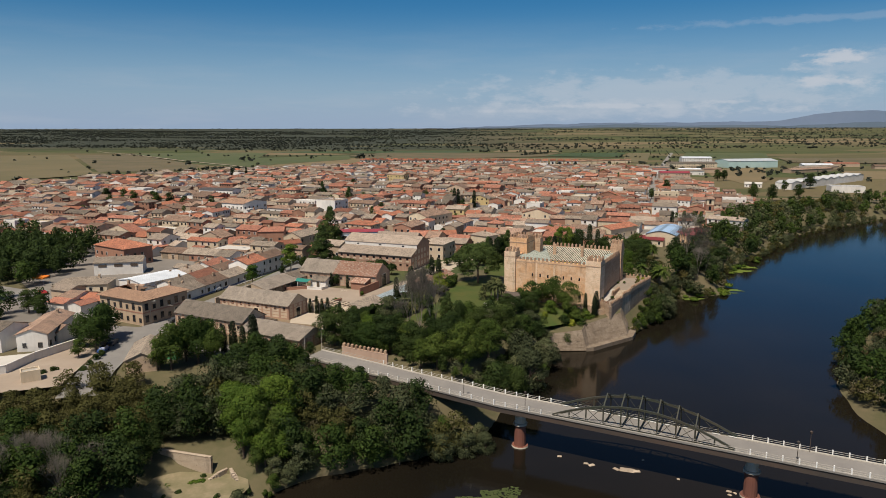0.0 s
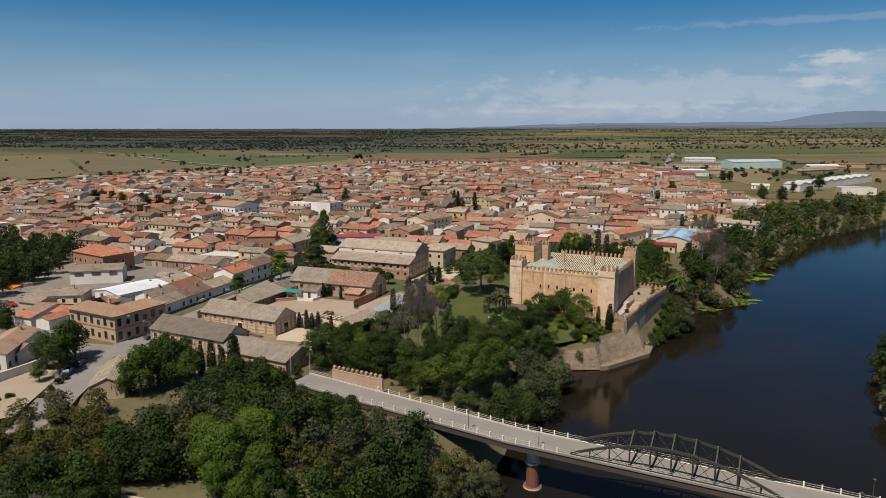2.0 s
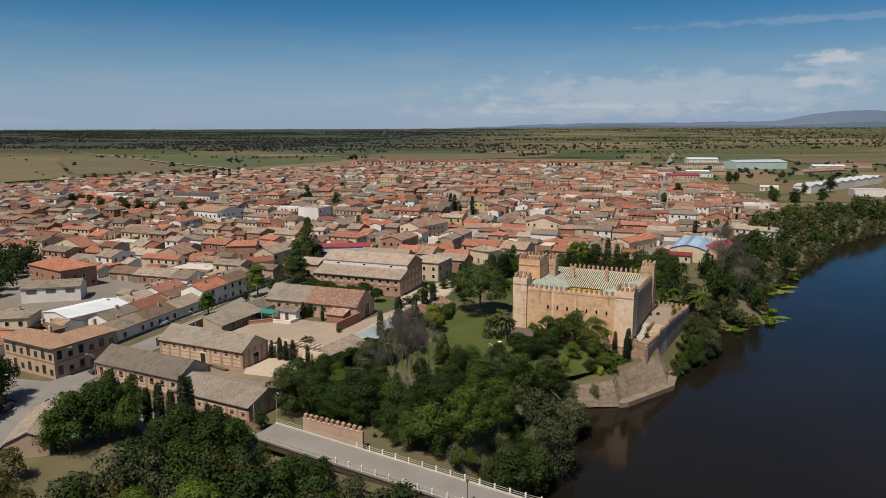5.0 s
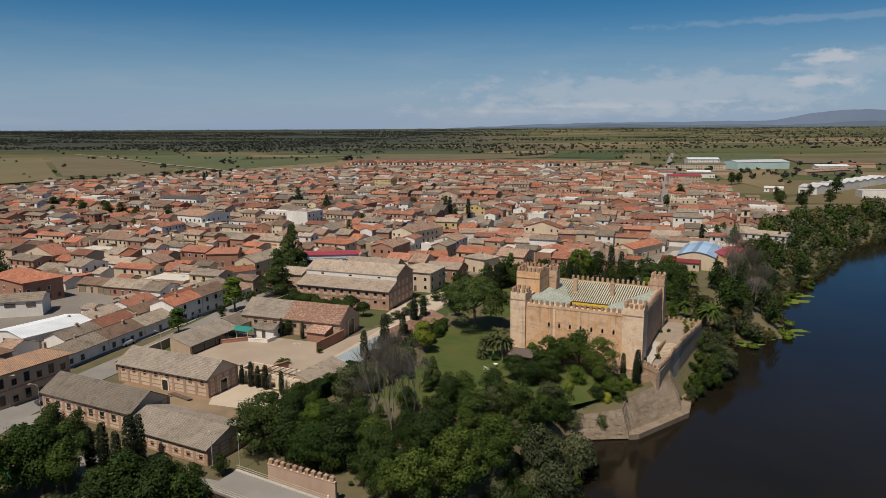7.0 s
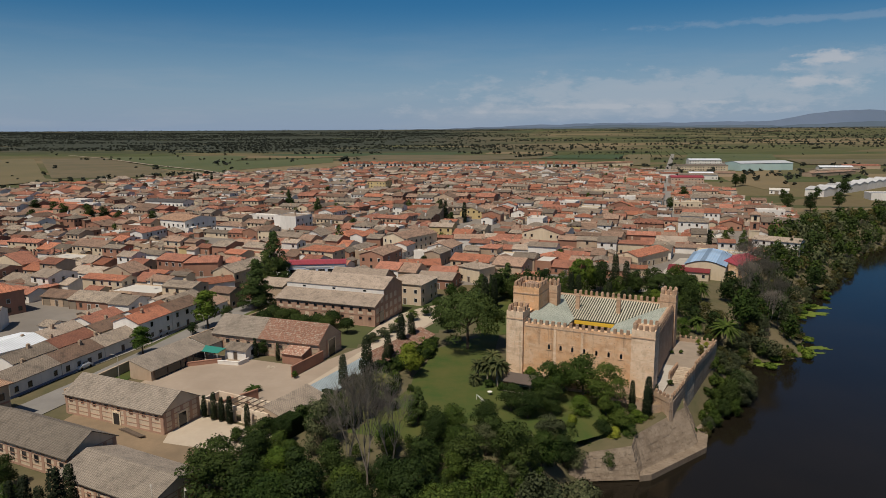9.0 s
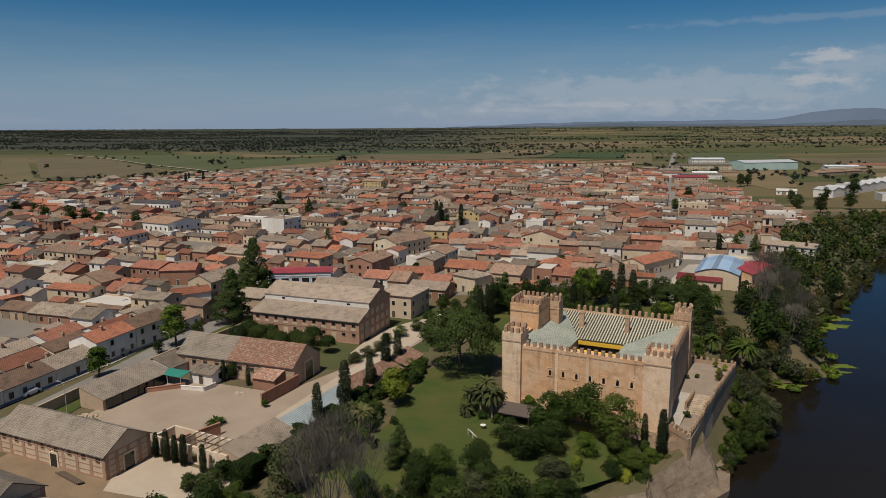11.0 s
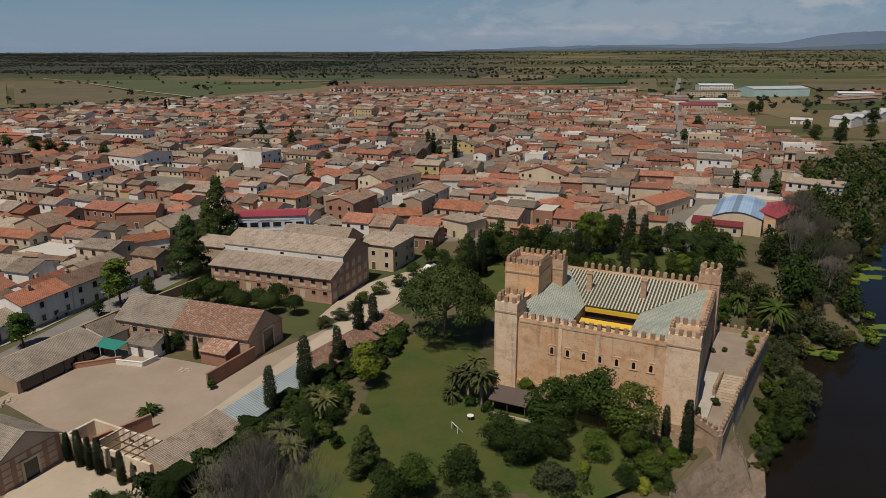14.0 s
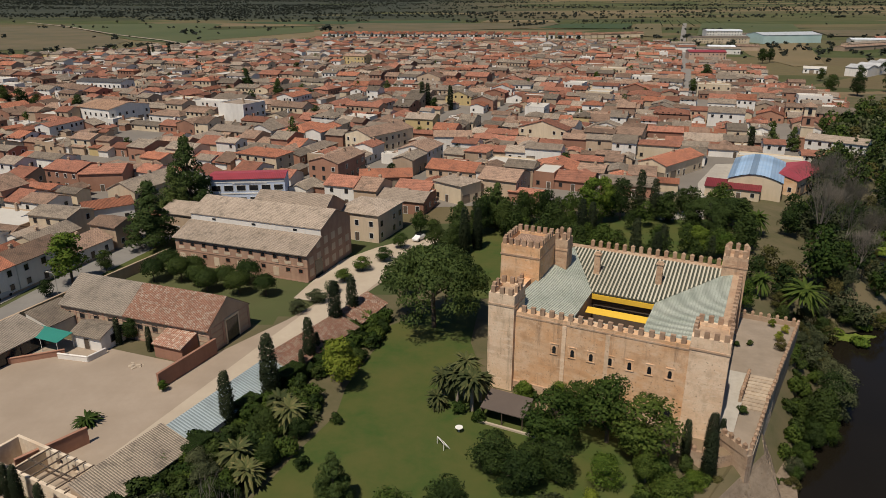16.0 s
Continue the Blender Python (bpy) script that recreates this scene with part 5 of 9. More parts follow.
def turned(c, rings, n=14):
    """A round pier in one piece from (radius, z) rings."""
    acc = Acc()
    for r, z in rings:
        acc.v.extend((c.x + r * math.cos(2 * math.pi * k / n), c.y + r * math.sin(2 * math.pi * k / n), z) for k in range(n))
    for i in range(len(rings) - 1):
        brick = -9.3 < (rings[i][1] + rings[i + 1][1]) / 2 < -4.7
        for k in range(n):
            a, b = i * n + k, i * n + (k + 1) % n
            acc.f.append((a, b, b + n, a + n))
            acc.m.append(1 if brick else 0)
    acc.f.append(tuple(range(len(acc.v) - n, len(acc.v))))
    acc.m.append(0)
    acc.uv = [[(0, 0)] * len(f) for f in acc.f]
    return acc


def build_bridge():
    part("deck", loft([(-3.3, -0.34), (3.3, -0.34), (3.3, 0.0), (-3.3, 0.0)]), MAT["bridge_road"], bridge)
    for side in (-1, 1):
        part("kerb", loft([(side * 3.0 - 0.28, 0.0), (side * 3.0 + 0.28, 0.0), (side * 3.0 + 0.28, 0.16), (side * 3.0 - 0.28, 0.16)]), MAT["concrete"], bridge)
        part("girder", loft([(side * 3.0 - 0.12, -1.5), (side * 3.0 + 0.12, -1.5), (side * 3.0 + 0.12, -0.34), (side * 3.0 - 0.12, -0.34)]), MAT["girder"], bridge, "dark steel girder under the deck edge")
        for z in (0.45, 0.8):
            part("rail", loft([(side * 3.2 - 0.03, z), (side * 3.2 + 0.03, z), (side * 3.2 + 0.03, z + 0.06), (side * 3.2 - 0.03, z + 0.06)]), MAT["concrete"], bridge)
    # white and dark kerb marks beside the truss
    mark = Acc()
    mark.box(local, -0.75, 0.75, -0.3, 0.3, 0.16, 0.24)
    mm = mark.mesh("kerb_mark", [MAT["white_paint"]])
    for k in range(12):
        o = new("kerb_mark", mm)
        o.parent = bridge
        q = B(0.8 + k * 2.95, 2.95, 0)
        o.matrix_basis = pose(q.x, q.y, q.z, 0, 0, math.degrees(BA))
    post = Acc()
    post.box(local, -0.11, 0.11, -0.11, 0.11, 0, 1.05)
    pm = post.mesh("post", [MAT["white_paint"]])
    s = -44.0
    while s < 110:
        if not -1 < s < 35:
            for side in (-1, 1):
                o = new("post", pm)
                o.parent = bridge
                q = B(s, side * 3.2, 0)
                o.matrix_basis = pose(q.x, q.y, q.z, 0, 0, math.degrees(BA))
        s += 2.6
    # bowstring truss
    L, H, n = 34.0, 4.4, 10
    rise = lambda k: H * (1 - (2 * k / n - 1) ** 2) if 0 < k < n else 0.15
    for side in (-1, 1):
        acc = Acc()
        pts = [B(L * k / n, side * 3.0, 0.15 + rise(k)) for k in range(n + 1)]
        for p, q in zip(pts, pts[1:]):
            acc.tube(p, q, 0.27, n=4)
        acc.tube(B(0, side * 3.0, 0.15), B(L, side * 3.0, 0.15), 0.2, n=4)
        part("chord", acc, MAT["steel_green"], bridge, "curved green steel chord")
        for k in range(1, n):
            acc = Acc()
            acc.tube(B(L * k / n, side * 3.0, 0.1), pts[k], 0.17, n=4)
            part("hanger", acc, MAT["steel_green"], bridge)
            if 1 <= k < n - 1:
                acc = Acc()
                acc.tube(B(L * k / n, side * 3.0, 0.15), pts[k + 1], 0.06, n=4)
                acc.tube(pts[k], B(L * (k + 1) / n, side * 3.0, 0.15), 0.06, n=4)
                part("brace", acc, MAT["steel_green"], bridge)
    # peaked frames over the road, with thin diagonals between them
    ridge = {}
    for k in range(3, 9):
        acc = Acc()
        z = 0.15 + rise(k)
        ridge[k] = B(L * k / n, 0.0, z + 1.7)
        acc.tube(B(L * k / n, -3.0, z), ridge[k], 0.16, n=4)
        acc.tube(ridge[k], B(L * k / n, 3.0, z), 0.16, n=4)
        part("cross_frame", acc, MAT["steel_green"], bridge, "peaked steel frame over the road")
        acc = Acc()
        acc.tube(B(L * k / n, -3.0, 0.12), B(L * k / n, 3.0, 0.12), 0.12, n=4)
        part("floor_beam", acc, MAT["steel_green"], bridge)
    for k in range(3, 8):
        acc = Acc()
        acc.tube(ridge[k], B(L * (k + 1) / n, 3.0, 0.15 + rise(k + 1)), 0.05, n=4)
        acc.tube(ridge[k + 1], B(L * k / n, 3.0, 0.15 + rise(k)), 0.05, n=4)
        part("brace", acc, MAT["steel_green"], bridge)
    # slim dark lamp posts beside the road
    for s, side in ((-20.0, -1), (-6.0, -1), (44.0, -1), (46.0, 1), (70.0, -1)):
        q = B(s, side * 2.75, 0.1)
        lamp = thing("lamp_post", "slim dark lamp post with a small lantern on the bridge", "lamp post", pose(q.x, q.y, q.z), "bridge lamp posts")
        acc = Acc()
        acc.tube((0, 0, -0.1), (0, 0, 3.4), 0.07, 0.045, 6)
        part("pole", acc, MAT["girder"], lamp)
        acc = Acc()
        stack(acc, local, [(0.1, 0.1, 3.4), (0.2, 0.2, 3.75), (0.22, 0.22, 3.8), (0.03, 0.03, 4.0)])
        part("lantern", acc, MAT["girder"], lamp)
    # piers
    for s in (-8.0, 37.0, 82.0):
        c = B(s, 0, 0)
        acc = turned(c, [(1.95, -10.8), (1.75, -9.2), (1.25, -9.2), (1.15, -4.6), (1.5, -4.6), (1.5, -4.2), (1.15, -4.2), (1.15, -2.4), (1.5, -2.4), (1.5, -2.0), (1.2, -2.0), (1.2, -0.36)])
        part("pier", acc, [MAT["pier_stone"], MAT["pier_brick"]], bridge)


MAT["pier_stone"] = plain("pale_pier_stone", (0.56, 0.50, 0.41), (0.44, 0.38, 0.30), streak=0.3)
MAT["girder"] = plain("rusty_girder", (0.05, 0.045, 0.04), (0.09, 0.06, 0.045), rough=0.7)
build_bridge()


def algae(cx, cy, rx, ry, count, seed, mat, label):
    """A raft of weed lying just over the shallows."""
    rng = np.random.default_rng(seed)
    acc = Acc()
    for k in range(count):
        a = rng.uniform(0, 6.28)
        r = rng.random() ** 0.6 * (0.75 + 0.22 * math.sin(3 * a + seed) + 0.15 * math.sin(7 * a))
        x, y = cx + rx * r * math.cos(a), cy + ry * r * math.sin(a)
        t, w = rng.uniform(0, 6.28), rng.uniform(0.12, 0.36)
        z = WATER + 0.02 + 0.05 * rng.random()
        acc.face([(x + w * math.cos(t + q), y + w * math.sin(t + q), z + 0.03 * math.sin(t + 2 * q)) for q in (0, 1.5, 3.1, 4.6)])
    tagged(part("water_weed", acc, mat), label, "water weed", kind="stuff")


MAT["weed"] = plain("water_weed", (0.040, 0.060, 0.014), (0.060, 0.070, 0.022), big=0.4, fine=2.0)
MAT["weed_bright"] = plain("bright_water_weed", (0.15, 0.19, 0.022), (0.10, 0.14, 0.022), big=0.4, fine=2.0)
algae(-14.0, -117.5, 8.5, 5.5, 1600, 4, MAT["weed"], "patch of green water weed in the shallows")
for k, (x, y, rx, ry) in enumerate(((79.0, 46.5, 9.0, 3.0), (66.0, 36.5, 5.0, 2.4), (104.0, 92.0, 7.0, 5.0), (111.0, 101.0, 5.0, 4.0), (88.0, 52.0, 4.0, 2.0))):
    algae(x, y, rx, ry, int(70 * rx * ry), 6 + k, MAT["weed_bright"], "raft of yellow-green water weed along the bank")


def river_rock(x, y, s, rng):
    acc = Acc()
    tf = at(x, y, rng.uniform(0, 3), WATER)
    stack(acc, tf, [(s, s * 0.6, -0.5), (s * 0.95, s * 0.55, 0.05), (s * 0.6, s * 0.4, 0.16), (s * 0.25, s * 0.15, 0.2)])
    tagged(part("river_rock", acc, MAT["stone"]), "pale flat rock breaking the river surface", "rock", "river rocks")


WR = random.Random(15)
for x, y, s in ((11.9, -104.3, 1.5), (13.6, -104.7, 0.8), (9.8, -104.0, 0.7), (5.2, -102.6, 0.7), (4.2, -102.0, 0.5), (-0.8, -99.2, 0.5), (29.1, -111.6, 0.5), (30.0, -112.2, 0.4), (28.8, -112.9, 0.4), (21.0, -107.5, 0.3), (16.0, -100.0, 0.3)):
    river_rock(x, y, s, WR)

# ---- trees ----
LEAF_NORMALS = {}


def leaf_mesh(name, seed, blobs, leaves, size, mat, up=0.35):
    """A crown of many small leaf sprays set on the shells of clumps: blobs are (x, y, z, rx, rz).
    The sprays are shaded by the roundness of their clump, as a mass of fine leaves is."""
    rng = np.random.default_rng(seed)
    V, N = [], []
    total = sum(b[3] ** 2 for b in blobs)
    mid = np.mean([b[:3] for b in blobs], axis=0)
    for bx, by, bz, rx, rz in blobs:
        k = max(12, int(leaves * rx * rx / total))
        d = rng.normal(size=(k, 3))
        d /= np.linalg.norm(d, axis=1)[:, None]
        d[:, 2] = np.where(d[:, 2] < -0.35, -d[:, 2], d[:, 2])
        r = rng.uniform(0.5, 1.0, k)[:, None] ** 0.6
        r = np.where(rng.random(k)[:, None] < 0.16, r * rng.uniform(1.05, 1.3, k)[:, None], r)
        c = np.array([bx, by, bz]) + d * r * np.array([rx, rx, rz])
        nrm = d + rng.normal(size=(k, 3)) * 0.6 + np.array([0, 0, up])
        nrm /= np.linalg.norm(nrm, axis=1)[:, None]
        t = np.cross(nrm, rng.normal(size=(k, 3)))
        t /= np.linalg.norm(t, axis=1)[:, None]
        s = np.cross(nrm, t)
        a = (size * rng.uniform(0.5, 1.25, k))[:, None]
        b = a * rng.uniform(0.5, 0.9, k)[:, None]
        out = c - mid
        out /= np.maximum(np.linalg.norm(out, axis=1), 0.01)[:, None]
        sm = d * 0.75 + out * 0.35 + nrm * 0.45
        sm /= np.linalg.norm(sm, axis=1)[:, None]
        V.append(np.stack([c - t * a, c - s * b, c + t * a, c + s * b], 1))
        N.append(np.repeat(sm[:, None, :], 4, 1))
    V, N = np.concatenate(V), np.concatenate(N)
    me = quad_mesh(name, V, N, [mat])
    LEAF_NORMALS[me.name] = N
    return me


def quad_mesh(name, V, N, mats, index=None):
    n = len(V)
    me = bpy.data.meshes.new(name)
    me.from_pydata(V.reshape(-1, 3).tolist(), [], np.arange(4 * n).reshape(n, 4).tolist())
    for m in mats:
        me.materials.append(m)
    if index is not None:
        me.polygons.foreach_set("material_index", index)
    me.update()
    if N is not None:
        me.normals_split_custom_set_from_vertices(N.reshape(-1, 3).tolist())
    return me


def trunk_mesh(height, r, limbs, seed, mat, spread=0.5):
    rng = random.Random(seed)
    acc = Acc()
    top = Vector((rng.uniform(-0.3, 0.3), rng.uniform(-0.3, 0.3), height))
    acc.tube((0, 0, -0.6), top * 0.55, r, r * 0.7, 7)
    acc.tube(top * 0.55, top, r * 0.7, r * 0.3, 7)
    for k in range(limbs):
        a = 2 * math.pi * (k + rng.random() * 0.5) / limbs
        h = height * rng.uniform(0.4, 0.8)
        e = Vector((math.cos(a), math.sin(a), 0)) * height * spread * rng.uniform(0.6, 1) + Vector((0, 0, h + height * rng.uniform(0.15, 0.4)))
        acc.tube(top * (h / height), e, r * 0.4, r * 0.1, 5)
    return acc.mesh("trunk", [mat])


def blobs_round(seed, n, R, H, low, rmin=0.28, rmax=0.5):
    rng = random.Random(seed)
    out = []
    for k in range(n):
        a, q = rng.uniform(0, 2 * math.pi), math.sqrt(rng.random())
        z = rng.random()
        w = math.sin(math.pi * min(0.97, 0.16 + 0.84 * z)) ** 0.6
        r = rng.uniform(rmin, rmax) * R
        out.append((math.cos(a) * q * (R - r) * w, math.sin(a) * q * (R - r) * w, low + r * 0.6 + z * (H - low - r * 1.4), r, r * rng.uniform(0.7, 0.95)))
    return out


def make_tree(name, label, category, crown, trunk, mats=None):
    e = thing(name, label, category)
    part("trunk", trunk, None, e)
    part("crown", crown, None, e)
    return e


TREES = {}
PROTO = Vector((0, 0, -200))


def proto(key, name, label, crown, trunk, category="tree"):
    TREES[key] = (name, label, category, crown, trunk)


for k, mat in enumerate(("leaf_dark", "leaf_mid", "leaf_dark", "leaf_mid", "leaf_bright")):
    proto(f"broad{k}", "tree", {"leaf_dark": "dark green broadleaf tree with a dense uneven crown", "leaf_mid": "green broadleaf tree with a dense uneven crown", "leaf_bright": "bright yellow-green broadleaf tree with a full crown"}[mat],
          leaf_mesh("crown", 20 + k, blobs_round(30 + k, 26, 4.4, 10.0, 1.0), 5200, 0.20, MAT[mat]), trunk_mesh(6.0, 0.28, 6, k, MAT["bark"]))
for k, (mat, text) in enumerate((("leaf_dark", "large dark green broadleaf tree with a wide heavy crown"), ("leaf_mid", "large green broadleaf tree with a wide heavy crown"), ("leaf_bright", "large bright green broadleaf tree with a wide clumpy crown"))):
    proto(f"big{k}", "tree", text, leaf_mesh("crown", 90 + k, blobs_round(95 + k, 48, 6.4, 11.5, 0.8, 0.18, 0.36), 13000, 0.19, MAT[mat]), trunk_mesh(6.5, 0.4, 7, 40 + k, MAT["bark"]))
for k in range(2):
    proto(f"willow{k}", "tree", "grey-green willow with drooping foliage", leaf_mesh("crown", 50 + k, blobs_round(60 + k, 34, 4.6, 8.5, 0.3, 0.2, 0.4), 5400, 0.19, MAT["leaf_grey"], 0.1), trunk_mesh(5.0, 0.3, 6, 8 + k, MAT["bark"]))
    proto(f"olive{k}", "tree", "brownish olive-green tamarisk with feathery crown", leaf_mesh("crown", 55 + k, blobs_round(65 + k, 40, 4.2, 7.5, 0.4, 0.16, 0.34), 5400, 0.17, MAT["leaf_olive"]), trunk_mesh(4.5, 0.25, 6, 18 + k, MAT["bark"]))
proto("dry", "tree", "dry tan shrub with seeding feathery crown", leaf_mesh("crown", 58, blobs_round(68, 30, 4.2, 6.5, 0.3, 0.18, 0.36), 4200, 0.18, MAT["leaf_dry"]), trunk_mesh(4.0, 0.2, 5, 28, MAT["bark"]))
proto("shrub0", "shrub", "dense rounded green garden shrub", leaf_mesh("crown", 70, blobs_round(71, 12, 1.6, 2.2, 0.0), 1000, 0.16, MAT["leaf_mid"]), trunk_mesh(1.0, 0.08, 4, 71, MAT["bark"]), "shrub")
proto("shrub1", "shrub", "dark dense evergreen garden shrub", leaf_mesh("crown", 72, blobs_round(73, 12, 1.5, 2.0, 0.0), 1000, 0.15, MAT["leaf_dark"]), trunk_mesh(1.0, 0.08, 4, 72, MAT["bark"]), "shrub")
proto("reed", "shrub", "low yellow-green waterside scrub clump", leaf_mesh("crown", 74, blobs_round(75, 12, 2.0, 1.4, 0.0), 500, 0.3, MAT["leaf_bright"]), trunk_mesh(0.6, 0.05, 4, 73, MAT["bark"]), "shrub")
proto("bush_bright", "shrub", "large rounded yellow-green garden bush", leaf_mesh("crown", 77, blobs_round(78, 30, 3.6, 6.6, 0.2, 0.22, 0.36), 5200, 0.16, MAT["leaf_yellow"]), trunk_mesh(3.0, 0.15, 5, 77, MAT["bark"]), "shrub")
proto("ball", "tree", "clipped round-headed tree with a dense dark crown", leaf_mesh("crown", 76, [(0, 0, 2.5, 2.2, 1.9), (0.3, 0.2, 2.9, 1.9, 1.6), (-0.4, -0.2, 2.4, 2.0, 1.6)], 3400, 0.15, MAT["leaf_dark"]), trunk_mesh(3.0, 0.14, 4, 76, MAT["bark"]))


def cypress_blobs(h, r):
    return [(0, 0, h * t, r * (0.45 + 0.55 * math.sin(math.pi * min(0.97, 0.22 + t * 0.76)) ** 0.7), h * 0.1) for t in (0.06, 0.14, 0.23, 0.32, 0.41, 0.5, 0.6, 0.7, 0.8, 0.88, 0.95)]


proto("cypress", "cypress", "slim dark columnar cypress", leaf_mesh("crown", 80, cypress_blobs(9.0, 1.2), 4200, 0.15, MAT["leaf_cypress"]), trunk_mesh(2.0, 0.14, 2, 80, MAT["bark"]))
proto("poplar", "tree", "light green upright tree with a loose crown", leaf_mesh("crown", 81, blobs_round(82, 24, 3.0, 9.0, 1.5), 4200, 0.19, MAT["leaf_bright"]), trunk_mesh(6.0, 0.2, 5, 81, MAT["bark"]))


def pine_blobs(seed, R, z):
    """Clumps over a tall dome, open underneath."""
    rng = random.Random(seed)
    out = []
    for k in range(150):
        a, q = rng.uniform(0, 2 * math.pi), math.sqrt(rng.random()) * R * 0.9
        top = math.sqrt(max(0.0, 1 - (q / R) ** 2)) * 7.2
        out.append((math.cos(a) * q, math.sin(a) * q, z + top - abs(rng.gauss(0, 1.3)), rng.uniform(1.2, 2.1), rng.uniform(0.9, 1.4)))
    return out


def fir_blobs(seed, R, H):
    """Clumps in ragged tiers, wide below and pointed at the top."""
    rng = random.Random(seed)
    out = []
    for k in range(64):
        t = rng.random() ** 1.25
        a, q = rng.uniform(0, 2 * math.pi), R * (1 - t) ** 0.75 * rng.uniform(0.35, 0.9)
        out.append((math.cos(a) * q, math.sin(a) * q, 1.4 + t * (H - 2.0), R * (0.19 + 0.17 * (1 - t)) * rng.uniform(0.8, 1.2), R * 0.2))
    return out


proto("umbrella_pine", "pine", "broad umbrella pine with a domed dark green crown", leaf_mesh("crown", 83, pine_blobs(84, 8.0, 3.6), 30000, 0.19, MAT["leaf_pine"]), trunk_mesh(8.0, 0.4, 7, 83, MAT["bark"], 0.55))
proto("pine", "pine", "tall bushy dark pine with an uneven crown", leaf_mesh("crown", 85, fir_blobs(86, 4.6, 13.0), 13000, 0.19, MAT["leaf_pine"]), trunk_mesh(11.0, 0.3, 6, 85, MAT["bark"], 0.2))


def bare_tree():
    """A leafless tree in two pieces: stem with its main limbs, and the haze of fine twigs."""
    rng = random.Random(90)
    stem, twigs = Acc(), Acc()

    def grow(p, d, length, r, depth):
        q = p + d * length
        (stem if depth < 2 else twigs).tube(p, q, r, r * 0.55, 5 if depth < 2 else 3, 0)
        if depth == 5:
            for k in range(3):
                e = q + (d + Vector((rng.uniform(-1, 1), rng.uniform(-1, 1), rng.uniform(-0.3, 0.9))) * 0.8).normalized() * rng.uniform(0.5, 1.0)
                twigs.tube(q, e, 0.012, 0.005, 3, 0)
            return
        for k in range(4 if depth < 2 else 3):
            nd = (d + Vector((rng.uniform(-1, 1), rng.uniform(-1, 1), rng.uniform(-0.15, 0.9))) * 0.58).normalized()
            grow(q, nd, length * rng.uniform(0.62, 0.86) if depth else length * rng.uniform(0.9, 1.2), r * 0.52, depth + 1)

    grow(Vector((0, 0, -0.5)), Vector((0, 0, 1)), 2.0, 0.17, 0)
    return stem.mesh("trunk", [MAT["twigs"]]), twigs.mesh("crown", [MAT["twigs"]])


BARE = bare_tree()


def plant(key, x, y, scale=1.0, rng=random, z=None, tall=1.0, group="trees"):
    name, label, category, crown, trunk = TREES[key]
    z = float(land_height(x, y)) if z is None else z
    m = pose(x, y, z, 0, 0, rng.uniform(0, 360)) @ Matrix.Diagonal((scale, scale, scale * tall, 1))
    e = thing(name, label, category, m, group)
    part("trunk", trunk, None, e)
    part("crown", crown, None, e)
    return e


def scatter(poly, spacing, keys, rng, size=(0.8, 1.3), group="woodland trees", avoid=None, low=False):
    xs, ys = [p[0] for p in poly], [p[1] for p in poly]
    y = min(ys)
    while y < max(ys):
        x = min(xs)
        while x < max(xs):
            px, py = x + rng.uniform(-0.42, 0.42) * spacing, y + rng.uniform(-0.42, 0.42) * spacing
            if inside(px, py, poly) and not (avoid and avoid(px, py)):
                sc = rng.uniform(*size)
                if low:
                    sc = fit_under_road(px, py, sc, float(land_height(px, py)))
                if sc > 0.22:
                    plant(rng.choice(keys), px, py, sc, rng, tall=rng.uniform(0.85, 1.0) if low else rng.uniform(0.9, 1.15), group=group)
            x += spacing
        y += spacing


def near_road(x, y):
    s = (Vector((x, y, 0)) - B0).dot(BD)
    if abs((Vector((x, y, 0)) - B0).dot(BN)) < 5.0 and s > -62:
        return True
    return float(seg_dist(np.array(x), np.array(y), ROAD_LINE)) < 6.0 or inside(x, y, CLEARING) or inside(x, y, STAIR_PLOT)


ROAD_LINE = [(-112, -46), (-96, -55), (-84, -64), (-70, -69), (-57, -73), (-16, -91)]
CLEARING = [(-77, -70), (-73, -71), (-76, -79), (-84, -91), (-90, -95), (-92, -90), (-84, -82)]
STAIR_PLOT = [(-79, -111), (-68, -112), (-61, -114), (-59, -119), (-60, -125), (-77, -125)]


def fit_under_road(x, y, s, z):
    """Trees on the river side of the road stay low enough for the road to show over them."""
    if x < -60:
        return s
    d = float(seg_dist(np.array(x), np.array(y), ROAD_LINE))
    top = 2.6 + 0.45 * max(0.0, d - 3.0)
    return min(s, (top - z) / 10.2)


def crown_arrays(key):
    me = TREES[key][3]
    co = np.empty(len(me.vertices) * 3)
    me.vertices.foreach_get("co", co)
    return co.reshape(-1, 4, 3), LEAF_NORMALS[me.name], me.materials[0]


def thicket(name, label, places, rng, every=3, grow=1.45):
    """Far woods as one object: thinned crowns with larger sprays. places: (key, x, y, scale, tall)."""
    V, N, M, mats = [], [], [], []
    for key, x, y, s, tall in places:
        q, nr, mat = crown_arrays(key)
        first = rng.randrange(every)
        q, nr = q[first::every], nr[first::every]
        c = q.mean(1, keepdims=True)
        q = c + (q - c) * grow
        a = rng.uniform(0, 6.28)
        turn = np.array([[math.cos(a), -math.sin(a), 0], [math.sin(a), math.cos(a), 0], [0, 0, 1]])
        q = (q * np.array([1, 1, tall]) * s) @ turn.T + np.array([x, y, float(land_height(x, y))])
        if mat not in mats:
            mats.append(mat)
        V.append(q)
        N.append(nr @ turn.T)
        M.extend([mats.index(mat)] * len(q))
    me = quad_mesh(name, np.concatenate(V), np.concatenate(N), mats, M)
    return tagged(new(name, me), label, "trees", kind="stuff")


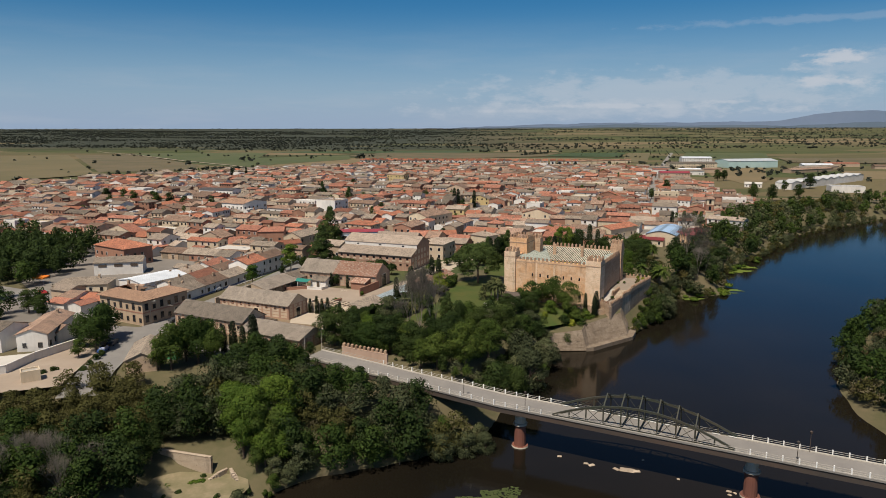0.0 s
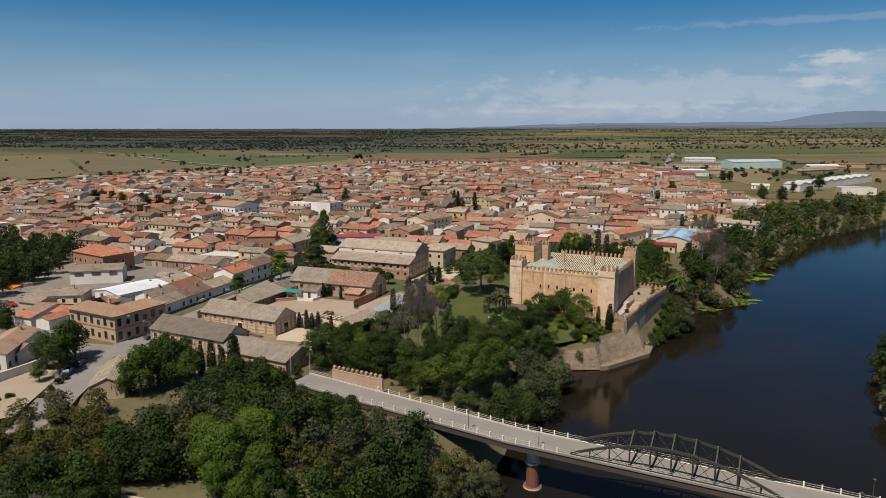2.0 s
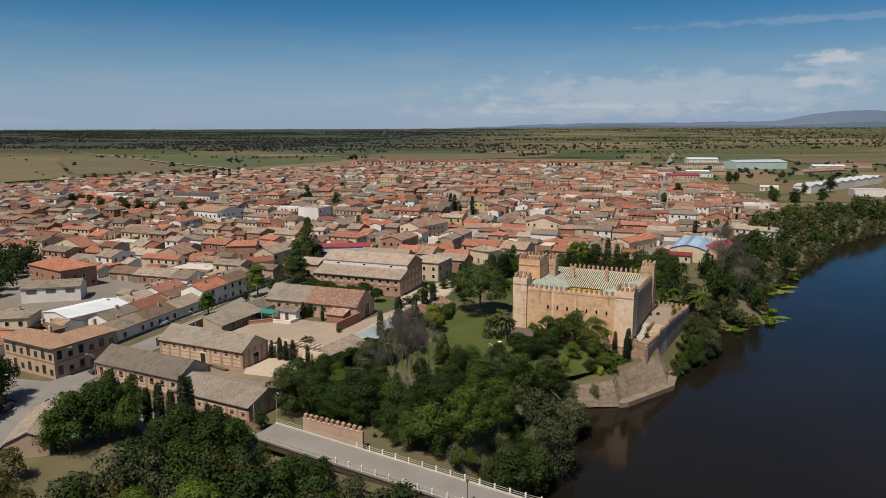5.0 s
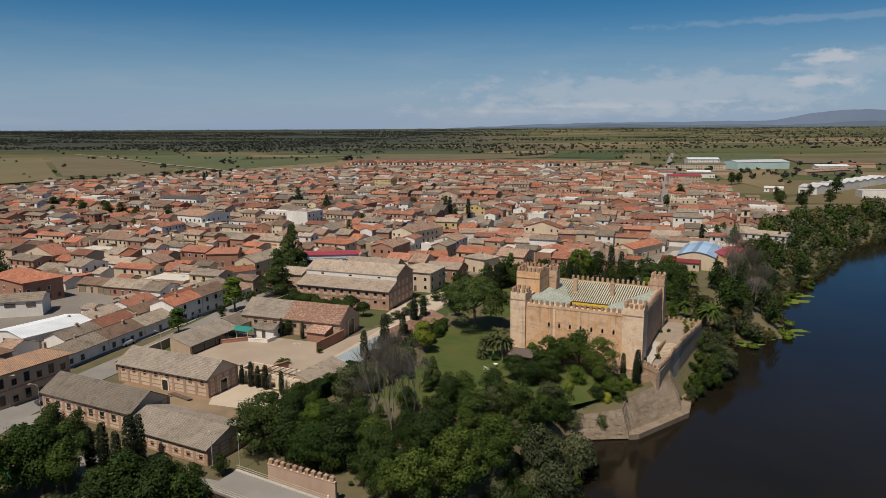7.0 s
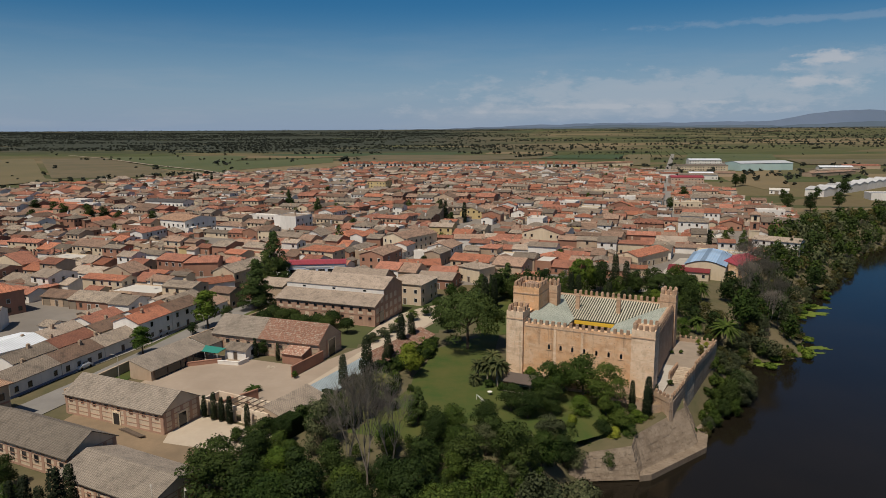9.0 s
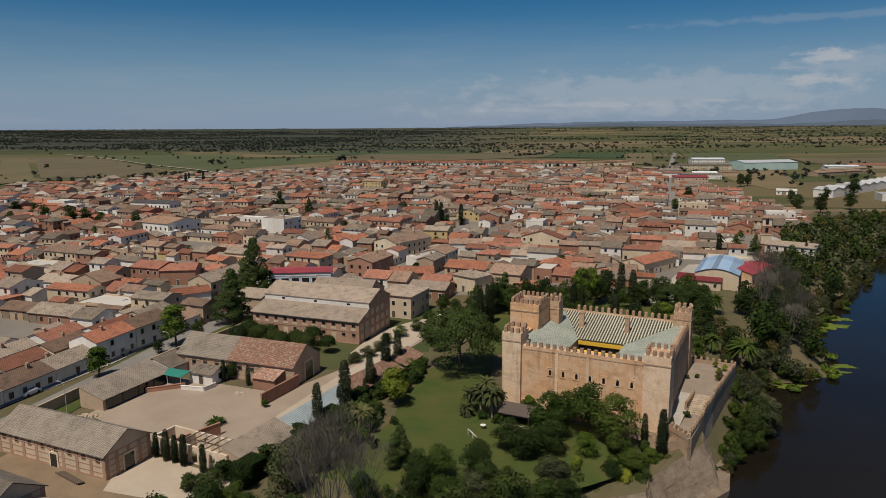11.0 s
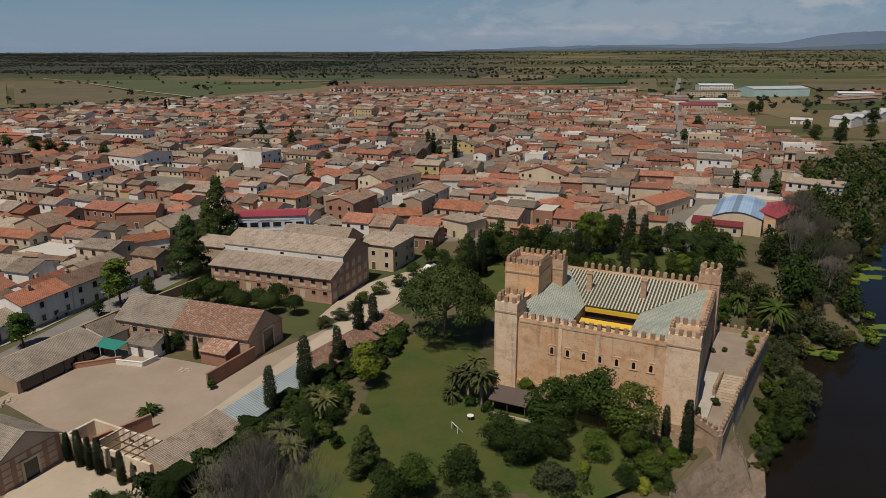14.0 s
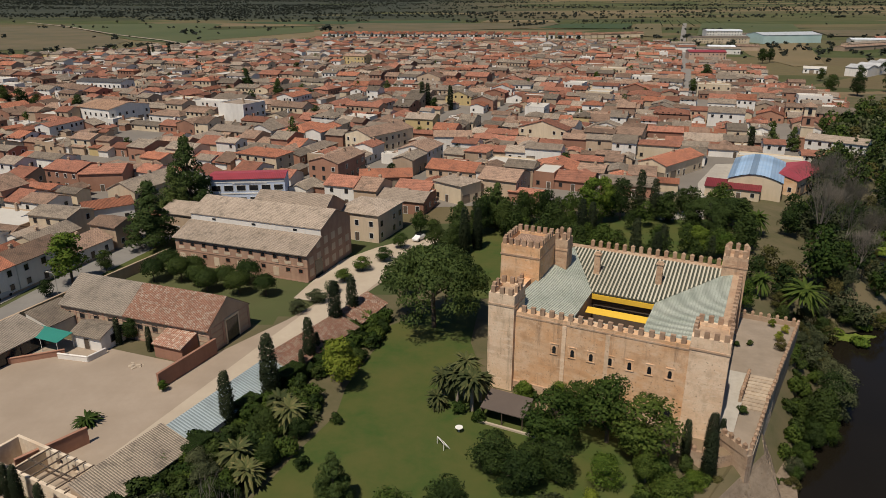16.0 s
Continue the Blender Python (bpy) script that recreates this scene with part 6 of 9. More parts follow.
def scattered(poly, spacing, keys, rng, size):
    out = []
    xs, ys = [p[0] for p in poly], [p[1] for p in poly]
    y = min(ys)
    while y < max(ys):
        x = min(xs)
        while x < max(xs):
            px, py = x + rng.uniform(-0.45, 0.45) * spacing, y + rng.uniform(-0.45, 0.45) * spacing
            if inside(px, py, poly):
                out.append((rng.choice(keys), px, py, rng.uniform(*size), rng.uniform(0.85, 1.15)))
            x += spacing
        y += spacing
    return out


TR = random.Random(3)
MIX = ["broad0", "broad1", "broad2", "broad3", "broad0", "willow0", "willow1"]
def wood(poly, spacing, keys, size, low=False):
    """Places for a wood on the slope: clear of roads and clearings, low where the road shows over it."""
    out = []
    for key, x, y, s, tall in scattered(poly, spacing, keys, TR, size):
        if near_road(x, y):
            continue
        if low:
            s = fit_under_road(x, y, s, float(land_height(x, y)))
        if s > 0.2:
            out.append((key, x, y, s, tall))
    return out


GROVE = [(-60, -50), (-57, -61), (-40, -70), (-18, -84), (-8, -66), (1, -52), (2, -38), (-8, -32), (-28, -36), (-46, -40), (-58, -46)]
for key, x, y, s, t in (("big0", -56.0, -57.5, 1.0, 0.95), ("big1", -46.5, -63.0, 0.85, 0.85), ("broad4", -48.0, -52.5, 0.75, 0.95), ("broad2", -40.5, -63.5, 1.05, 1.0), ("big0", -34.0, -66.0, 0.85, 0.95),
                        ("big0", -26.0, -61.0, 0.9, 0.95), ("big1", -21.0, -70.0, 0.95, 1.0), ("big1", -15.0, -60.5, 0.95, 0.95), ("broad0", -14.0, -76.0, 1.1, 1.0), ("willow0", -6.0, -54.0, 1.3, 1.0),
                        ("willow1", -4.5, -64.5, 1.35, 1.1), ("willow0", 0.5, -48.0, 1.15, 1.0), ("broad0", -10.0, -45.5, 1.05, 0.9), ("broad2", -17.5, -50.0, 1.0, 0.95), ("broad0", -24.5, -50.5, 0.95, 0.9), ("broad1", -27.5, -75.0, 1.0, 0.95),
                        ("willow1", -44.5, -36.5, 0.95, 1.1), ("broad2", -40.0, -49.5, 0.8, 0.9), ("broad3", -4.5, -38.5, 0.85, 0.85), ("broad0", -13.0, -38.0, 0.8, 0.85), ("broad1", -19.5, -41.5, 0.75, 0.85), ("broad0", -8.5, -71.0, 1.0, 1.0), ("broad2", -50.5, -60.0, 1.0, 0.95), ("broad0", -44.0, -55.0, 0.9, 0.95), ("broad2", -30.0, -56.5, 0.9, 0.9), ("broad0", -53.0, -48.0, 0.85, 0.95), ("broad3", -36.0, -59.0, 0.85, 0.9)):
    plant(key, x, y, s, TR, tall=t, group="woodland trees")
scatter(GROVE, 8.5, ["broad0", "broad2", "broad1", "willow0"], TR, avoid=lambda x, y: near_road(x, y) or (x < -56 and y > -62), size=(0.45, 0.7))
UNDER = [p for p in scattered(GROVE, 3.6, ["broad0", "broad2", "shrub1", "broad1", "willow0"], TR, (0.28, 0.5)) if not near_road(p[1], p[2]) and not (p[1] < -56 and p[2] > -62) and not (-44 < p[1] < -38 and -50 < p[2] < -42)]
thicket("undergrowth", "dense dark undergrowth beneath the grove", UNDER, TR, 5, 1.6)
SLOPE = wood([(-72, -72), (-40, -80), (-16, -92), (-26, -103), (-50, -112), (-58, -108), (-66, -106), (-82, -110), (-86, -96), (-76, -82)], 4.3, MIX + ["olive0"], (0.8, 1.2), True)
SLOPE += wood([(-128, -98), (-112, -92), (-104, -88), (-97, -84), (-90, -86), (-84, -94), (-80, -104), (-86, -112), (-125, -112), (-140, -104)], 4.4, ["olive0", "olive1"], (0.7, 1.05))
SLOPE += wood([(-82, -110), (-78, -128), (-80, -134), (-92, -142), (-150, -128), (-140, -104), (-120, -108)], 4.7, ["broad0", "broad2", "broad1", "olive1"], (0.7, 1.1))
SLOPE += wood([(-94, -146), (-88, -133), (-62, -129), (-56, -126), (-88, -146)], 4.0, ["broad0", "willow0", "broad2"], (0.25, 0.4))
thicket("slope_trees", "dense mixed trees and feathery brown-green scrub on the river slope", SLOPE, TR, 3, 1.3)
for x, y, s in ((-62.0, -107.5, 1.0), (-66.0, -102.5, 0.95), (-57.5, -102.5, 0.95), (-61.0, -98.0, 0.85), (-69.5, -98.0, 0.8)):
    plant("big2", x, y, s, TR)
for x, y, s in ((-55.5, -111.0, 0.7), (-58.0, -112.5, 0.75), (-62.5, -111.5, 0.8), (-56.0, -108.0, 0.9)):
    plant("broad4", x, y, s, TR, tall=1.0)
for x, y, s in ((-90.5, -72, 1.15), (-95, -77, 0.8), (-87, -73, 1.2), (-92, -77, 1.2), (-85, -69, 1.0), (-83, -73, 0.9)):
    plant("broad1", x, y, s, TR)
for key, x, y, s in (("broad0", -76, -76, 0.7), ("broad2", -71, -76, 0.95), ("broad0", -66, -77, 0.95), ("broad3", -62, -78, 0.7), ("broad0", -60.5, -66.5, 0.4)):
    plant(key, x, y, s, TR)
for x, y, s in ((-20, -99.5, 0.75), (-16, -97.5, 0.65), (-25, -101.5, 0.8), (-27, -99, 0.7), (-31, -101, 0.75), (-22, -97.5, 0.6), (-36, -102, 0.8), (-41, -103, 0.8), (-45, -105, 0.7), (-19, -95, 0.45), (-25, -95.5, 0.55), (-30, -96.5, 0.7)):
    plant(TR.choice(["willow0", "willow1", "broad1"]), x, y, s, TR, group="riverside trees")
for x, y, s in ((-64.5, -75.0, 0.7), (-60.5, -76.5, 0.6)):
    plant("broad0", x, y, s, TR, group="street trees")
for k in range(26):
    a, r = TR.uniform(0, 6.28), math.sqrt(TR.random())
    x, y = -69 + 10.5 * r * math.cos(a), -119.0 + 6.0 * r * math.sin(a)
    if not (-69 < x < -61 and -117.5 < y):
        plant(TR.choice(["shrub0", "reed", "shrub1", "reed"]), x, y, TR.uniform(0.25, 0.6), TR, group="waterside scrub")
for key, x, y, s in (("broad1", -60, -110, 0.95), ("broad1", -57, -109.5, 0.95), ("broad3", -54, -109, 0.85), ("willow0", -52, -111.5, 0.6), ("willow1", -56, -113.5, 0.55), ("broad1", -59.5, -113.5, 0.5), ("broad0", -80, -113, 0.7), ("broad0", -81, -117, 0.75), ("broad2", -80, -122, 0.7), ("broad0", -78.5, -126, 0.6)):
    plant(key, x, y, s, TR, group="riverside trees")
# low scrub where land meets water
for k in range(40):
    t = TR.random() * (len(LEFT_BANK) - 1)
    i = min(int(t), len(LEFT_BANK) - 2)
    x = LEFT_BANK[i][0] + (LEFT_BANK[i + 1][0] - LEFT_BANK[i][0]) * (t - i) + TR.uniform(-2, 1)
    y = LEFT_BANK[i][1] + (LEFT_BANK[i + 1][1] - LEFT_BANK[i][1]) * (t - i) + TR.uniform(-1, 2)
    if -60 < x < 4 and -125 < y < -34:
        plant(TR.choice(["willow0", "willow1", "shrub0", "broad1"]), x, y, TR.uniform(0.35, 0.6), TR, z=-9.3, group="riverside trees")
RIVERSIDE = scattered([(54, 30), (66, 36), (82, 50), (98, 96), (143, 152), (188, 214), (273, 287), (258, 305), (176, 252), (138, 205), (112, 156), (88, 104), (62, 74), (46, 44)], 6.0, MIX + ["olive1"], TR, (0.65, 1.15))
RIVERSIDE = [p for p in RIVERSIDE if not ((p[1] - 58) ** 2 / 30 + (p[2] - 60) ** 2 / 160 < 1)]
RIVERSIDE += scattered([(71, -92), (76, -58), (90, -28), (112, 2), (138, 25), (168, 30), (128, -40), (112, -112), (74, -104)], 5.2, MIX + ["broad1", "broad3", "olive0", "dry"], TR, (0.55, 1.0))
RIVERSIDE += scattered([(52, -122), (60, -114), (76, -112), (80, -126), (60, -134)], 5.0, ["broad0", "willow1", "broad1"], TR, (0.4, 0.6))
RIVERSIDE += scattered([(275, 290), (420, 372), (700, 492), (1000, 570), (1000, 590), (680, 515), (400, 395), (262, 306)], 8.0, MIX, TR, (0.7, 1.3))
SHORE = []
for (x0, y0), (x1, y1) in zip(LEFT_BANK[12:18], LEFT_BANK[13:19]):
    n = int(math.hypot(x1 - x0, y1 - y0) / 1.6)
    for k in range(n):
        t, off = (k + TR.random()) / n, TR.uniform(0.5, 7.0)
        SHORE.append((TR.choice(["shrub0", "shrub1", "shrub0", "willow0", "olive1"]), x0 + (x1 - x0) * t - off * 0.75, y0 + (y1 - y0) * t + off * 0.65, TR.uniform(0.3, 0.6) if off < 3 else TR.uniform(0.6, 1.1) * 0.6, 0.9))
thicket("shore_scrub", "low green scrub and willows along the shore", SHORE, TR, 4, 1.6)
thicket("riverside_trees", "dense mixed green trees along the river banks", [p for p in RIVERSIDE if p[2] < 130], TR, 6, 1.9)
thicket("riverside_trees", "distant belt of green trees along the river", [p for p in RIVERSIDE if p[2] >= 130], TR, 22, 3.2)
for x, y, s in ((47, 6, 1.0), (50, 11, 0.9), (52, 17, 0.7), (44, 0, 0.5), (42, 2, 0.35), (38, -6, 0.35), (35, -9, 0.3), (-8.0, -60, 0.8), (-1.0, -50.0, 0.75), (3.5, -43.0, 0.7)):
    plant("willow0" if s > 0.65 else "broad1", x, y, s, TR, group="riverside trees")
for x, y in ((79, 48), (81, 50), (103, 97), (106, 99), (120, 116), (123, 119), (64, 38), (70, 40), (76, 43), (82, 46), (88, 58), (98, 84), (102, 92), (110, 101), (120, 112), (72, 44), (66, 33), (80, 42)):
    plant("reed", x, y, TR.uniform(0.7, 1.2), TR, group="waterside scrub", z=-9.4)
plant("umbrella_pine", -18.2, 19.5, 1.15, TR, 0.0, tall=1.15)

# ---- garden, lane and court ----
LAWN = [(-41, -31), (-38, -22.5), (-35.5, -17), (-32, -8), (-31.5, -4), (-31.5, -1), (-28, 12), (-26, 20), (-15, 30), (-12, 70), (0, 84), (40, 88), (56, 80), (46, 55), (34, 45), (10, 38), (-9.5, 32), (-11.6, 14), (-9.5, 2), (-9.4, -5), (-2, -8), (12, -11), (12, -18), (2, -24), (-6, -28), (-20, -36)]
def lawn():
    """The lawn, whose south side rolls over into the slope as a grassy bank."""
    acc = Acc()
    acc.face([(x, y, 0.03) for x, y in LAWN])
    edge = LAWN[21:] + LAWN[:1]
    for (x0, y0), (x1, y1) in zip(edge, edge[1:]):
        for k, (o0, o1, z0, z1) in enumerate(((0, 0.8, 0.03, -0.12), (0.8, 2.4, -0.12, -0.9), (2.4, 4.4, -0.9, -2.4))):
            acc.face([(x0 + o0 * 0.5, y0 - o0, z0), (x0 + o1 * 0.5, y0 - o1, z1), (x1 + o1 * 0.5, y1 - o1, z1), (x1 + o0 * 0.5, y1 - o0, z0)])
    structure("lawn", acc, MAT["lawn"], "mown lawn with dry patches", "lawn")


lawn()
sheet("garden_bed", [(-39, -30), (-34.2, -17), (-30.8, -8.5), (-30.6, -1), (-27.5, 12), (-26, 20), (-28, 30), (-33, 22), (-37, 12), (-44, -2), (-50, -16), (-48, -30)], 0.045, MAT["bank"], "planted garden bed of dark earth", "garden bed")
ribbon("path", [(-57.5, -25), (-52.8, -12), (-48.5, 0), (-43.5, 14), (-37.5, 30), (-32.5, 44), (-26, 60)], 6.0, 0.09, MAT["sand_light"], "pale gravel lane through the estate", "path")
sheet("yard", [(-46.5, 31), (-44.5, 40), (-40.5, 52), (-34, 60), (-27, 66), (-20, 72), (-19, 66), (-25, 57), (-31, 44), (-37, 28)], 0.075, MAT["sand_light"], "pale sandy yard beside the hall", "yard")
sheet("yard", [(-76, -25.5), (-72.4, -24.4), (-56.5, -31.6), (-52.0, -36.5), (-60, -40.5), (-74, -37.0)], 0.066, MAT["sand_light"], "pale gravel yard before the roofless building", "yard")
# the range between lane and garden
mono_range("garden_range", (-57.2, -29.5), (-51.6, -17.4), 5.0, 4.0, 2.5, MAT["render_tan"], MAT["roof_grey"], "brick garden range with grey tile lean-to roof")
mono_range("glasshouse", (-51.5, -17.1), (-43.2, 1.7), 3.9, 3.2, 1.9, MAT["render_white"], MAT["glazing"], "garden range with silvery corrugated glazed roof", "glasshouse")
mono_range("garden_range", (-43.0, 1.9), (-35.0, 16.6), 4.4, 3.8, 2.4, MAT["render_tan"], MAT["roof_mottled"], "brick garden range with mottled red tile roof")
mono_range("garden_range", (-34.6, 17.4), (-31.0, 26.0), 4.0, 3.8, 2.4, MAT["render_tan"], MAT["roof_mottled"], "short garden range with mottled red tile roof")


def ruin():
    e = thing("roofless_building", "roofless pale brick outbuilding with bare roof timbers", "ruin", pose(-72.0, -23.4, 0, 0, 0, -24.5))
    L, W, H, t = 17.4, 5.0, 3.1, 0.42
    # walls with real openings, front along x
    def run(name, a0, a1, y0, y1, holes):
        cuts = [a0]
        for s, w, z0, z1 in holes:
            acc = Acc()
            acc.box(local, cuts[-1], s, y0, y1, -0.6, H)
            part("wall", acc, MAT["ruin_wall"], e)
            acc = Acc()
            acc.box(local, s, s + w, y0, y1, -0.6, z0)
            part("wall", acc, MAT["ruin_wall"], e)
            acc = Acc()
            acc.box(local, s, s + w, y0, y1, z1, H)
            part("wall", acc, MAT["ruin_wall"], e)
            cuts.append(s + w)
        acc = Acc()
        acc.box(local, cuts[-1], a1, y0, y1, -0.6, H)
        part("wall", acc, MAT["ruin_wall"], e)

    run("front", 0, L, 0, t, [(3.2, 1.0, 1.0, 2.2), (9.0, 1.6, 0.0, 2.3), (13.6, 1.1, 1.0, 2.2)])
    run("back", 0, L, W - t, W, [(4.2, 1.2, 1.2, 2.3), (7.6, 1.2, 1.2, 2.3), (10.6, 1.2, 1.2, 2.3), (13.8, 1.2, 1.2, 2.3)])
    for x in (0.0, 5.2, L - t):
        acc = Acc()
        acc.box(local, x, x + t, t, W - t, -0.6, H - (0.4 if x else 0))
        part("wall", acc, MAT["ruin_wall"], e)
    for k in range(7):
        acc = Acc()
        x = 6.2 + k * 1.55
        acc.tube((x, 0.1, H + 0.05), (x + 0.5, W - 0.1, H + 0.25), 0.1, n=5)
        part("beam", acc, MAT["timber"], e)
    acc = Acc()
    acc.tube((5.4, W / 2, H - 0.25), (L - 0.2, W / 2, H - 0.2), 0.12, n=5)
    part("beam", acc, MAT["timber"], e)
    return e


MAT["ruin_wall"] = plain("worn_plaster_brick", (0.72, 0.62, 0.49), (0.55, 0.42, 0.30), big=0.5, fine=2.0, streak=0.4)
ruin()
wall_run("court_wall", [(-68.0, -23.2), (-62.6, -16.2)], 2.4, 0.35, MAT["brick"], "free-standing brick wall with a coping")
wall_run("court_wall", [(-58.8, -2.9), (-55.8, 4.2), (-54.0, 8.6)], 2.7, 0.35, MAT["brick"], "brick wall leading from the shed's gable")
mono_range("outbuilding", (-62.5, 10.8), (-57.0, 8.8), 3.8, 3.6, 2.6, MAT["brick"], MAT["roof_mottled"], "small brick lean-to with mottled red tile roof")
wall_run("street_wall", [(-104.0, -17.5), (-98.5, 4.0), (-92.5, 20.0), (-88.5, 31.0)], 2.3, 0.35, MAT["render_tan"], "old rendered wall along the street", z=-0.4)
wall_run("street_wall", [(-88.0, 31.5), (-80.0, 52.0)], 2.2, 0.35, MAT["render_tan"], "old rendered wall along the street")
# open-fronted sheds on the court's street side
shed = mono_range("cart_shed", (-96.5, -4.0), (-90.0, 13.5), 6.5, 4.2, 2.5, MAT["render_tan"], MAT["roof_barn"], "open-fronted cart shed with grey tile roof")
# The wall is not cut; a near-black panel stands for the shade inside.
acc = Acc()
acc.box(local, 0.8, 17.6, -6.58, -6.46, 0.0, 2.15)
part("open_front", acc, MAT["glass_dark"], shed, "dark panel standing for the shade in the open front")
for k in range(5):
    acc = Acc()
    acc.box(local, 0.7 + k * 4.2, 0.95 + k * 4.2, -6.68, -6.44, -0.3, 2.2)
    part("post", acc, MAT["timber"], shed)
mono_range("outbuilding", (-89.5, 14.5), (-86.8, 21.0), 5.5, 4.0, 2.6, MAT["render_white"], MAT["roof_grey"], "white outbuilding with grey tile roof")
front_house((-79.2, 10.2), (-73.2, 8.2), 5.2, 2.7, 1.0, MAT["render_white"], MAT["roof_grey"], "small white outbuilding with grey tile roof beside a canopy", category="outbuilding", chimney=False)


def canopy():
    e = thing("canopy", "teal canvas canopy on posts over a white yard", "canopy", pose(-83.0, 9.6, 0, 0, 0, -20))
    acc = Acc()
    slab(acc, [Vector((-4, -1.6, 2.5)), Vector((4, -1.6, 2.5)), Vector((4, 1.6, 2.9)), Vector((-4, 1.6, 2.9))], 0.06, 0, [(0, 0)] * 4)
    part("cover", acc, MAT["teal"], e)
    for x in (-3.8, 0, 3.8):
        for y in (-1.5, 1.5):
            acc = Acc()
            acc.tube((x, y, -0.1), (x, y, 2.46 if y < 0 else 2.83), 0.05, n=6)
            part("post", acc, MAT["white_paint"], e)


MAT["orange_canvas"] = plain("orange_canvas", (0.70, 0.20, 0.02), (0.58, 0.16, 0.02), rough=0.7)
MAT["teal"] = plain("teal_canvas", (0.03, 0.22, 0.17), (0.025, 0.17, 0.14), rough=0.7)
canopy()
kiosk = thing("market_canopy", "small bright orange canopy at the edge of the park", "canopy", pose(-181.5, 11.0, 0, 0, 0, -16))
acc = Acc()
slab(acc, [Vector((-2.6, -1.5, 2.5)), Vector((2.6, -1.5, 2.5)), Vector((2.6, 1.5, 2.9)), Vector((-2.6, 1.5, 2.9))], 0.5, 0, [(0, 0)] * 4)
part("cover", acc, MAT["orange_canvas"], kiosk)
for x in (-2.4, 2.4):
    for y in (-1.3, 1.3):
        acc = Acc()
        acc.tube((x, y, -0.1), (x, y, 2.2), 0.06, n=6)
        part("post", acc, MAT["white_paint"], kiosk)
wall_run("yard_wall", [(-86.5, 3.8), (-79.0, 7.2)], 1.0, 0.3, MAT["brick"], "low brick yard wall")
wall_run("yard_wall", [(-79.5, 6.0), (-74.0, 5.0), (-72.5, 8.0)], 0.9, 0.25, MAT["render_white"], "low white yard wall")


def rubble(x, y, n, seed, mat, label, spread=2.5, size=0.5, z=0.0):
    rng = random.Random(seed)
    e = thing("rubble_pile", label, "rubble", pose(x, y, z))
    for k in range(n):
        acc = Acc()
        s = size * rng.uniform(0.5, 1.2)
        stack(acc, at(rng.gauss(0, spread * 0.5), rng.gauss(0, spread * 0.4), rng.uniform(0, 3)), [(s, s * 0.5, -0.1), (s * 0.9, s * 0.45, s * 0.4), (s * 0.6, s * 0.3, s * 0.55)])
        part("block", acc, mat, e)
    return e


rubble(-92.0, -8.5, 24, 1, MAT["stone"], "heap of broken stone and timber by the shed")
rubble(-65.5, 4.2, 7, 2, MAT["sand_light"], "pale stone blocks lying on the court", 1.6, 0.4)


def timber_stack():
    e = thing("timber_stack", "stack of old beams lying on the ground", "timber", pose(-82.0, -33.5, 0, 0, 0, -32))
    for k in range(7):
        acc = Acc()
        acc.tube((-3.5 + 0.2 * k, (k % 4) * 0.32, 0.15 + 0.25 * (k // 4)), (3.2 + 0.15 * k, (k % 4) * 0.3, 0.15 + 0.25 * (k // 4)), 0.15, n=6)
        part("beam", acc, MAT["timber"], e)


timber_stack()


def pavilion():
    e = thing("garden_shelter", "open garden shelter with brown felt roof and pale kerb", "shelter", pose(-6.6, -8.6, 0, 0, 0, -24))
    acc = Acc()
    slab(acc, [Vector((-3.2, -2.0, 2.2)), Vector((3.2, -2.0, 2.2)), Vector((3.2, 2.2, 2.9)), Vector((-3.2, 2.2, 2.9))], 0.12, 0, [(0, 0)] * 4)
    part("roof", acc, MAT["felt"], e)
    for x in (-3, 0, 3):
        acc = Acc()
        acc.tube((x, -1.8, -0.2), (x, -1.8, 2.2), 0.07, n=6)
        part("post", acc, MAT["timber"], e)
    acc = Acc()
    acc.box(local, -3.1, 3.1, 1.9, 2.1, -0.3, 2.75)
    part("back_wall", acc, MAT["stone"], e)
    acc = Acc()
    acc.box(local, -3.3, 5.2, -2.6, -2.25, -0.2, 0.3)
    part("kerb", acc, MAT["sand_light"], e)
    acc = Acc()
    acc.box(local, 5.2, 5.5, -5.5, -2.25, -0.2, 0.3)
    part("kerb", acc, MAT["sand_light"], e)


MAT["felt"] = plain("brown_felt", (0.115, 0.09, 0.075), (0.09, 0.07, 0.06))
pavilion()


def lawn_table():
    e = thing("garden_table", "small round white garden table on the lawn", "table", pose(-13.2, -12.0, 0.05))
    acc = Acc()
    acc.tube((0, 0, 0.68), (0, 0, 0.74), 0.55, n=14)
    part("tabletop", acc, MAT["white_paint"], e)
    acc = Acc()
    acc.tube((0, 0, 0), (0, 0, 0.68), 0.07, n=8)
    part("leg", acc, MAT["white_paint"], e)
    g = thing("goal_frame", "small white goal frame standing on the lawn", "goal", pose(-15.6, -15.5, 0.05, 0, 0, -60))
    for a, b in (((-0.9, 0, 0), (-0.9, 0, 1.1)), ((0.9, 0, 0), (0.9, 0, 1.1)), ((-0.9, 0, 1.1), (0.9, 0, 1.1)), ((-0.9, 0.9, 0), (0.9, 0.9, 0)), ((-0.9, 0.9, 0), (-0.9, 0, 1.1)), ((0.9, 0.9, 0), (0.9, 0, 1.1))):
        acc = Acc()
        acc.tube(a, b, 0.06, n=6)
        part("bar", acc, MAT["white_paint"], g)


lawn_table()


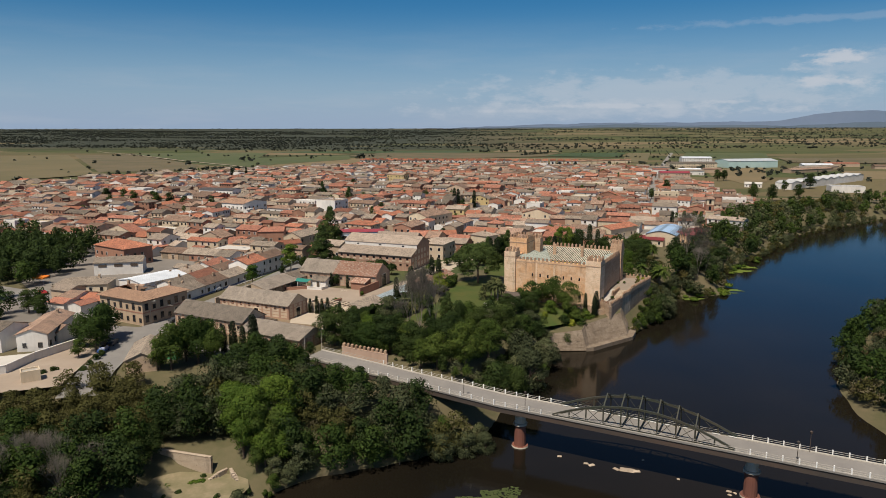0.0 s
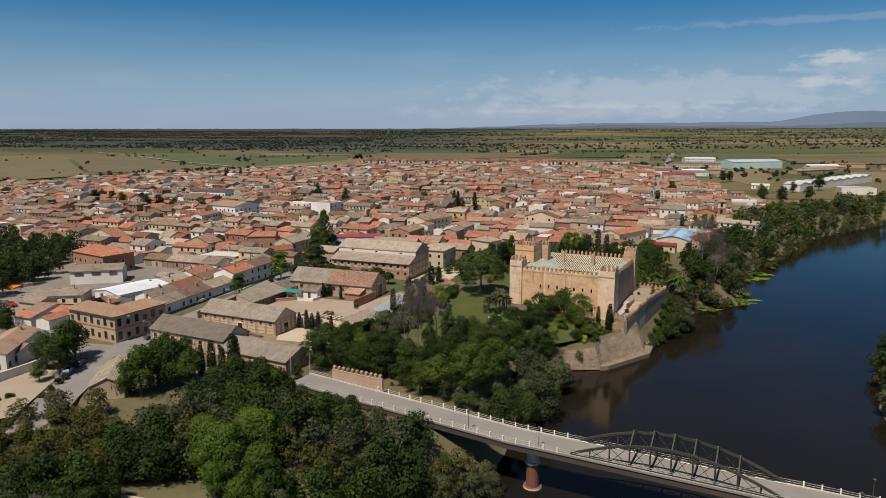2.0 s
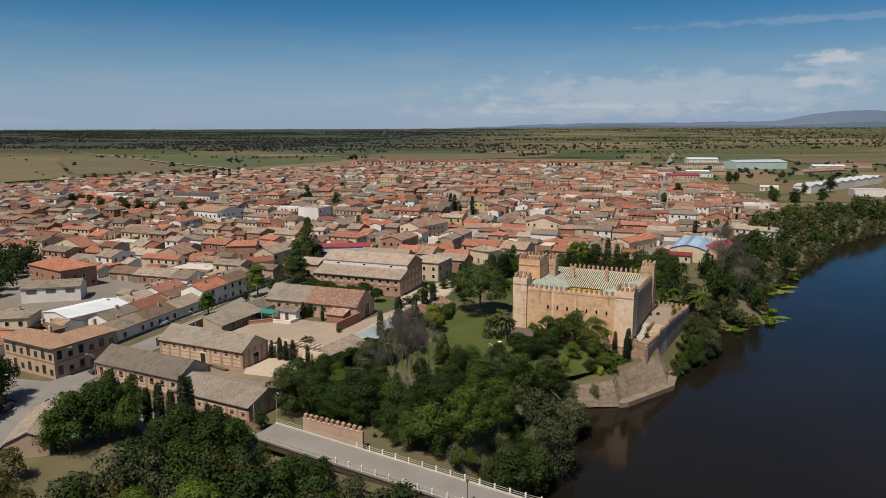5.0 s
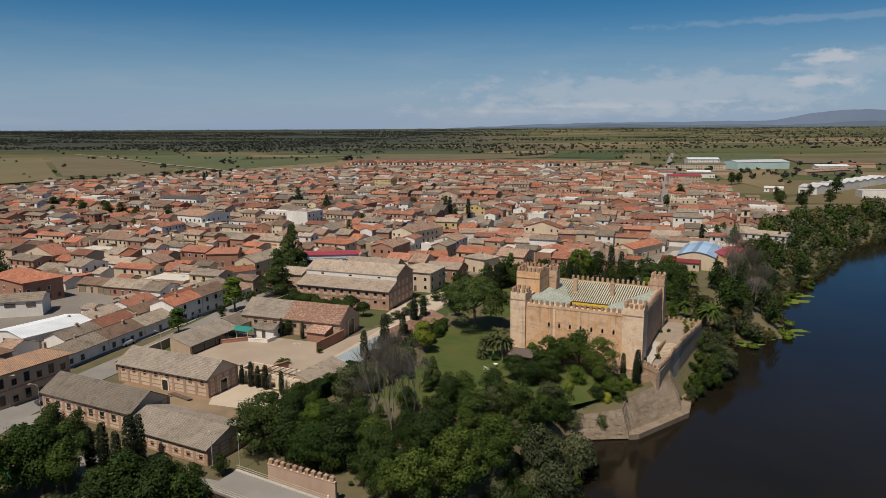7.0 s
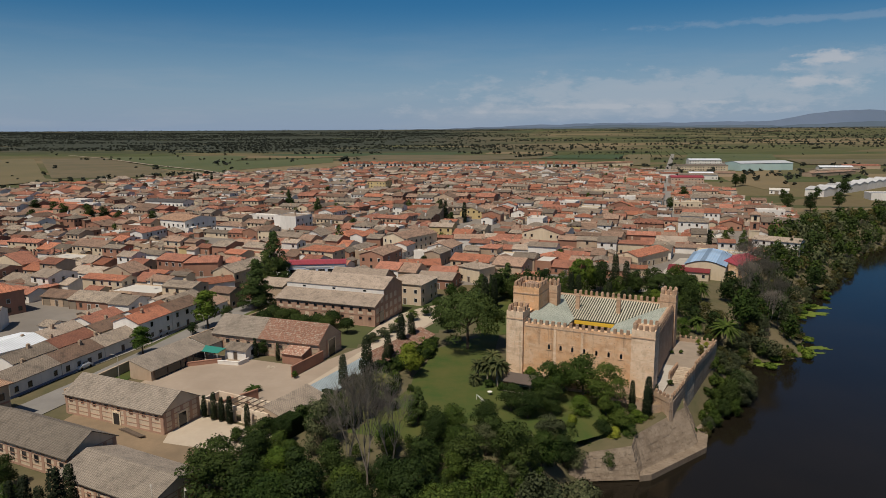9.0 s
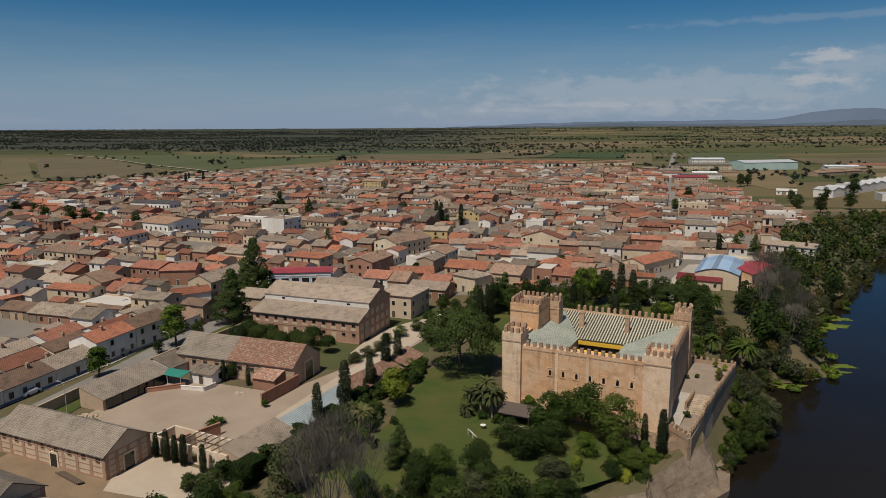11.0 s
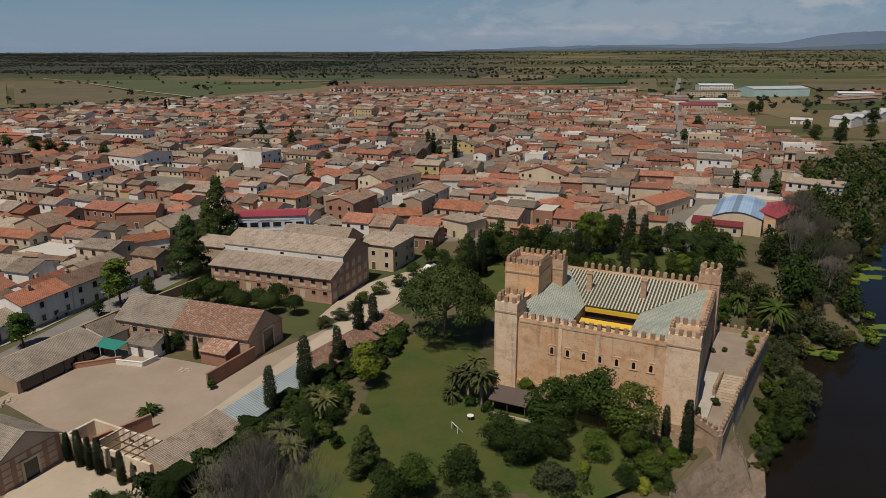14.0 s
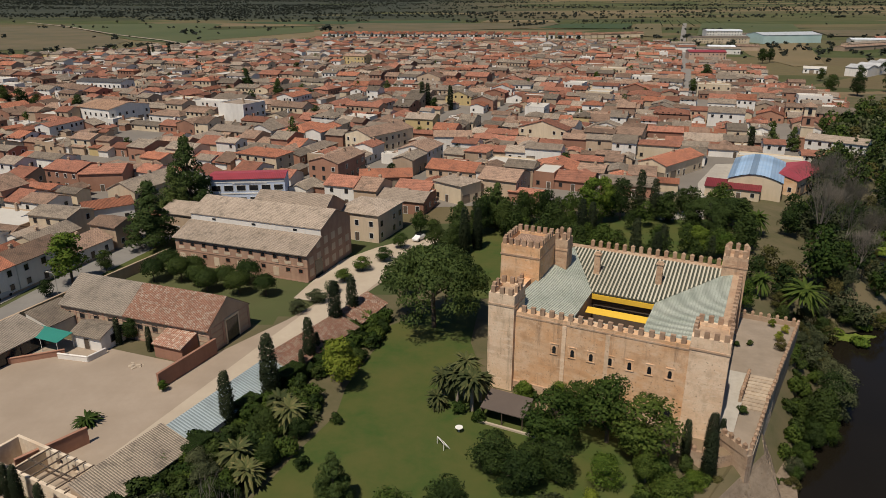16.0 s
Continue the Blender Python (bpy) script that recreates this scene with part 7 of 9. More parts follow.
# garden plants
def palm_tree(x, y, h, r, rng, z=0.0, bushy=False):
    e = thing("palm", "fan palm with drooping yellow-green fronds" if not bushy else "low bushy date palm with arching fronds", "palm", pose(x, y, z, 0, 0, rng.uniform(0, 360)))
    acc = Acc()
    acc.tube((0, 0, -0.3), (0.1, 0.05, h * 0.5), 0.3, 0.24, 8)
    acc.tube((0.1, 0.05, h * 0.5), (0.05, 0.1, h), 0.24, 0.2, 8)
    part("trunk", acc, MAT["bark_pale"], e)
    acc = Acc()
    for k in range(80):
        a, up = rng.uniform(0, 2 * math.pi), rng.uniform(-0.75, 0.95)
        d = Vector((math.cos(a) * math.cos(up), math.sin(a) * math.cos(up), math.sin(up)))
        s = Vector((-math.sin(a), math.cos(a), 0))
        L = r * rng.uniform(0.8, 1.1)
        p = Vector((0.05, 0.1, h))
        prev, wp = p, 0.04
        for i in range(1, 5):
            t = i / 4
            q = p + d * L * t - Vector((0, 0, L * 0.42 * t * t))
            w = r * (0.115 if not bushy else 0.085) * math.sin(math.pi * (0.25 + 0.72 * t)) + 0.02
            for sg in (-1, 1):
                acc.face([prev, q, q + s * w * sg - Vector((0, 0, w * 0.5)), prev + s * wp * sg - Vector((0, 0, wp * 0.5))])
            prev, wp = q, w
    part("crown", acc, MAT["leaf_palm"] if not bushy else MAT["leaf_mid"], e)
    return e


GR = random.Random(8)
for x, y, h, r in ((-11.4, -6.8, 5.6, 2.7), (-13.6, -4.6, 5.0, 2.6), (-15.6, -4.0, 4.2, 2.4), (-12.4, -3.4, 6.4, 2.6), (-16.4, -6.0, 2.0, 2.0), (-10.2, -4.4, 4.0, 2.2), (-36.4, -12.2, 3.6, 2.9), (-38.4, -9.4, 3.2, 2.6), (-40.6, -21.0, 3.2, 2.9), (-38.6, -24.0, 2.6, 2.5), (-33.8, -9.8, 0.8, 1.6)):
    palm_tree(x, y, h, r, GR)
for x, y, h, r in ((-32.0, 12.4, 1.4, 2.5), (-30.0, 18.6, 2.2, 2.6), (-65.0, -12.0, 0.9, 2.2), (38.5, 40.0, 4.5, 3.4), (46.0, 36.0, 3.5, 3.0), (52.0, 31.0, 3.4, 4.4), (58.5, 71.8, 5.0, 3.6)):
    palm_tree(x, y, h, r, GR, bushy=True)
for x, y, s in ((-35.2, 16.0, 1.1), (-33.0, 20.6, 1.0), (-37.3, 4.6, 0.95), (-36.6, 7.0, 0.55), (-40.8, -5.6, 1.2), (-45.0, -12.0, 0.95), (-42.6, -3.2, 0.5), (-38.0, 2.0, 0.5), (-70.6, -25.4, 0.5), (-68.2, -26.6, 0.62), (-66.4, -27.3, 0.55), (-64.4, -28.4, 0.62), (-60.2, -30.6, 0.55), (-75.5, -27.0, 0.5), (-69.5, -14 + 34, 0.6), (-71.8, 11.2, 0.55), (-65.4, 9.0, 0.5), (-80.5, -66.0, 0.95), (-77.6, -67.2, 0.85), (-74.6, -68.0, 1.2), (-76.0, -62.5, 0.95), (-83.4, -65.0, 0.8), (27.0, 44.0, 1.1), (24.0, 50.0, 1.2), (30.5, 52.0, 1.0), (20.0, -14.6, 0.85), (16.5, -15.2, 0.6)):
    plant("cypress", x, y, s, GR, group="cypresses")
plant("bush_bright", -31.4, -0.8, 1.25, GR, group="garden shrubs")
for x, y, s in ((-37.4, -2.6, 1.5), (-43.4, -9.4, 1.5), (-47.4, -17.0, 1.5), (-34.0, -12.0, 0.9), (-30.4, -10.5, 0.8), (-35.5, 10.0, 1.1), (-41.0, -15.0, 1.4), (-44.5, -19.5, 1.6), (-38.0, -17.0, 1.3), (-50.0, -27.5, 1.9), (-47.0, -31.0, 1.7), (-33.0, -20.5, 0.9), (-55.5, -33.0, 1.8), (-60.5, -36.0, 1.3)):
    plant("shrub1", x, y, s, GR, group="garden shrubs", tall=1.1)
for x, y, s in ((-4.5, -4.6, 1.4), (-2.5, -4.8, 1.2), (1.5, -5.2, 1.3), (-13.5, -7.4, 0.9), (-10.5, -9.6, 0.9), (17.0, -7.0, 1.1), (19.0, -7.6, 1.0), (21.5, -6.2, 0.8), (23.0, -5.6, 0.7), (32.0, 16.0, 0.8), (31.0, 19.0, 0.7), (33.0, 24.0, 0.6), (30.0, 29.5, 0.6), (-29.0, 16.0, 0.8), (-27.6, 22.0, 0.8), (-15.0, 36.0, 0.9), (-10.0, 46.0, 0.8)):
    plant("shrub0", x, y, s, GR, group="garden shrubs", z=-0.3 if 12 < x < 25 and y < 0 else (2.3 if x > 26 else None))
for x, y, z, s in ((23.5, -5.2, 1.0, 0.85), (26.4, -7.8, 1.0, 0.7), (31.6, 9.6, 2.4, 0.5), (33.9, 10.0, 2.4, 0.5), (22.0, -6.6, -0.4, 0.8), (20.6, -7.4, -0.4, 0.9)):
    plant("shrub1", x, y, s, GR, z=z, group="clipped balls")
for x, y, s in ((40.2, 16.8, 0.24), (41.4, 14.4, 0.25), (39.2, 11.6, 0.27)):
    plant("bush_bright", x, y, s, GR, z=2.4, group="clipped balls")
plant("olive0", 38.2, 8.6, 0.3, GR, z=2.4, group="garden shrubs")
# clipped block hedges along the range
def hedge(x, y, w, d, h, ang, seed):
    rng = np.random.default_rng(seed)
    n = int(260 * (w * d + 2 * (w + d) * h))
    half = np.array([w / 2, d / 2, h / 2])
    c = rng.uniform(-1, 1, (n, 3))
    face = rng.choice(3, n, p=np.array([d * h, w * h, w * d * 0.5]) / (d * h + w * h + w * d * 0.5))
    sign = np.where(rng.random(n) < 0.5, -1.0, 1.0)
    sign[face == 2] = 1.0
    c[np.arange(n), face] = sign * rng.uniform(0.86, 1.06, n)
    nrm = np.zeros((n, 3))
    nrm[np.arange(n), face] = sign
    c = c * half + np.array([0, 0, h / 2])
    v = nrm + rng.normal(size=(n, 3)) * 0.5
    v /= np.linalg.norm(v, axis=1)[:, None]
    t = np.cross(v, rng.normal(size=(n, 3)))
    t /= np.linalg.norm(t, axis=1)[:, None]
    s = np.cross(v, t)
    a = rng.uniform(0.07, 0.13, n)[:, None]
    sm = nrm * 0.7 + v * 0.5
    me = quad_mesh("foliage", np.stack([c - t * a, c - s * a * 0.7, c + t * a, c + s * a * 0.7], 1), np.repeat(sm[:, None, :], 4, 1), [MAT["leaf_dark"]])
    e = thing("hedge", "dark clipped block hedge beside the garden range", "hedge", pose(x, y, 0, 0, 0, ang), "clipped hedges")
    part("foliage", me, None, e)
    acc = Acc()
    stack(acc, local, [(w * 0.4, d * 0.4, -0.2), (w * 0.42, d * 0.42, h * 0.9), (w * 0.3, d * 0.3, h * 0.93)])
    part("branches", acc, MAT["bark"], e)


for k, (x, y, w, d, h) in enumerate(((-47.0, -19.0, 4.2, 2.6, 2.8), (-43.2, -9.0, 3.6, 2.4, 2.6), (-39.0, -1.4, 4.4, 2.6, 3.2), (-51.8, -32.6, 5.0, 3.4, 3.4), (-33.4, 14.4, 3.0, 2.2, 2.6))):
    hedge(x, y, w, d, h, 64, 40 + k)
for x, y, s in ((-4.0, -5.4, 0.42), (0.8, -6.8, 0.5), (4.6, -7.6, 0.45)):
    plant("broad4", x, y, s, GR, group="garden trees")
# trees before the castle front
for key, x, y, s, t in (("broad3", -0.8, -15.0, 1.05, 0.85), ("broad1", 6.6, -13.6, 1.12, 0.9), ("broad3", 10.8, -16.6, 1.15, 0.8), ("broad3", 3.0, -9.8, 0.75, 0.95), ("broad4", 4.6, -22.0, 0.62, 0.9), ("broad1", 12.8, -22.8, 0.7, 0.7), ("broad2", -6.0, -24.0, 0.8, 0.72), ("broad0", -9.0, -20.5, 0.8, 0.75), ("willow0", -2.0, -28.0, 0.9, 0.75), ("broad0", -14.5, -29.0, 0.8, 0.72), ("broad1", -20.5, -31.5, 0.8, 0.75), ("willow1", 7.5, -27.5, 0.6, 0.7), ("broad4", 16.5, -19.5, 0.42, 0.9), ("broad2", 2.0, -26.0, 0.65, 0.75), ("pine", -27.5, -27.5, 0.62, 0.95), ("olive0", 20.0, -18.0, 0.5, 0.9), ("broad0", -4.0, -19.5, 0.6, 0.7), ("broad2", 8.5, -24.5, 0.6, 0.7)):
    plant(key, x, y, s, GR, tall=t, group="garden trees")
for key, x, y, s in (("cypress", 19.1, -17.1, 0.85), ("cypress", 22.5, -11.5, 0.5), ("shrub0", 21.0, -14.5, 1.2), ("shrub0", 23.5, -15.5, 1.1), ("dry", 22.5, -16.5, 0.35), ("shrub0", 12.5, -19.5, 1.3), ("broad1", 10.0, -21.0, 0.5), ("broad3", 14.0, -24.5, 0.5), ("willow0", 3.0, -30.0, 0.7), ("broad0", 9.0, -29.0, 0.5), ("shrub0", 17.5, -22.0, 1.3), ("reed", 20.0, -20.0, 0.9), ("broad2", -1.0, -22.0, 0.7), ("broad0", 0.5, -30.5, 0.7)):
    plant(key, x, y, s, GR, group="garden trees")
# fresh yellow-green young trees before the castle
BR = random.Random(31)
for x, y, s, t in ((2.6, -24.6, 0.62, 1.15), (11.0, -25.0, 0.6, 1.0), (21.6, -17.2, 0.5, 0.9), (13.2, -5.8, 0.5, 1.0), (6.2, -4.4, 0.48, 0.9), (24.2, -12.6, 0.36, 1.0)):
    plant("bush_bright", x, y, s, BR, tall=t, group="garden shrubs")
# the dense border between range and lawn
for k in range(300):
    t = GR.random()
    x, y = -47 + 21 * t + GR.uniform(-5.5, 4.5), -30 + 54 * t + GR.uniform(-6, 4)
    if (x + 31.4) ** 2 + (y + 0.8) ** 2 > 18 and inside(x, y, [(-38, -29), (-34.4, -17), (-31.2, -9), (-31.2, -5), (-33.5, -2), (-30, 4), (-28, 12), (-26, 20), (-29, 25), (-33, 17), (-39, 5), (-43, -3), (-50, -20), (-50, -34)]):
        plant(GR.choice(["shrub1", "shrub1", "shrub0"]), x, y, GR.uniform(0.7, 1.5), GR, group="garden shrubs")
for key, x, y, s, t in (("willow0", -43.5, -25.0, 0.55, 0.9), ("broad0", -39.5, -13.5, 0.5, 0.8), ("willow1", -45.5, -22.0, 0.5, 0.9), ("broad2", -34.8, -14.5, 0.42, 0.8), ("broad0", -37.5, -20.5, 0.5, 0.8), ("broad2", -41.0, -29.5, 0.6, 0.9)):
    plant(key, x, y, s, GR, tall=t, group="garden trees")
# behind the castle: a dense grove round a strip of lawn
for key, x, y, s, t in (("poplar", 19.0, 78.0, 1.3, 1.15), ("poplar", 22.5, 80.0, 1.2, 1.2), ("broad0", 28.0, 84.0, 0.9, 1.3), ("cypress", 33.0, 85.0, 1.3, 1.1), ("cypress", 36.5, 84.0, 1.2, 1.0), ("broad0", 8.0, 80.0, 0.8, 1.2), ("broad2", 2.0, 78.0, 0.8, 1.2), ("pine", -5.0, 76.0, 0.9, 1.0), ("broad0", -9.0, 70.0, 0.85, 1.2), ("broad2", -3.0, 70.0, 0.8, 1.1), ("broad0", 10.0, 70.0, 0.7, 1.1), ("cypress", 15.0, 66.0, 1.15, 1.0), ("cypress", 17.5, 67.0, 1.05, 1.0), ("broad4", 40.0, 58.0, 0.8, 0.9), ("broad4", 45.0, 55.0, 0.75, 0.9), ("broad4", 37.0, 33.0, 0.7, 1.2), ("broad4", 39.5, 28.0, 0.6, 1.1), ("umbrella_pine", 48.0, 76.0, 0.72, 1.0), ("umbrella_pine", 55.0, 80.0, 0.62, 1.0), ("broad0", 40.0, 84.0, 0.75, 1.1), ("broad2", 45.0, 88.0, 0.7, 1.1), ("broad0", 60.0, 86.0, 0.6, 1.0), ("pine", -14.0, 64.0, 0.8, 1.0), ("broad3", -22.0, 40.0, 0.6, 0.9), ("broad0", -24.0, 34.0, 0.55, 0.9), ("broad2", -16.0, 52.0, 0.75, 1.1), ("broad0", -20.0, 60.0, 0.7, 1.1), ("cypress", -13.0, 57.0, 1.2, 1.0), ("cypress", -10.0, 60.0, 1.1, 1.0)):
    plant(key, x, y, s, GR, tall=t, group="garden trees")
BACK = [p for p in scattered([(-16, 66), (-6, 62), (8, 60), (14, 52), (22, 48), (34, 46), (46, 46), (54, 58), (60, 76), (58, 90), (30, 92), (8, 90), (-8, 86), (-20, 76)], 5.6, ["broad0", "broad2", "broad1", "broad0", "cypress", "broad3"], GR, (0.5, 0.85)) if (p[1] - 29) ** 2 / 120 + (p[2] - 68) ** 2 / 36 > 1]
thicket("garden_grove", "dense dark garden trees behind the castle", BACK, GR, 4, 1.55)
BANK = scattered([(33, -12), (40, -2), (50, 12), (54, 24), (47, 28), (41, 10), (35, -4)], 2.0, ["shrub0", "shrub1", "shrub1", "shrub0"], GR, (0.6, 1.3))
BANK += scattered([(20, -21), (25, -17), (29, -10.5), (34, -9), (33, -12.5), (27, -19)], 2.1, ["shrub0", "reed", "shrub1"], BR, (0.35, 0.75))
BANK += scattered([(2, -29), (14, -26), (26, -15), (22, -12), (14, -17), (4, -22)], 2.8, ["shrub0", "shrub1", "shrub0"], GR, (0.7, 1.4))
thicket("bank_scrub", "low dense green scrub on the bank below the terrace", BANK, GR, 1, 1.0)
# shrubs and trees on the bank below the terrace
for key, x, y, s in (("broad0", 43.5, 3.0, 0.85), ("broad2", 47.0, 7.0, 0.9), ("broad0", 41.0, -1.0, 0.5), ("willow0", 35.0, -8.0, 0.42), ("broad1", 37.5, -5.0, 0.4), ("olive0", 33.5, -11.0, 0.35), ("olive1", 41.0, 12.0, 0.35), ("olive0", 43.5, 17.0, 0.4), ("willow1", 47.0, 20.0, 0.5), ("olive0", 49.0, 25.0, 0.55), ("willow0", 53.0, 27.0, 0.6), ("broad0", 45.0, 24.0, 0.45), ("olive1", 55.0, 35.0, 0.7), ("willow1", 60.0, 40.0, 0.75), ("olive0", 64.0, 44.0, 0.75), ("willow0", 69.0, 48.0, 0.7), ("broad0", 58.0, 34.0, 0.6), ("dry", 52.0, 38.0, 0.5), ("dry", 66.0, 52.0, 0.6), ("olive1", 72.0, 54.0, 0.7), ("willow1", 76.0, 60.0, 0.8), ("broad0", 66.0, 40.0, 0.5), ("olive0", 48.0, 32.0, 0.5)):
    plant(key, x, y, s, GR, group="riverside trees")
for key, x, y, s in (("broad2", -54.0, -42.0, 0.7), ("broad1", -50.0, -44.0, 0.6), ("broad1", -47.5, -47.0, 0.6), ("broad0", -98.0, -52.0, 0.65), ("broad2", -92.0, -54.0, 0.6), ("broad0", -95.5, -57.5, 0.7), ("broad1", -87.0, -60.5, 0.5), ("shrub0", -73.0, -66.5, 1.2), ("shrub0", -69.0, -67.5, 1.2), ("shrub1", -65.0, -66.5, 1.2)):
    plant(key, x, y, s, GR, group="garden trees")
# street, hall and court trees
for key, x, y, s, t in (("poplar", -101.5, 12.6, 1.15, 0.75), ("poplar", -93.5, 36.0, 1.6, 0.82), ("broad2", -90.5, 44.0, 0.55, 0.9), ("broad0", -95.5, 30.0, 0.42, 0.9), ("pine", -88.5, 88.0, 1.5, 1.05), ("pine", -86.0, 58.5, 1.45, 0.85), ("pine", -88.0, 77.0, 1.2, 0.95), ("broad2", -70.0, 13.0, 0.5, 0.9), ("broad3", -35.0, 46.0, 0.55, 0.6), ("broad1", -37.8, 39.5, 0.55, 0.55), ("willow0", -41.5, 29.0, 0.6, 0.55), ("willow1", -44.0, 24.5, 0.5, 0.65), ("broad3", -31.0, 52.0, 0.55, 0.6), ("willow0", -39.6, 34.0, 0.5, 0.65), ("broad3", -28.0, 60.0, 0.5, 0.8), ("broad1", -24.0, 70.0, 0.7, 0.9), ("broad1", -88.5, -37.5, 0.35, 0.8), ("poplar", -58.0, 4.8 - 8, 0.3, 0.7)):
    plant(key, x, y, s, GR, tall=t, group="street trees")
for x, y in ((-76.2, 43.0), (-72.0, 38.8), (-67.4, 36.4), (-64.6, 33.6), (-61.6, 36.0), (-57.9, 32.4), (-57.3, 38.0), (-52.3, 32.0), (-70.0, 41.2), (-77.5, 38.5)):
    plant("ball", x, y, GR.uniform(1.05, 1.25), GR, group="clipped trees")


def bare(x, y, s, z=None):
    e = thing("bare_tree", "leafless grey tree with fine dead twigs", "tree", pose(x, y, float(land_height(x, y)) if z is None else z, 0, 0, x * 37 % 360) @ Matrix.Diagonal((s * 0.95, s * 0.95, s * 1.5, 1)))
    part("trunk", BARE[0], None, e)
    part("crown", BARE[1], None, e)
    return e


for x, y, s in ((-33.5, -53.5, 1.5), (-37.0, -50.5, 1.25), (-30.0, -50.5, 1.2), (-39.5, -44.5, 0.7), (73.0, 70.0, 1.7), (77.0, 66.0, 1.5), (68.5, 62.0, 1.3), (77.0, 56.0, 1.2), (72.0, 50.0, 0.9), (-93.0, -130.0, 0.85), (-89.0, -128.0, 0.8), (-97.0, -132.0, 0.8), (-86.0, -132.0, 0.7), (-83.0, -128.0, 0.65), (-100.0, -127.0, 0.7)):
    bare(x, y, s)

# ---- streets and houses west of the compound ----
ribbon("road", [(-104.5, -96), (-109, -80), (-112, -62), (-112.5, -46), (-110, -30), (-103.5, -6), (-98, 20), (-92.5, 50), (-86, 80), (-78, 104)], 8.5, 0.07, MAT["asphalt"], "worn grey street through the town", "road")
ribbon("road", [(-112, -50), (-128, -47), (-150, -28), (-175, -8), (-205, 5), (-260, 20)], 11.0, 0.065, MAT["asphalt"], "wide worn road past the park", "road")
ribbon("road", [(-108, -44), (-96, -55), (-84, -64), (-70, -69), (-57, -73)], 7.0, 0.08, MAT["bridge_road"], "asphalt road leading to the bridge", "road")
ribbon("pavement", [(-116.8, -14), (-104.5, 22), (-98.6, 52)], 2.2, 0.10, MAT["concrete"], "pale pavement along the row of houses", "pavement")
ribbon("verge", [(-99.5, -10), (-95.0, 12), (-88.5, 42), (-83, 62)], 4.0, 0.085, MAT["lawn"], "strip of rough grass beside the street", "verge")
sheet("yard", [(-99, -34), (-80, -44), (-62, -53), (-58, -34), (-72, -28), (-97, -18)], 0.05, MAT["earth"], "bare earth yard between the barns", "yard")
sheet("yard", [(-140, -84), (-124, -95), (-112, -90), (-117, -64), (-126, -62)], 0.05, MAT["sand"], "sandy forecourt of the white house", "yard")
sheet("car_park", [(-160, -52), (-128, -58), (-122, -54), (-128, -42), (-152, -20), (-172, -2), (-186, -14)], 0.055, MAT["town_ground"], "grey parking ground", "car park")


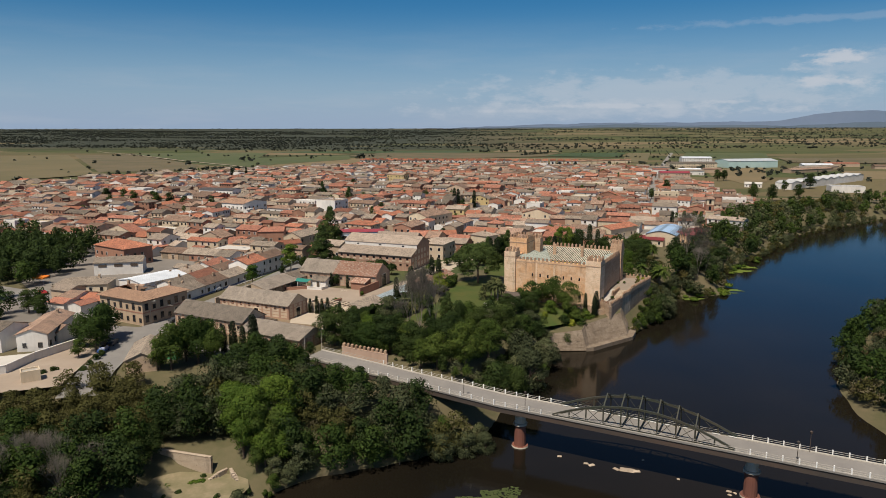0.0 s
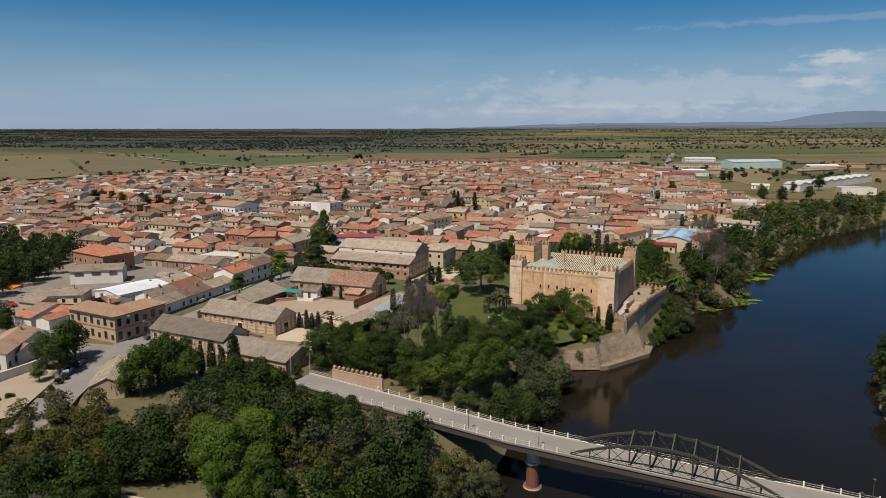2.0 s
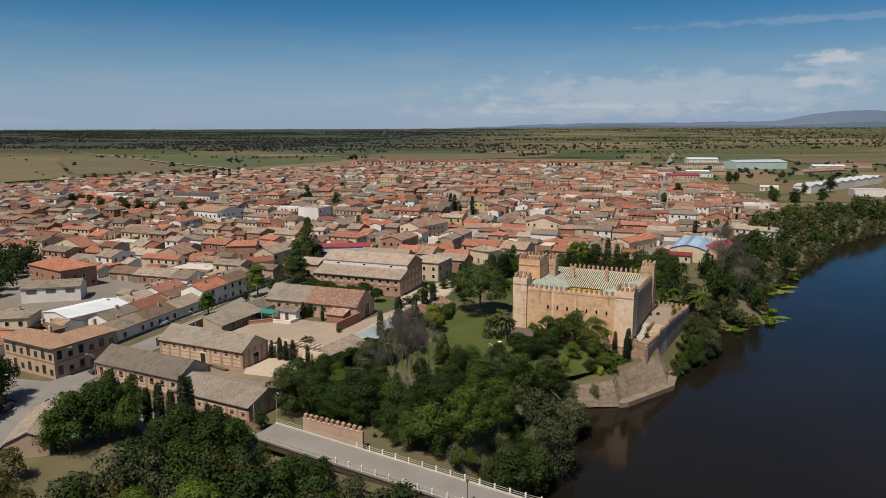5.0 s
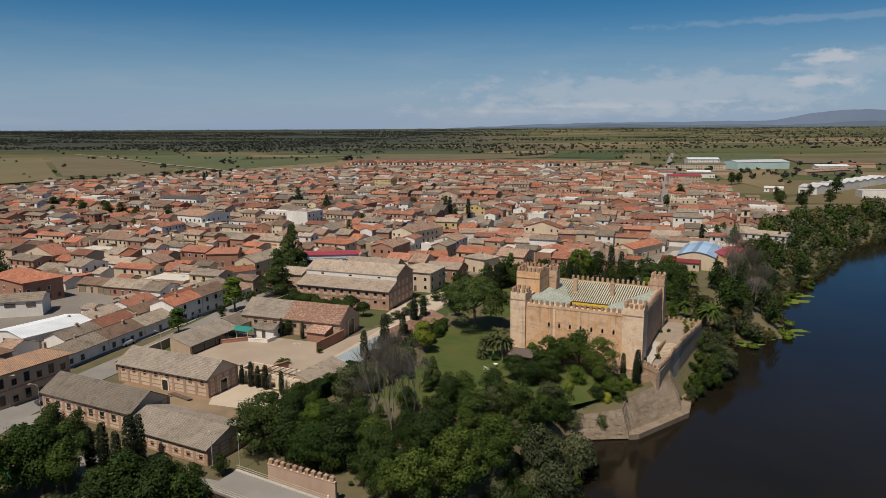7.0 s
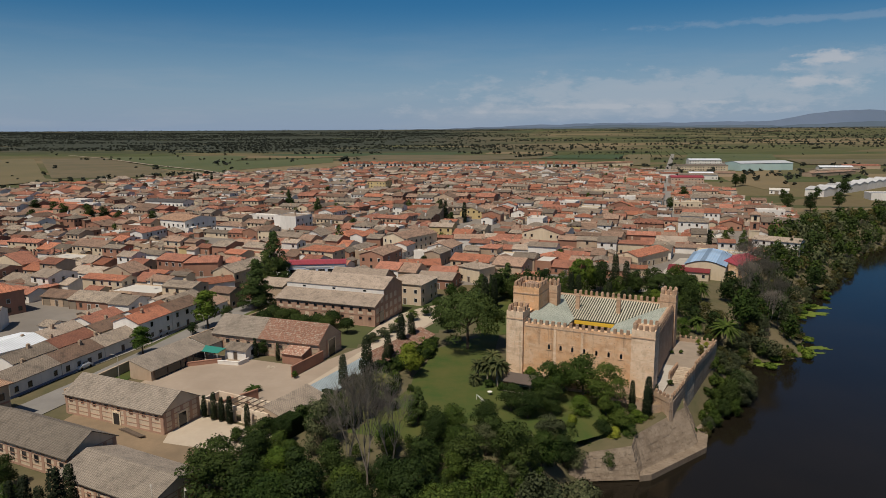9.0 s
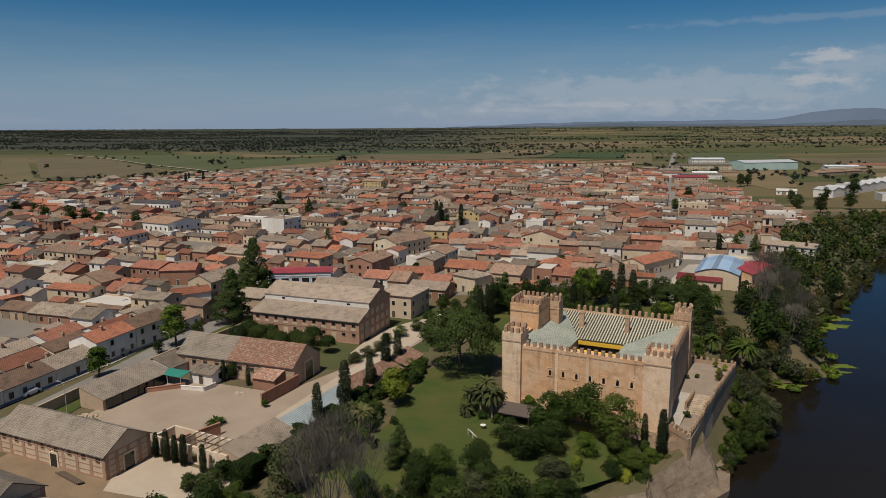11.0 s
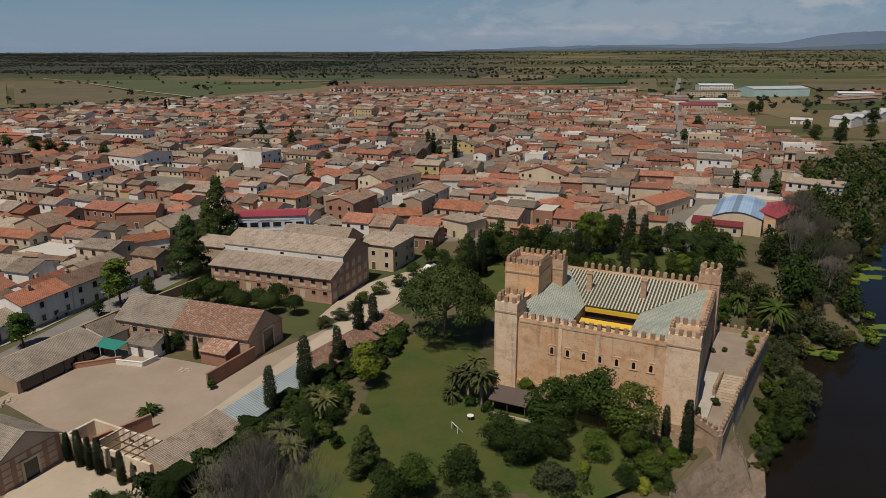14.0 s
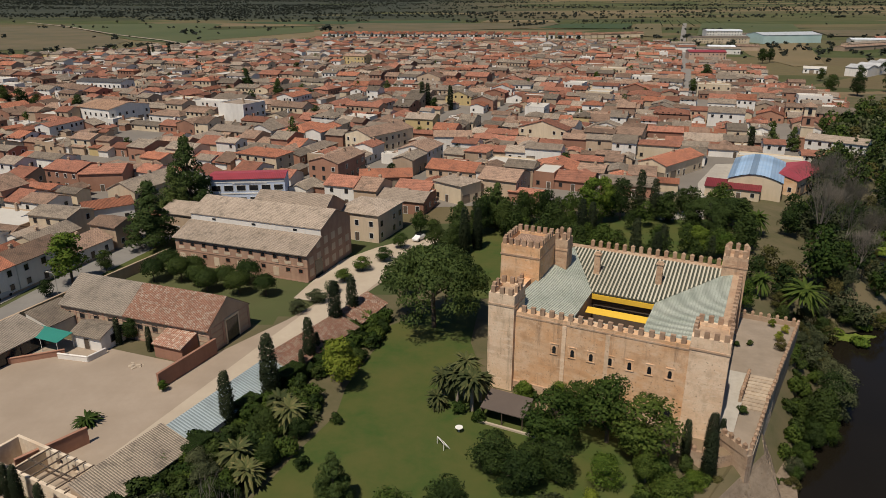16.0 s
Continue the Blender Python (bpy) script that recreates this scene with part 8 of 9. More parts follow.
def corner_house():
    e = thing("corner_house", "two-storey ochre corner house with tan hipped tile roof and banded brick", "house", pose(-121.2, -31.0, 0, 0, 0, -25.0))
    KEEP_OUT.append((-123, -30, 13))
    # L-shaped block: front wing and street wing
    for (x0, x1, y0, y1) in ((-9.5, 9.5, -8.0, -0.5), (2.2, 9.5, -0.5, 8.5), (-9.5, -4.0, -0.5, 4.0)):
        acc = Acc()
        acc.box(local, x0, x1, y0, y1, -0.6, 7.6)
        part("wall", acc, MAT["render_ochre"], e)
    r = Acc()
    ov, z0, z1 = 0.7, 7.55, 9.3
    X0, X1, Y0, Y1, ym, xm = -9.5 - ov, 9.5 + ov, -8 - ov, 8.5 + ov, -4.2, 5.9
    slab(r, [Vector((X0, Y0, z0)), Vector((X1, Y0, z0)), Vector((xm, ym, z1)), Vector((-6.5, ym, z1))], 0.16, 0, [(X0, 0), (X1, 0), (xm, 5), (-6.5, 5)])
    slab(r, [Vector((X1, Y0, z0)), Vector((X1, Y1, z0)), Vector((xm, 5.0, z1)), Vector((xm, ym, z1))], 0.16, 0, [(Y0, 0), (Y1, 0), (5, 5), (ym, 5)])
    slab(r, [Vector((1.6, -0.2, z0)), Vector((-6.5, -0.2, z0)), Vector((-6.5, ym, z1)), Vector((xm, ym, z1))], 0.16, 0, [(0, 0), (8, 0), (8, 5), (0, 5)])
    slab(r, [Vector((1.6, Y1, z0)), Vector((1.6, -0.2, z0)), Vector((xm, ym, z1)), Vector((xm, 5.0, z1))], 0.16, 0, [(0, 0), (8, 0), (8, 5), (0, 5)])
    slab(r, [Vector((X1, Y1, z0)), Vector((1.6, Y1, z0)), Vector((xm, 5.0, z1))], 0.16, 0, [(0, 0), (8, 0), (4, 5)])
    slab(r, [Vector((-3.4, 4.6, z0)), Vector((X0, 4.6, z0)), Vector((X0, Y0, z0)), Vector((-6.5, ym, z1)), Vector((-6.5, 1.0, z1))], 0.16, 0, [(0, 0), (6, 0), (6, 8), (3, 5), (3, 2)])
    slab(r, [Vector((-3.4, -0.2, z0)), Vector((-3.4, 4.6, z0)), Vector((-6.5, 1.0, z1)), Vector((-6.5, -0.2, z1))], 0.16, 0, [(0, 0), (5, 0), (5, 3), (0, 3)])
    part("roof", r, MAT["roof_tan"], e)
    tall = window_mesh("window", 1.0, 1.9, MAT["frame_dark"])
    for fl in (0.9, 4.5):
        for k in range(7):
            fix(new("window", tall if k % 2 else WINDOWS[1]), e, -8.2 + k * 2.75, -8.0, fl)
        for k in range(6):
            fix(new("window", tall if k % 2 == 0 else WINDOWS[1]), e, 9.5, -6.6 + k * 2.7, fl, math.pi / 2)
    for z in (3.6, 7.1):
        acc = Acc()
        acc.box(local, -9.45, 9.45, -8.07, -7.98, z, z + 0.35)
        part("brick_band", acc, MAT["brick"], e)
        acc = Acc()
        acc.box(local, 9.48, 9.57, -7.95, 8.45, z, z + 0.35)
        part("brick_band", acc, MAT["brick"], e)
    for x, y in ((-7.0, 0.5), (0.5, -2.5), (5.0, 6.0)):
        fix(new("chimney", CHIMNEY), e, x, y, 9.0)


MAT["render_ochre"] = plain("ochre_render", (0.47, 0.36, 0.25), (0.39, 0.28, 0.19), streak=0.35)
MAT["roof_tan"] = tiled_roof("tan_clay_tiles", (0.28, 0.175, 0.115), (0.22, 0.135, 0.09), moss=0.3)
corner_house()
# the long white row on the street
ROW_W = [(-119.5, -16.5), (-116.0, -3.0), (-112.4, 9.5), (-109.2, 21.0), (-105.6, 33.5), (-101.8, 45.5), (-98.0, 57.0)]
for k, (a, b) in enumerate(zip(ROW_W, ROW_W[1:])):
    two = k in (3, 4)
    kinds = ["roof_grey", "roof_brown", "roof_grey", "roof_orange", "roof_brown", "roof_brown"][k]
    hs = front_house((a[0] + 3.4, a[1] - 1.0), (b[0] + 3.3, b[1] - 1.1), 8.5, 6.0 if two else 3.5, 1.7, MAT["render_white"], MAT[kinds], f"white-rendered {'two' if two else 'one'}-storey row house with {kinds[5:]} tile roof", group="row houses", sides="f")
    w = math.hypot(b[0] - a[0], b[1] - a[1])
    acc = Acc()
    acc.box(local, -w / 2 + 0.02, w / 2 - 0.02, -4.29, -4.22, 0, 0.55)
    part("plinth", acc, MAT["blue_base"] if k < 3 else MAT["render_tan"], hs)
for k, (x, y, w, d, h, roof, wall) in enumerate(((-125.5, 2.0, 12, 7, 3.4, "roof_grey", "render_white"), (-122.5, 14.5, 12, 8, 3.3, "roof_red", "render_white"), (-118.8, 27, 12, 8, 3.6, "roof_brown", "render_cream"), (-114.2, 41, 13, 8, 4.0, "roof_orange", "render_white"), (-109.5, 55, 12, 8, 4.4, "roof_grey", "render_cream"), (-133, 9, 11, 6, 3.0, "roof_brown", "brick"), (-130, 22, 12, 7, 3.2, "roof_pale", "render_white"), (-126, 36, 12, 8, 3.4, "roof_red", "render_white"))):
    house(x, y, radians(74), w, d, h, 1.5, MAT[wall], MAT[roof], random.Random(k), f"low {wall.split('_')[-1]} back-yard house with {roof[5:]} tile roof", group="row houses", sides="fr")
    KEEP_OUT.append((x, y, 6))
# white L-shaped house and walls at the lower left
front_house((-137.4, -67.2), (-130.1, -65.4), 21.0, 4.6, 1.3, MAT["render_white"], MAT["roof_brown"], "white two-storey house with brown tile roof and walled yard", across=True, sides="frl")
front_house((-152.0, -66.0), (-141.0, -68.0), 9.0, 5.6, 1.4, MAT["render_white"], MAT["roof_grey"], "white two-storey house with grey tile roof", sides="frl")
front_house((-142.0, -58.0), (-131.0, -60.0), 7.0, 3.2, 1.2, MAT["render_white"], MAT["roof_brown"], "low white outbuilding with brown tile roof", category="outbuilding", sides="f")
front_house((-158.0, -72.0), (-150.5, -73.5), 6.0, 4.6, 0.0, MAT["brick"], MAT["concrete"], "small red brick block with a flat roof", category="outbuilding", kind="flat", sides="f", chimney=False)
wall_run("yard_wall", [(-139.0, -90.0), (-129.6, -82.6), (-128.8, -73.4), (-124.0, -60.0)], 2.0, 0.3, MAT["render_white"], "white rendered yard wall")
sheet("yard", [(-170, -80), (-139, -90), (-129.8, -82.4), (-129.0, -73.4), (-130.4, -66.8), (-139.5, -70.8), (-152, -66)], 0.06, MAT["concrete_pale"], "pale concrete yard behind a white wall", "yard")
front_house((-121.5, -89.0), (-118.4, -86.6), 3.0, 2.2, 0.3, MAT["render_cream"], MAT["concrete"], "small kiosk with a flat concrete lid", category="kiosk", kind="flat", detail=False, chimney=False)
# long tiled shed by the road, below the junction
e, w, d = ridge_building("shed", (-103.2, -64.0), (-98.6, -78.6), 7.0, 2.6, 1.6, MAT["render_tan"], MAT["roof_grey"], "low roadside shed with grey tile roof", "shed")
e, w, d = ridge_building("shed", (-103.0, -64.8), (-92.0, -66.5), 5.0, 2.6, 1.3, MAT["render_tan"], MAT["roof_grey"], "low shed wing with grey tile roof", "shed")
front_house((-96.6, -70.4), (-93.4, -70.9), 2.6, 2.2, 0.3, MAT["tank_green"], MAT["tank_green"], "small hut sheeted in green metal", category="hut", kind="flat", detail=False, chimney=False) if "tank_green" in MAT else None
# north of the corner house
front_house((-169.0, 25.0), (-152.0, 30.5), 9.0, 5.0, 1.6, MAT["render_white"], MAT["roof_grey"], "long white workshop with black sign panels", name="workshop", category="workshop", sides="", chimney=False)
front_house((-146.0, 1.0), (-134.5, -5.5), 19.0, 4.0, 1.0, MAT["render_white"], MAT["roof_metal"] if "roof_metal" in MAT else MAT["concrete_pale"], "white workshop annex with pale metal roof", name="workshop", category="workshop", sides="l", chimney=False, across=True)
front_house((-166.0, -6.5), (-148.5, -3.0), 10.0, 3.4, 1.8, MAT["render_cream"], MAT["roof_grey"], "low villa with grey hipped roof and porch", kind="hip", name="villa", category="villa", sides="f")
front_house((-184.5, 53.5), (-165.4, 41.8), 13.0, 7.6, 2.6, MAT["brick"], MAT["roof_orange"], "large brick building with orange hipped tile roof", kind="hip", name="school", category="building", sides="frl")
for k, (x, y, w) in enumerate(((-166.0, 26.0, 3.0), (-160.5, 27.8, 3.0), (-155.0, 29.5, 2.6))):
    acc = Acc()
    acc.box(at(x, y, radians(17.9)), -w / 2, w / 2, -0.16, -0.06, 3.2, 4.3)
    tagged(part("sign_panel", acc, MAT["frame_dark"]), "black sign panel on a white workshop wall", "sign")


def car_mesh():
    body = Acc()
    prof = [(-2.1, 0.35), (-2.15, 0.75), (-1.75, 0.95), (-1.2, 1.02), (-0.75, 1.45), (0.85, 1.48), (1.45, 1.0), (2.05, 0.85), (2.15, 0.6), (2.1, 0.35)]
    n = len(prof)
    ins = lambda z: 0.82 if z < 1.1 else 0.66
    body.v = [(x, -ins(z), z) for x, z in prof] + [(x, ins(z), z) for x, z in prof]
    body.f = [tuple(range(n)), tuple(range(2 * n - 1, n - 1, -1))] + [(k, n + k, n + (k + 1) % n, (k + 1) % n) for k in range(n)]
    body.m, body.uv = [1 if k in (6, 8) else 0 for k in range(n + 2)], [[(0, 0)] * len(f) for f in body.f]
    side = Acc()
    side.v = [(-1.15, -0.79, 1.04), (1.35, -0.79, 1.04), (0.8, -0.68, 1.42), (-0.72, -0.68, 1.42), (-1.15, 0.79, 1.04), (1.35, 0.79, 1.04), (0.8, 0.68, 1.42), (-0.72, 0.68, 1.42)]
    side.f = [(0, 1, 2, 3), (7, 6, 5, 4), (0, 4, 5, 1), (3, 2, 6, 7), (0, 3, 7, 4), (1, 5, 6, 2)]
    side.m, side.uv = [0] * 6, [[(0, 0)] * 4] * 6
    wheel = Acc()
    wheel.tube((0, -0.1, 0), (0, 0.1, 0), 0.32, n=12)
    return body, side.mesh("side_window", [MAT["glass_dark"]]), wheel.mesh("wheel", [MAT["rubber"]])


MAT["rubber"] = plain("tyre_rubber", (0.02, 0.02, 0.02), rough=0.8, relief=0)
CARS = {}
for key, c in (("dark grey", (0.05, 0.055, 0.06)), ("white", (0.75, 0.75, 0.74)), ("silver", (0.42, 0.43, 0.45)), ("red", (0.35, 0.03, 0.03)), ("blue", (0.04, 0.08, 0.2))):
    MAT["car_" + key] = plain("car_paint_" + key.replace(" ", "_"), c, c, rough=0.25, relief=0, spec=0.6)
BODY, SIDE_GLASS, WHEEL = car_mesh()
BODIES = {k: BODY.mesh("body", [MAT["car_" + k], MAT["glass_dark"]]) for k in ("dark grey", "white", "silver", "red", "blue")}


def car(x, y, ang, colour, z=0.1):
    e = thing("car", f"{colour} small car parked on the street", "car", pose(x, y, z, 0, 0, ang), "parked cars")
    b = part("body", BODIES[colour], None, e)
    part("side_window", SIDE_GLASS, None, b)
    for a in (-1.3, 1.3):
        for s in (-0.75, 0.75):
            w = new("wheel", WHEEL)
            fix(w, e, a, s, 0.32)


for x, y, ang, c in ((-108.6, -37.2, 62, "dark grey"), (-107.2, -29.0, 70, "dark grey"), (-129.5, -41.5, 150, "dark grey"), (-111.0, 2.0, 74, "white"), (-104.0, 29.0, 76, "silver"), (-97.5, 62.0, 75, "white"), (-107.6, -58.0, 95, "silver"), (-115.8, -60.0, 95, "dark grey"), (-115.0, -66.0, 97, "blue"), (-46.0, 124.0, 60, "white"), (-49.0, 138.0, 60, "white"), (25.0, 118.0, 62, "white"), (29.0, 128.0, 62, "silver"), (-155.0, 96.0, 10, "white"), (-130.0, 99.0, 20, "dark grey"), (-170.0, -6.0, 150, "red"), (-145.0, 92.0, 15, "silver"), (-24.0, 66.0, 60, "white")):
    car(x, y, ang, c)


def street_lamp(x, y, ang, h=7.0, z=0.0):
    e = thing("street_lamp", "slim grey street lamp with a curved arm", "street lamp", pose(x, y, z, 0, 0, ang), "street lamps")
    acc = Acc()
    acc.tube((0, 0, -0.2), (0, 0, h - 0.8), 0.08, 0.05, 6)
    part("pole", acc, MAT["concrete"], e)
    acc = Acc()
    acc.tube((0, 0, h - 0.8), (0.35, 0, h - 0.2), 0.05, n=5)
    acc.tube((0.35, 0, h - 0.2), (1.2, 0, h), 0.05, n=5)
    part("arm", acc, MAT["concrete"], e)
    acc = Acc()
    stack(acc, at(1.45, 0, 0, h - 0.08), [(0.3, 0.12, 0), (0.32, 0.14, 0.08), (0.2, 0.08, 0.16)])
    part("lamp_head", acc, MAT["concrete"], e)


for x, y, a in ((-105.5, -44.0, 200), (-114.8, -40.0, 10), (-117.5, -58.0, 0), (-97.0, -8.0, 170), (-90.5, 26.0, 170), (-58.0, -64.5, -60), (-62.0, -66.0, 120), (-140.0, -40.0, 60), (-86.0, 58.0, 170)):
    street_lamp(x, y, a)
# crenellated wall and hedge by the bridge road
wl = wall_run("battlement_wall", [(-51.8, -68.4), (-39.6, -74.2)], 3.3, 0.45, MAT["render_pink"] if "render_pink" in MAT else MAT["castle_pale"], "pinkish rendered wall topped with small battlements beside the road")
mm = merlon_mesh(0.7, 0.5, 0.75, True)
for k in range(11):
    o = new("merlon", mm)
    o.parent = wl
    t = (k + 0.5) / 11
    o.matrix_basis = pose(-51.8 + 12.2 * t, -68.4 - 5.8 * t, 3.42, 0, 0, -25.4)
# retaining wall and double stair on the river slope
MAT["dry_grass"] = plain("dry_grass", (0.27, 0.215, 0.135), (0.15, 0.135, 0.07), big=0.3, fine=1.4, relief=0.6)
sheet("dry_patch", [(-69.5 + 10.0 * math.cos(a * 0.52) * (1 + 0.12 * math.sin(3 * a)), -118.0 + 6.4 * math.sin(a * 0.52) * (1 + 0.15 * math.cos(2 * a))) for a in range(12)], -7.62, MAT["dry_grass"], "trodden dry grass before the river stair", "ground")
wall_run("river_wall", [(-80.0, -110.4), (-68.2, -113.2)], -4.3, 0.6, MAT["stone"], "old pale stone retaining wall on the river slope", z=-10.0)
sl = thing("slope_stair", "worn pale stone double stair on the river slope", "stair")
for sg, ang in ((-1, 60), (1, -62)):
    for k in range(8):
        acc = Acc()
        acc.box(at(-65.2 + sg * (0.9 + k * 0.42), -113.6 - k * 0.36, radians(ang), -6.9 - k * 0.24), -1.15, 1.15, -0.28, 0.28, -2.2, 0.18)
        part("step", acc, MAT["stone"], sl)
# trees of this quarter
KR = random.Random(21)
for key, x, y, s in (("broad1", -118.5, -59.5, 1.15), ("broad3", -117.0, -66.0, 1.0), ("broad1", -120.5, -54.0, 1.0), ("broad1", -122.5, -62.0, 0.95), ("broad3", -119.0, -70.5, 0.5), ("broad2", -152.0, -34.0, 0.75), ("broad0", -159.0, -30.0, 0.8), ("broad2", -168.0, -40.0, 0.8), ("broad0", -160.0, -44.0, 0.7), ("broad0", -95.0, -58.0, 0.6), ("broad1", -91.0, -60.5, 0.6), ("broad3", -98.0, -55.0, 0.5), ("broad0", -57.0, -39.0, 0.45), ("broad2", -52.0, -36.0, 0.5)):
    plant(key, x, y, s, KR, group="street trees")
for x, y in ((-121.0, -82.0), (-119.5, -80.0), (-113.5, -72.0), (-112.8, -76.0), (-113.8, -69.0), (-112.5, -79.5), (-116, -85)):
    plant("shrub1", x, y, 0.85, KR, group="garden shrubs")
for x, y in ((-166, -6), (-160, -9.5), (-154, -12.8), (-148, -16)):
    plant("cypress", x, y, 0.42, KR, group="cypresses")
PARK = [p for p in scattered([(-175, -25), (-185, 12), (-186, 36), (-196, 58), (-190, 74), (-206, 92), (-255, 96), (-300, 100), (-300, -30)], 6.8, ["broad0", "broad2", "broad0", "broad3", "pine"], KR, (0.8, 1.2)) if abs(p[2] - 3 + (p[1] + 205) * 0.27) > 6]
KEEP_OUT.extend([(-178, 18, 12), (-190, 26, 14), (-200, 42, 16), (-186, 40, 8), (-174, 4, 9), (-215, 50, 15), (-230, 62, 15), (-205, 20, 15), (-205, 62, 16), (-222, 76, 18), (-245, 82, 20), (-195, 40, 12), (-270, 90, 18), (-222, 92, 8)])
PARK += [("broad0", x, y, s, 1.0) for x, y, s in ((-184, 24, 0.9), (-189, 18, 1.15), (-195, 20, 1.25), (-201, 18, 1.2), (-187, 32, 1.0), (-208, 20, 1.25), (-183, 34, 0.8), (-194, 28, 1.2), (-203, 30, 1.2), (-186, 44, 0.9), (-215, 24, 1.2))]
PARK += scattered([(-150, -24), (-172, -30), (-182, -46), (-160, -46)], 6.5, ["broad0", "broad2"], KR, (0.7, 0.95))
thicket("park_trees", "dense dark trees of a small town park", PARK, KR, 7, 1.9)

# ---- buildings of the town that stand out ----
W_, C_, T_, BR = MAT["render_white"], MAT["render_cream"], MAT["render_tan"], MAT["brick"]
RO, RR, RB, RG, RP = (MAT[k] for k in ("roof_orange", "roof_red", "roof_brown", "roof_grey", "roof_pale"))
front_house((-111.0, 87.0), (-102.0, 84.0), 20.0, 6.4, 2.2, C_, RG, "cream gabled house with grey tile roof", across=True, sides="fr")
front_house((-110.0, 72.5), (-100.4, 79.5), 7.0, 4.6, 1.4, W_, RO, "white house with orange tile roof", sides="f")
front_house((-142.5, 110.5), (-130.0, 106.5), 11.0, 6.2, 1.6, BR, RR, "dark red brick house with red tile roof and balcony")
front_house((-129.5, 106.0), (-117.0, 108.0), 11.0, 5.6, 1.6, BR, RR, "dark red brick house with red tile roof and balcony")
front_house((-195.0, 226.0), (-175.0, 216.0), 22.0, 7.2, 2.0, W_, MAT["roof_tan"], "large white two-storey house with tan tile roof")
front_house((-250.0, 326.0), (-219.0, 318.0), 12.0, 7.0, 1.2, W_, MAT["slate"], "white building with long dark roof", category="building")
front_house((-127.5, 223.5), (-113.5, 216.5), 14.0, 9.2, 0.3, W_, RP, "tall plain white block of flats", kind="flat", category="flats", sides="r")
bl = front_house((-85.0, 93.0), (-64.2, 95.8), 9.0, 7.6, 0.5, MAT["blue_wall"], MAT["roof_maroon"], "pale blue two-storey building with maroon roof and wide windows", category="building", sides="", chimney=False)
wide = window_mesh("window", 2.4, 1.5, MAT["frame_white"])
for fl in (0.7, 4.2):
    for k in range(6):
        on_wall(wide, bl, 21.0, 9.0, "f", -8.6 + 3.45 * k, fl)
for z in (3.2, 6.55):
    acc = Acc()
    acc.box(local, -10.4, 10.4, -4.6, -4.5, z, z + 0.35)
    part("white_band", acc, MAT["white_paint"], bl)
acc = Acc()
acc.box(local, -4.0, 5.5, -4.62, -4.52, 6.1, 6.5)
part("sign_board", acc, MAT["white_paint"], bl, "white sign board with a faint line of writing")
acc = Acc()
acc.box(local, -3.5, 5.0, -4.65, -4.62, 6.22, 6.36)
part("lettering", acc, MAT["blue_base"], bl, "a bar of unreadable lettering")
front_house((-45.5, 112.0), (-29.5, 114.0), 9.0, 3.6, 1.6, BR, RO, "low brick house with bright orange tile roof")
front_house((-63.0, 121.0), (-53.0, 117.5), 18.0, 6.6, 1.6, BR, RB, "brick house with brown tile roof", across=True)
front_house((-22.4, 102.5), (-14.4, 95.6), 9.0, 5.6, 1.6, C_, RP, "cream two-storey house with pale hipped roof", kind="hip")
front_house((-59.5, 168.5), (-48.6, 160.5), 24.0, 6.6, 2.0, C_, RB, "cream house with a large brown roof", across=True)
front_house((-25.5, 166.8), (-11.2, 167.1), 10.0, 5.6, 1.4, W_, RB, "white two-storey house with brown tile roof")
front_house((-39.6, 203.8), (-27.7, 200.9), 11.0, 6.2, 1.5, MAT["yellow"], RP, "yellow two-storey house with pale tile roof")
front_house((-114.0, 478.0), (-96.0, 470.0), 12.0, 9.5, 1.2, MAT["yellow"], RB, "tall yellow-rendered building among low houses", category="building")
# workshop with pale blue barrel roof, red-roofed annexes
def barrel_barn():
    ang = radians(-24)
    e = thing("barn", "barn with pale blue curved metal roof and cream walls", "barn", pose(76.5, 118.5, 0, 0, 0, -24 + 90))
    KEEP_OUT.append((76, 118, 22))
    L, W, H = 29.0, 14.5, 5.2
    n = 8
    arc = [(-W / 2 + W * k / n, H + 1.9 * math.sin(math.pi * k / n)) for k in range(n + 1)]
    acc = Acc()
    for x, s in ((-L / 2, 1), (L / 2, -1)):
        pts = [(x, -W / 2, -0.5)] + [(x, y, z) for y, z in arc] + [(x, W / 2, -0.5)]
        acc.face(pts[::s])
    acc.face([(-L / 2, -W / 2, -0.5), (L / 2, -W / 2, -0.5), (L / 2, -W / 2, H), (-L / 2, -W / 2, H)])
    acc.face([(L / 2, W / 2, -0.5), (-L / 2, W / 2, -0.5), (-L / 2, W / 2, H), (L / 2, W / 2, H)])
    part("wall", acc, C_, e)
    r = Acc()
    top = [Vector((0, y * 1.04, z + 0.18)) for y, z in arc]
    for k in range(n):
        a, b = top[k], top[k + 1]
        ex = Vector((L / 2 + 0.3, 0, 0))
        r.face([a - ex, a + ex, b + ex, b - ex], 0, [(k, 0), (k, L), (k + 1, L), (k + 1, 0)])
        r.face([b - ex - Vector((0, 0, .1)), b + ex - Vector((0, 0, .1)), a + ex - Vector((0, 0, .1)), a - ex - Vector((0, 0, .1))])
    part("roof", r, MAT["roof_blue"], e)
    for k in range(6):
        on_wall(WINDOWS[2], e, L, W, "f", -12 + k * 4.6, 1.5)


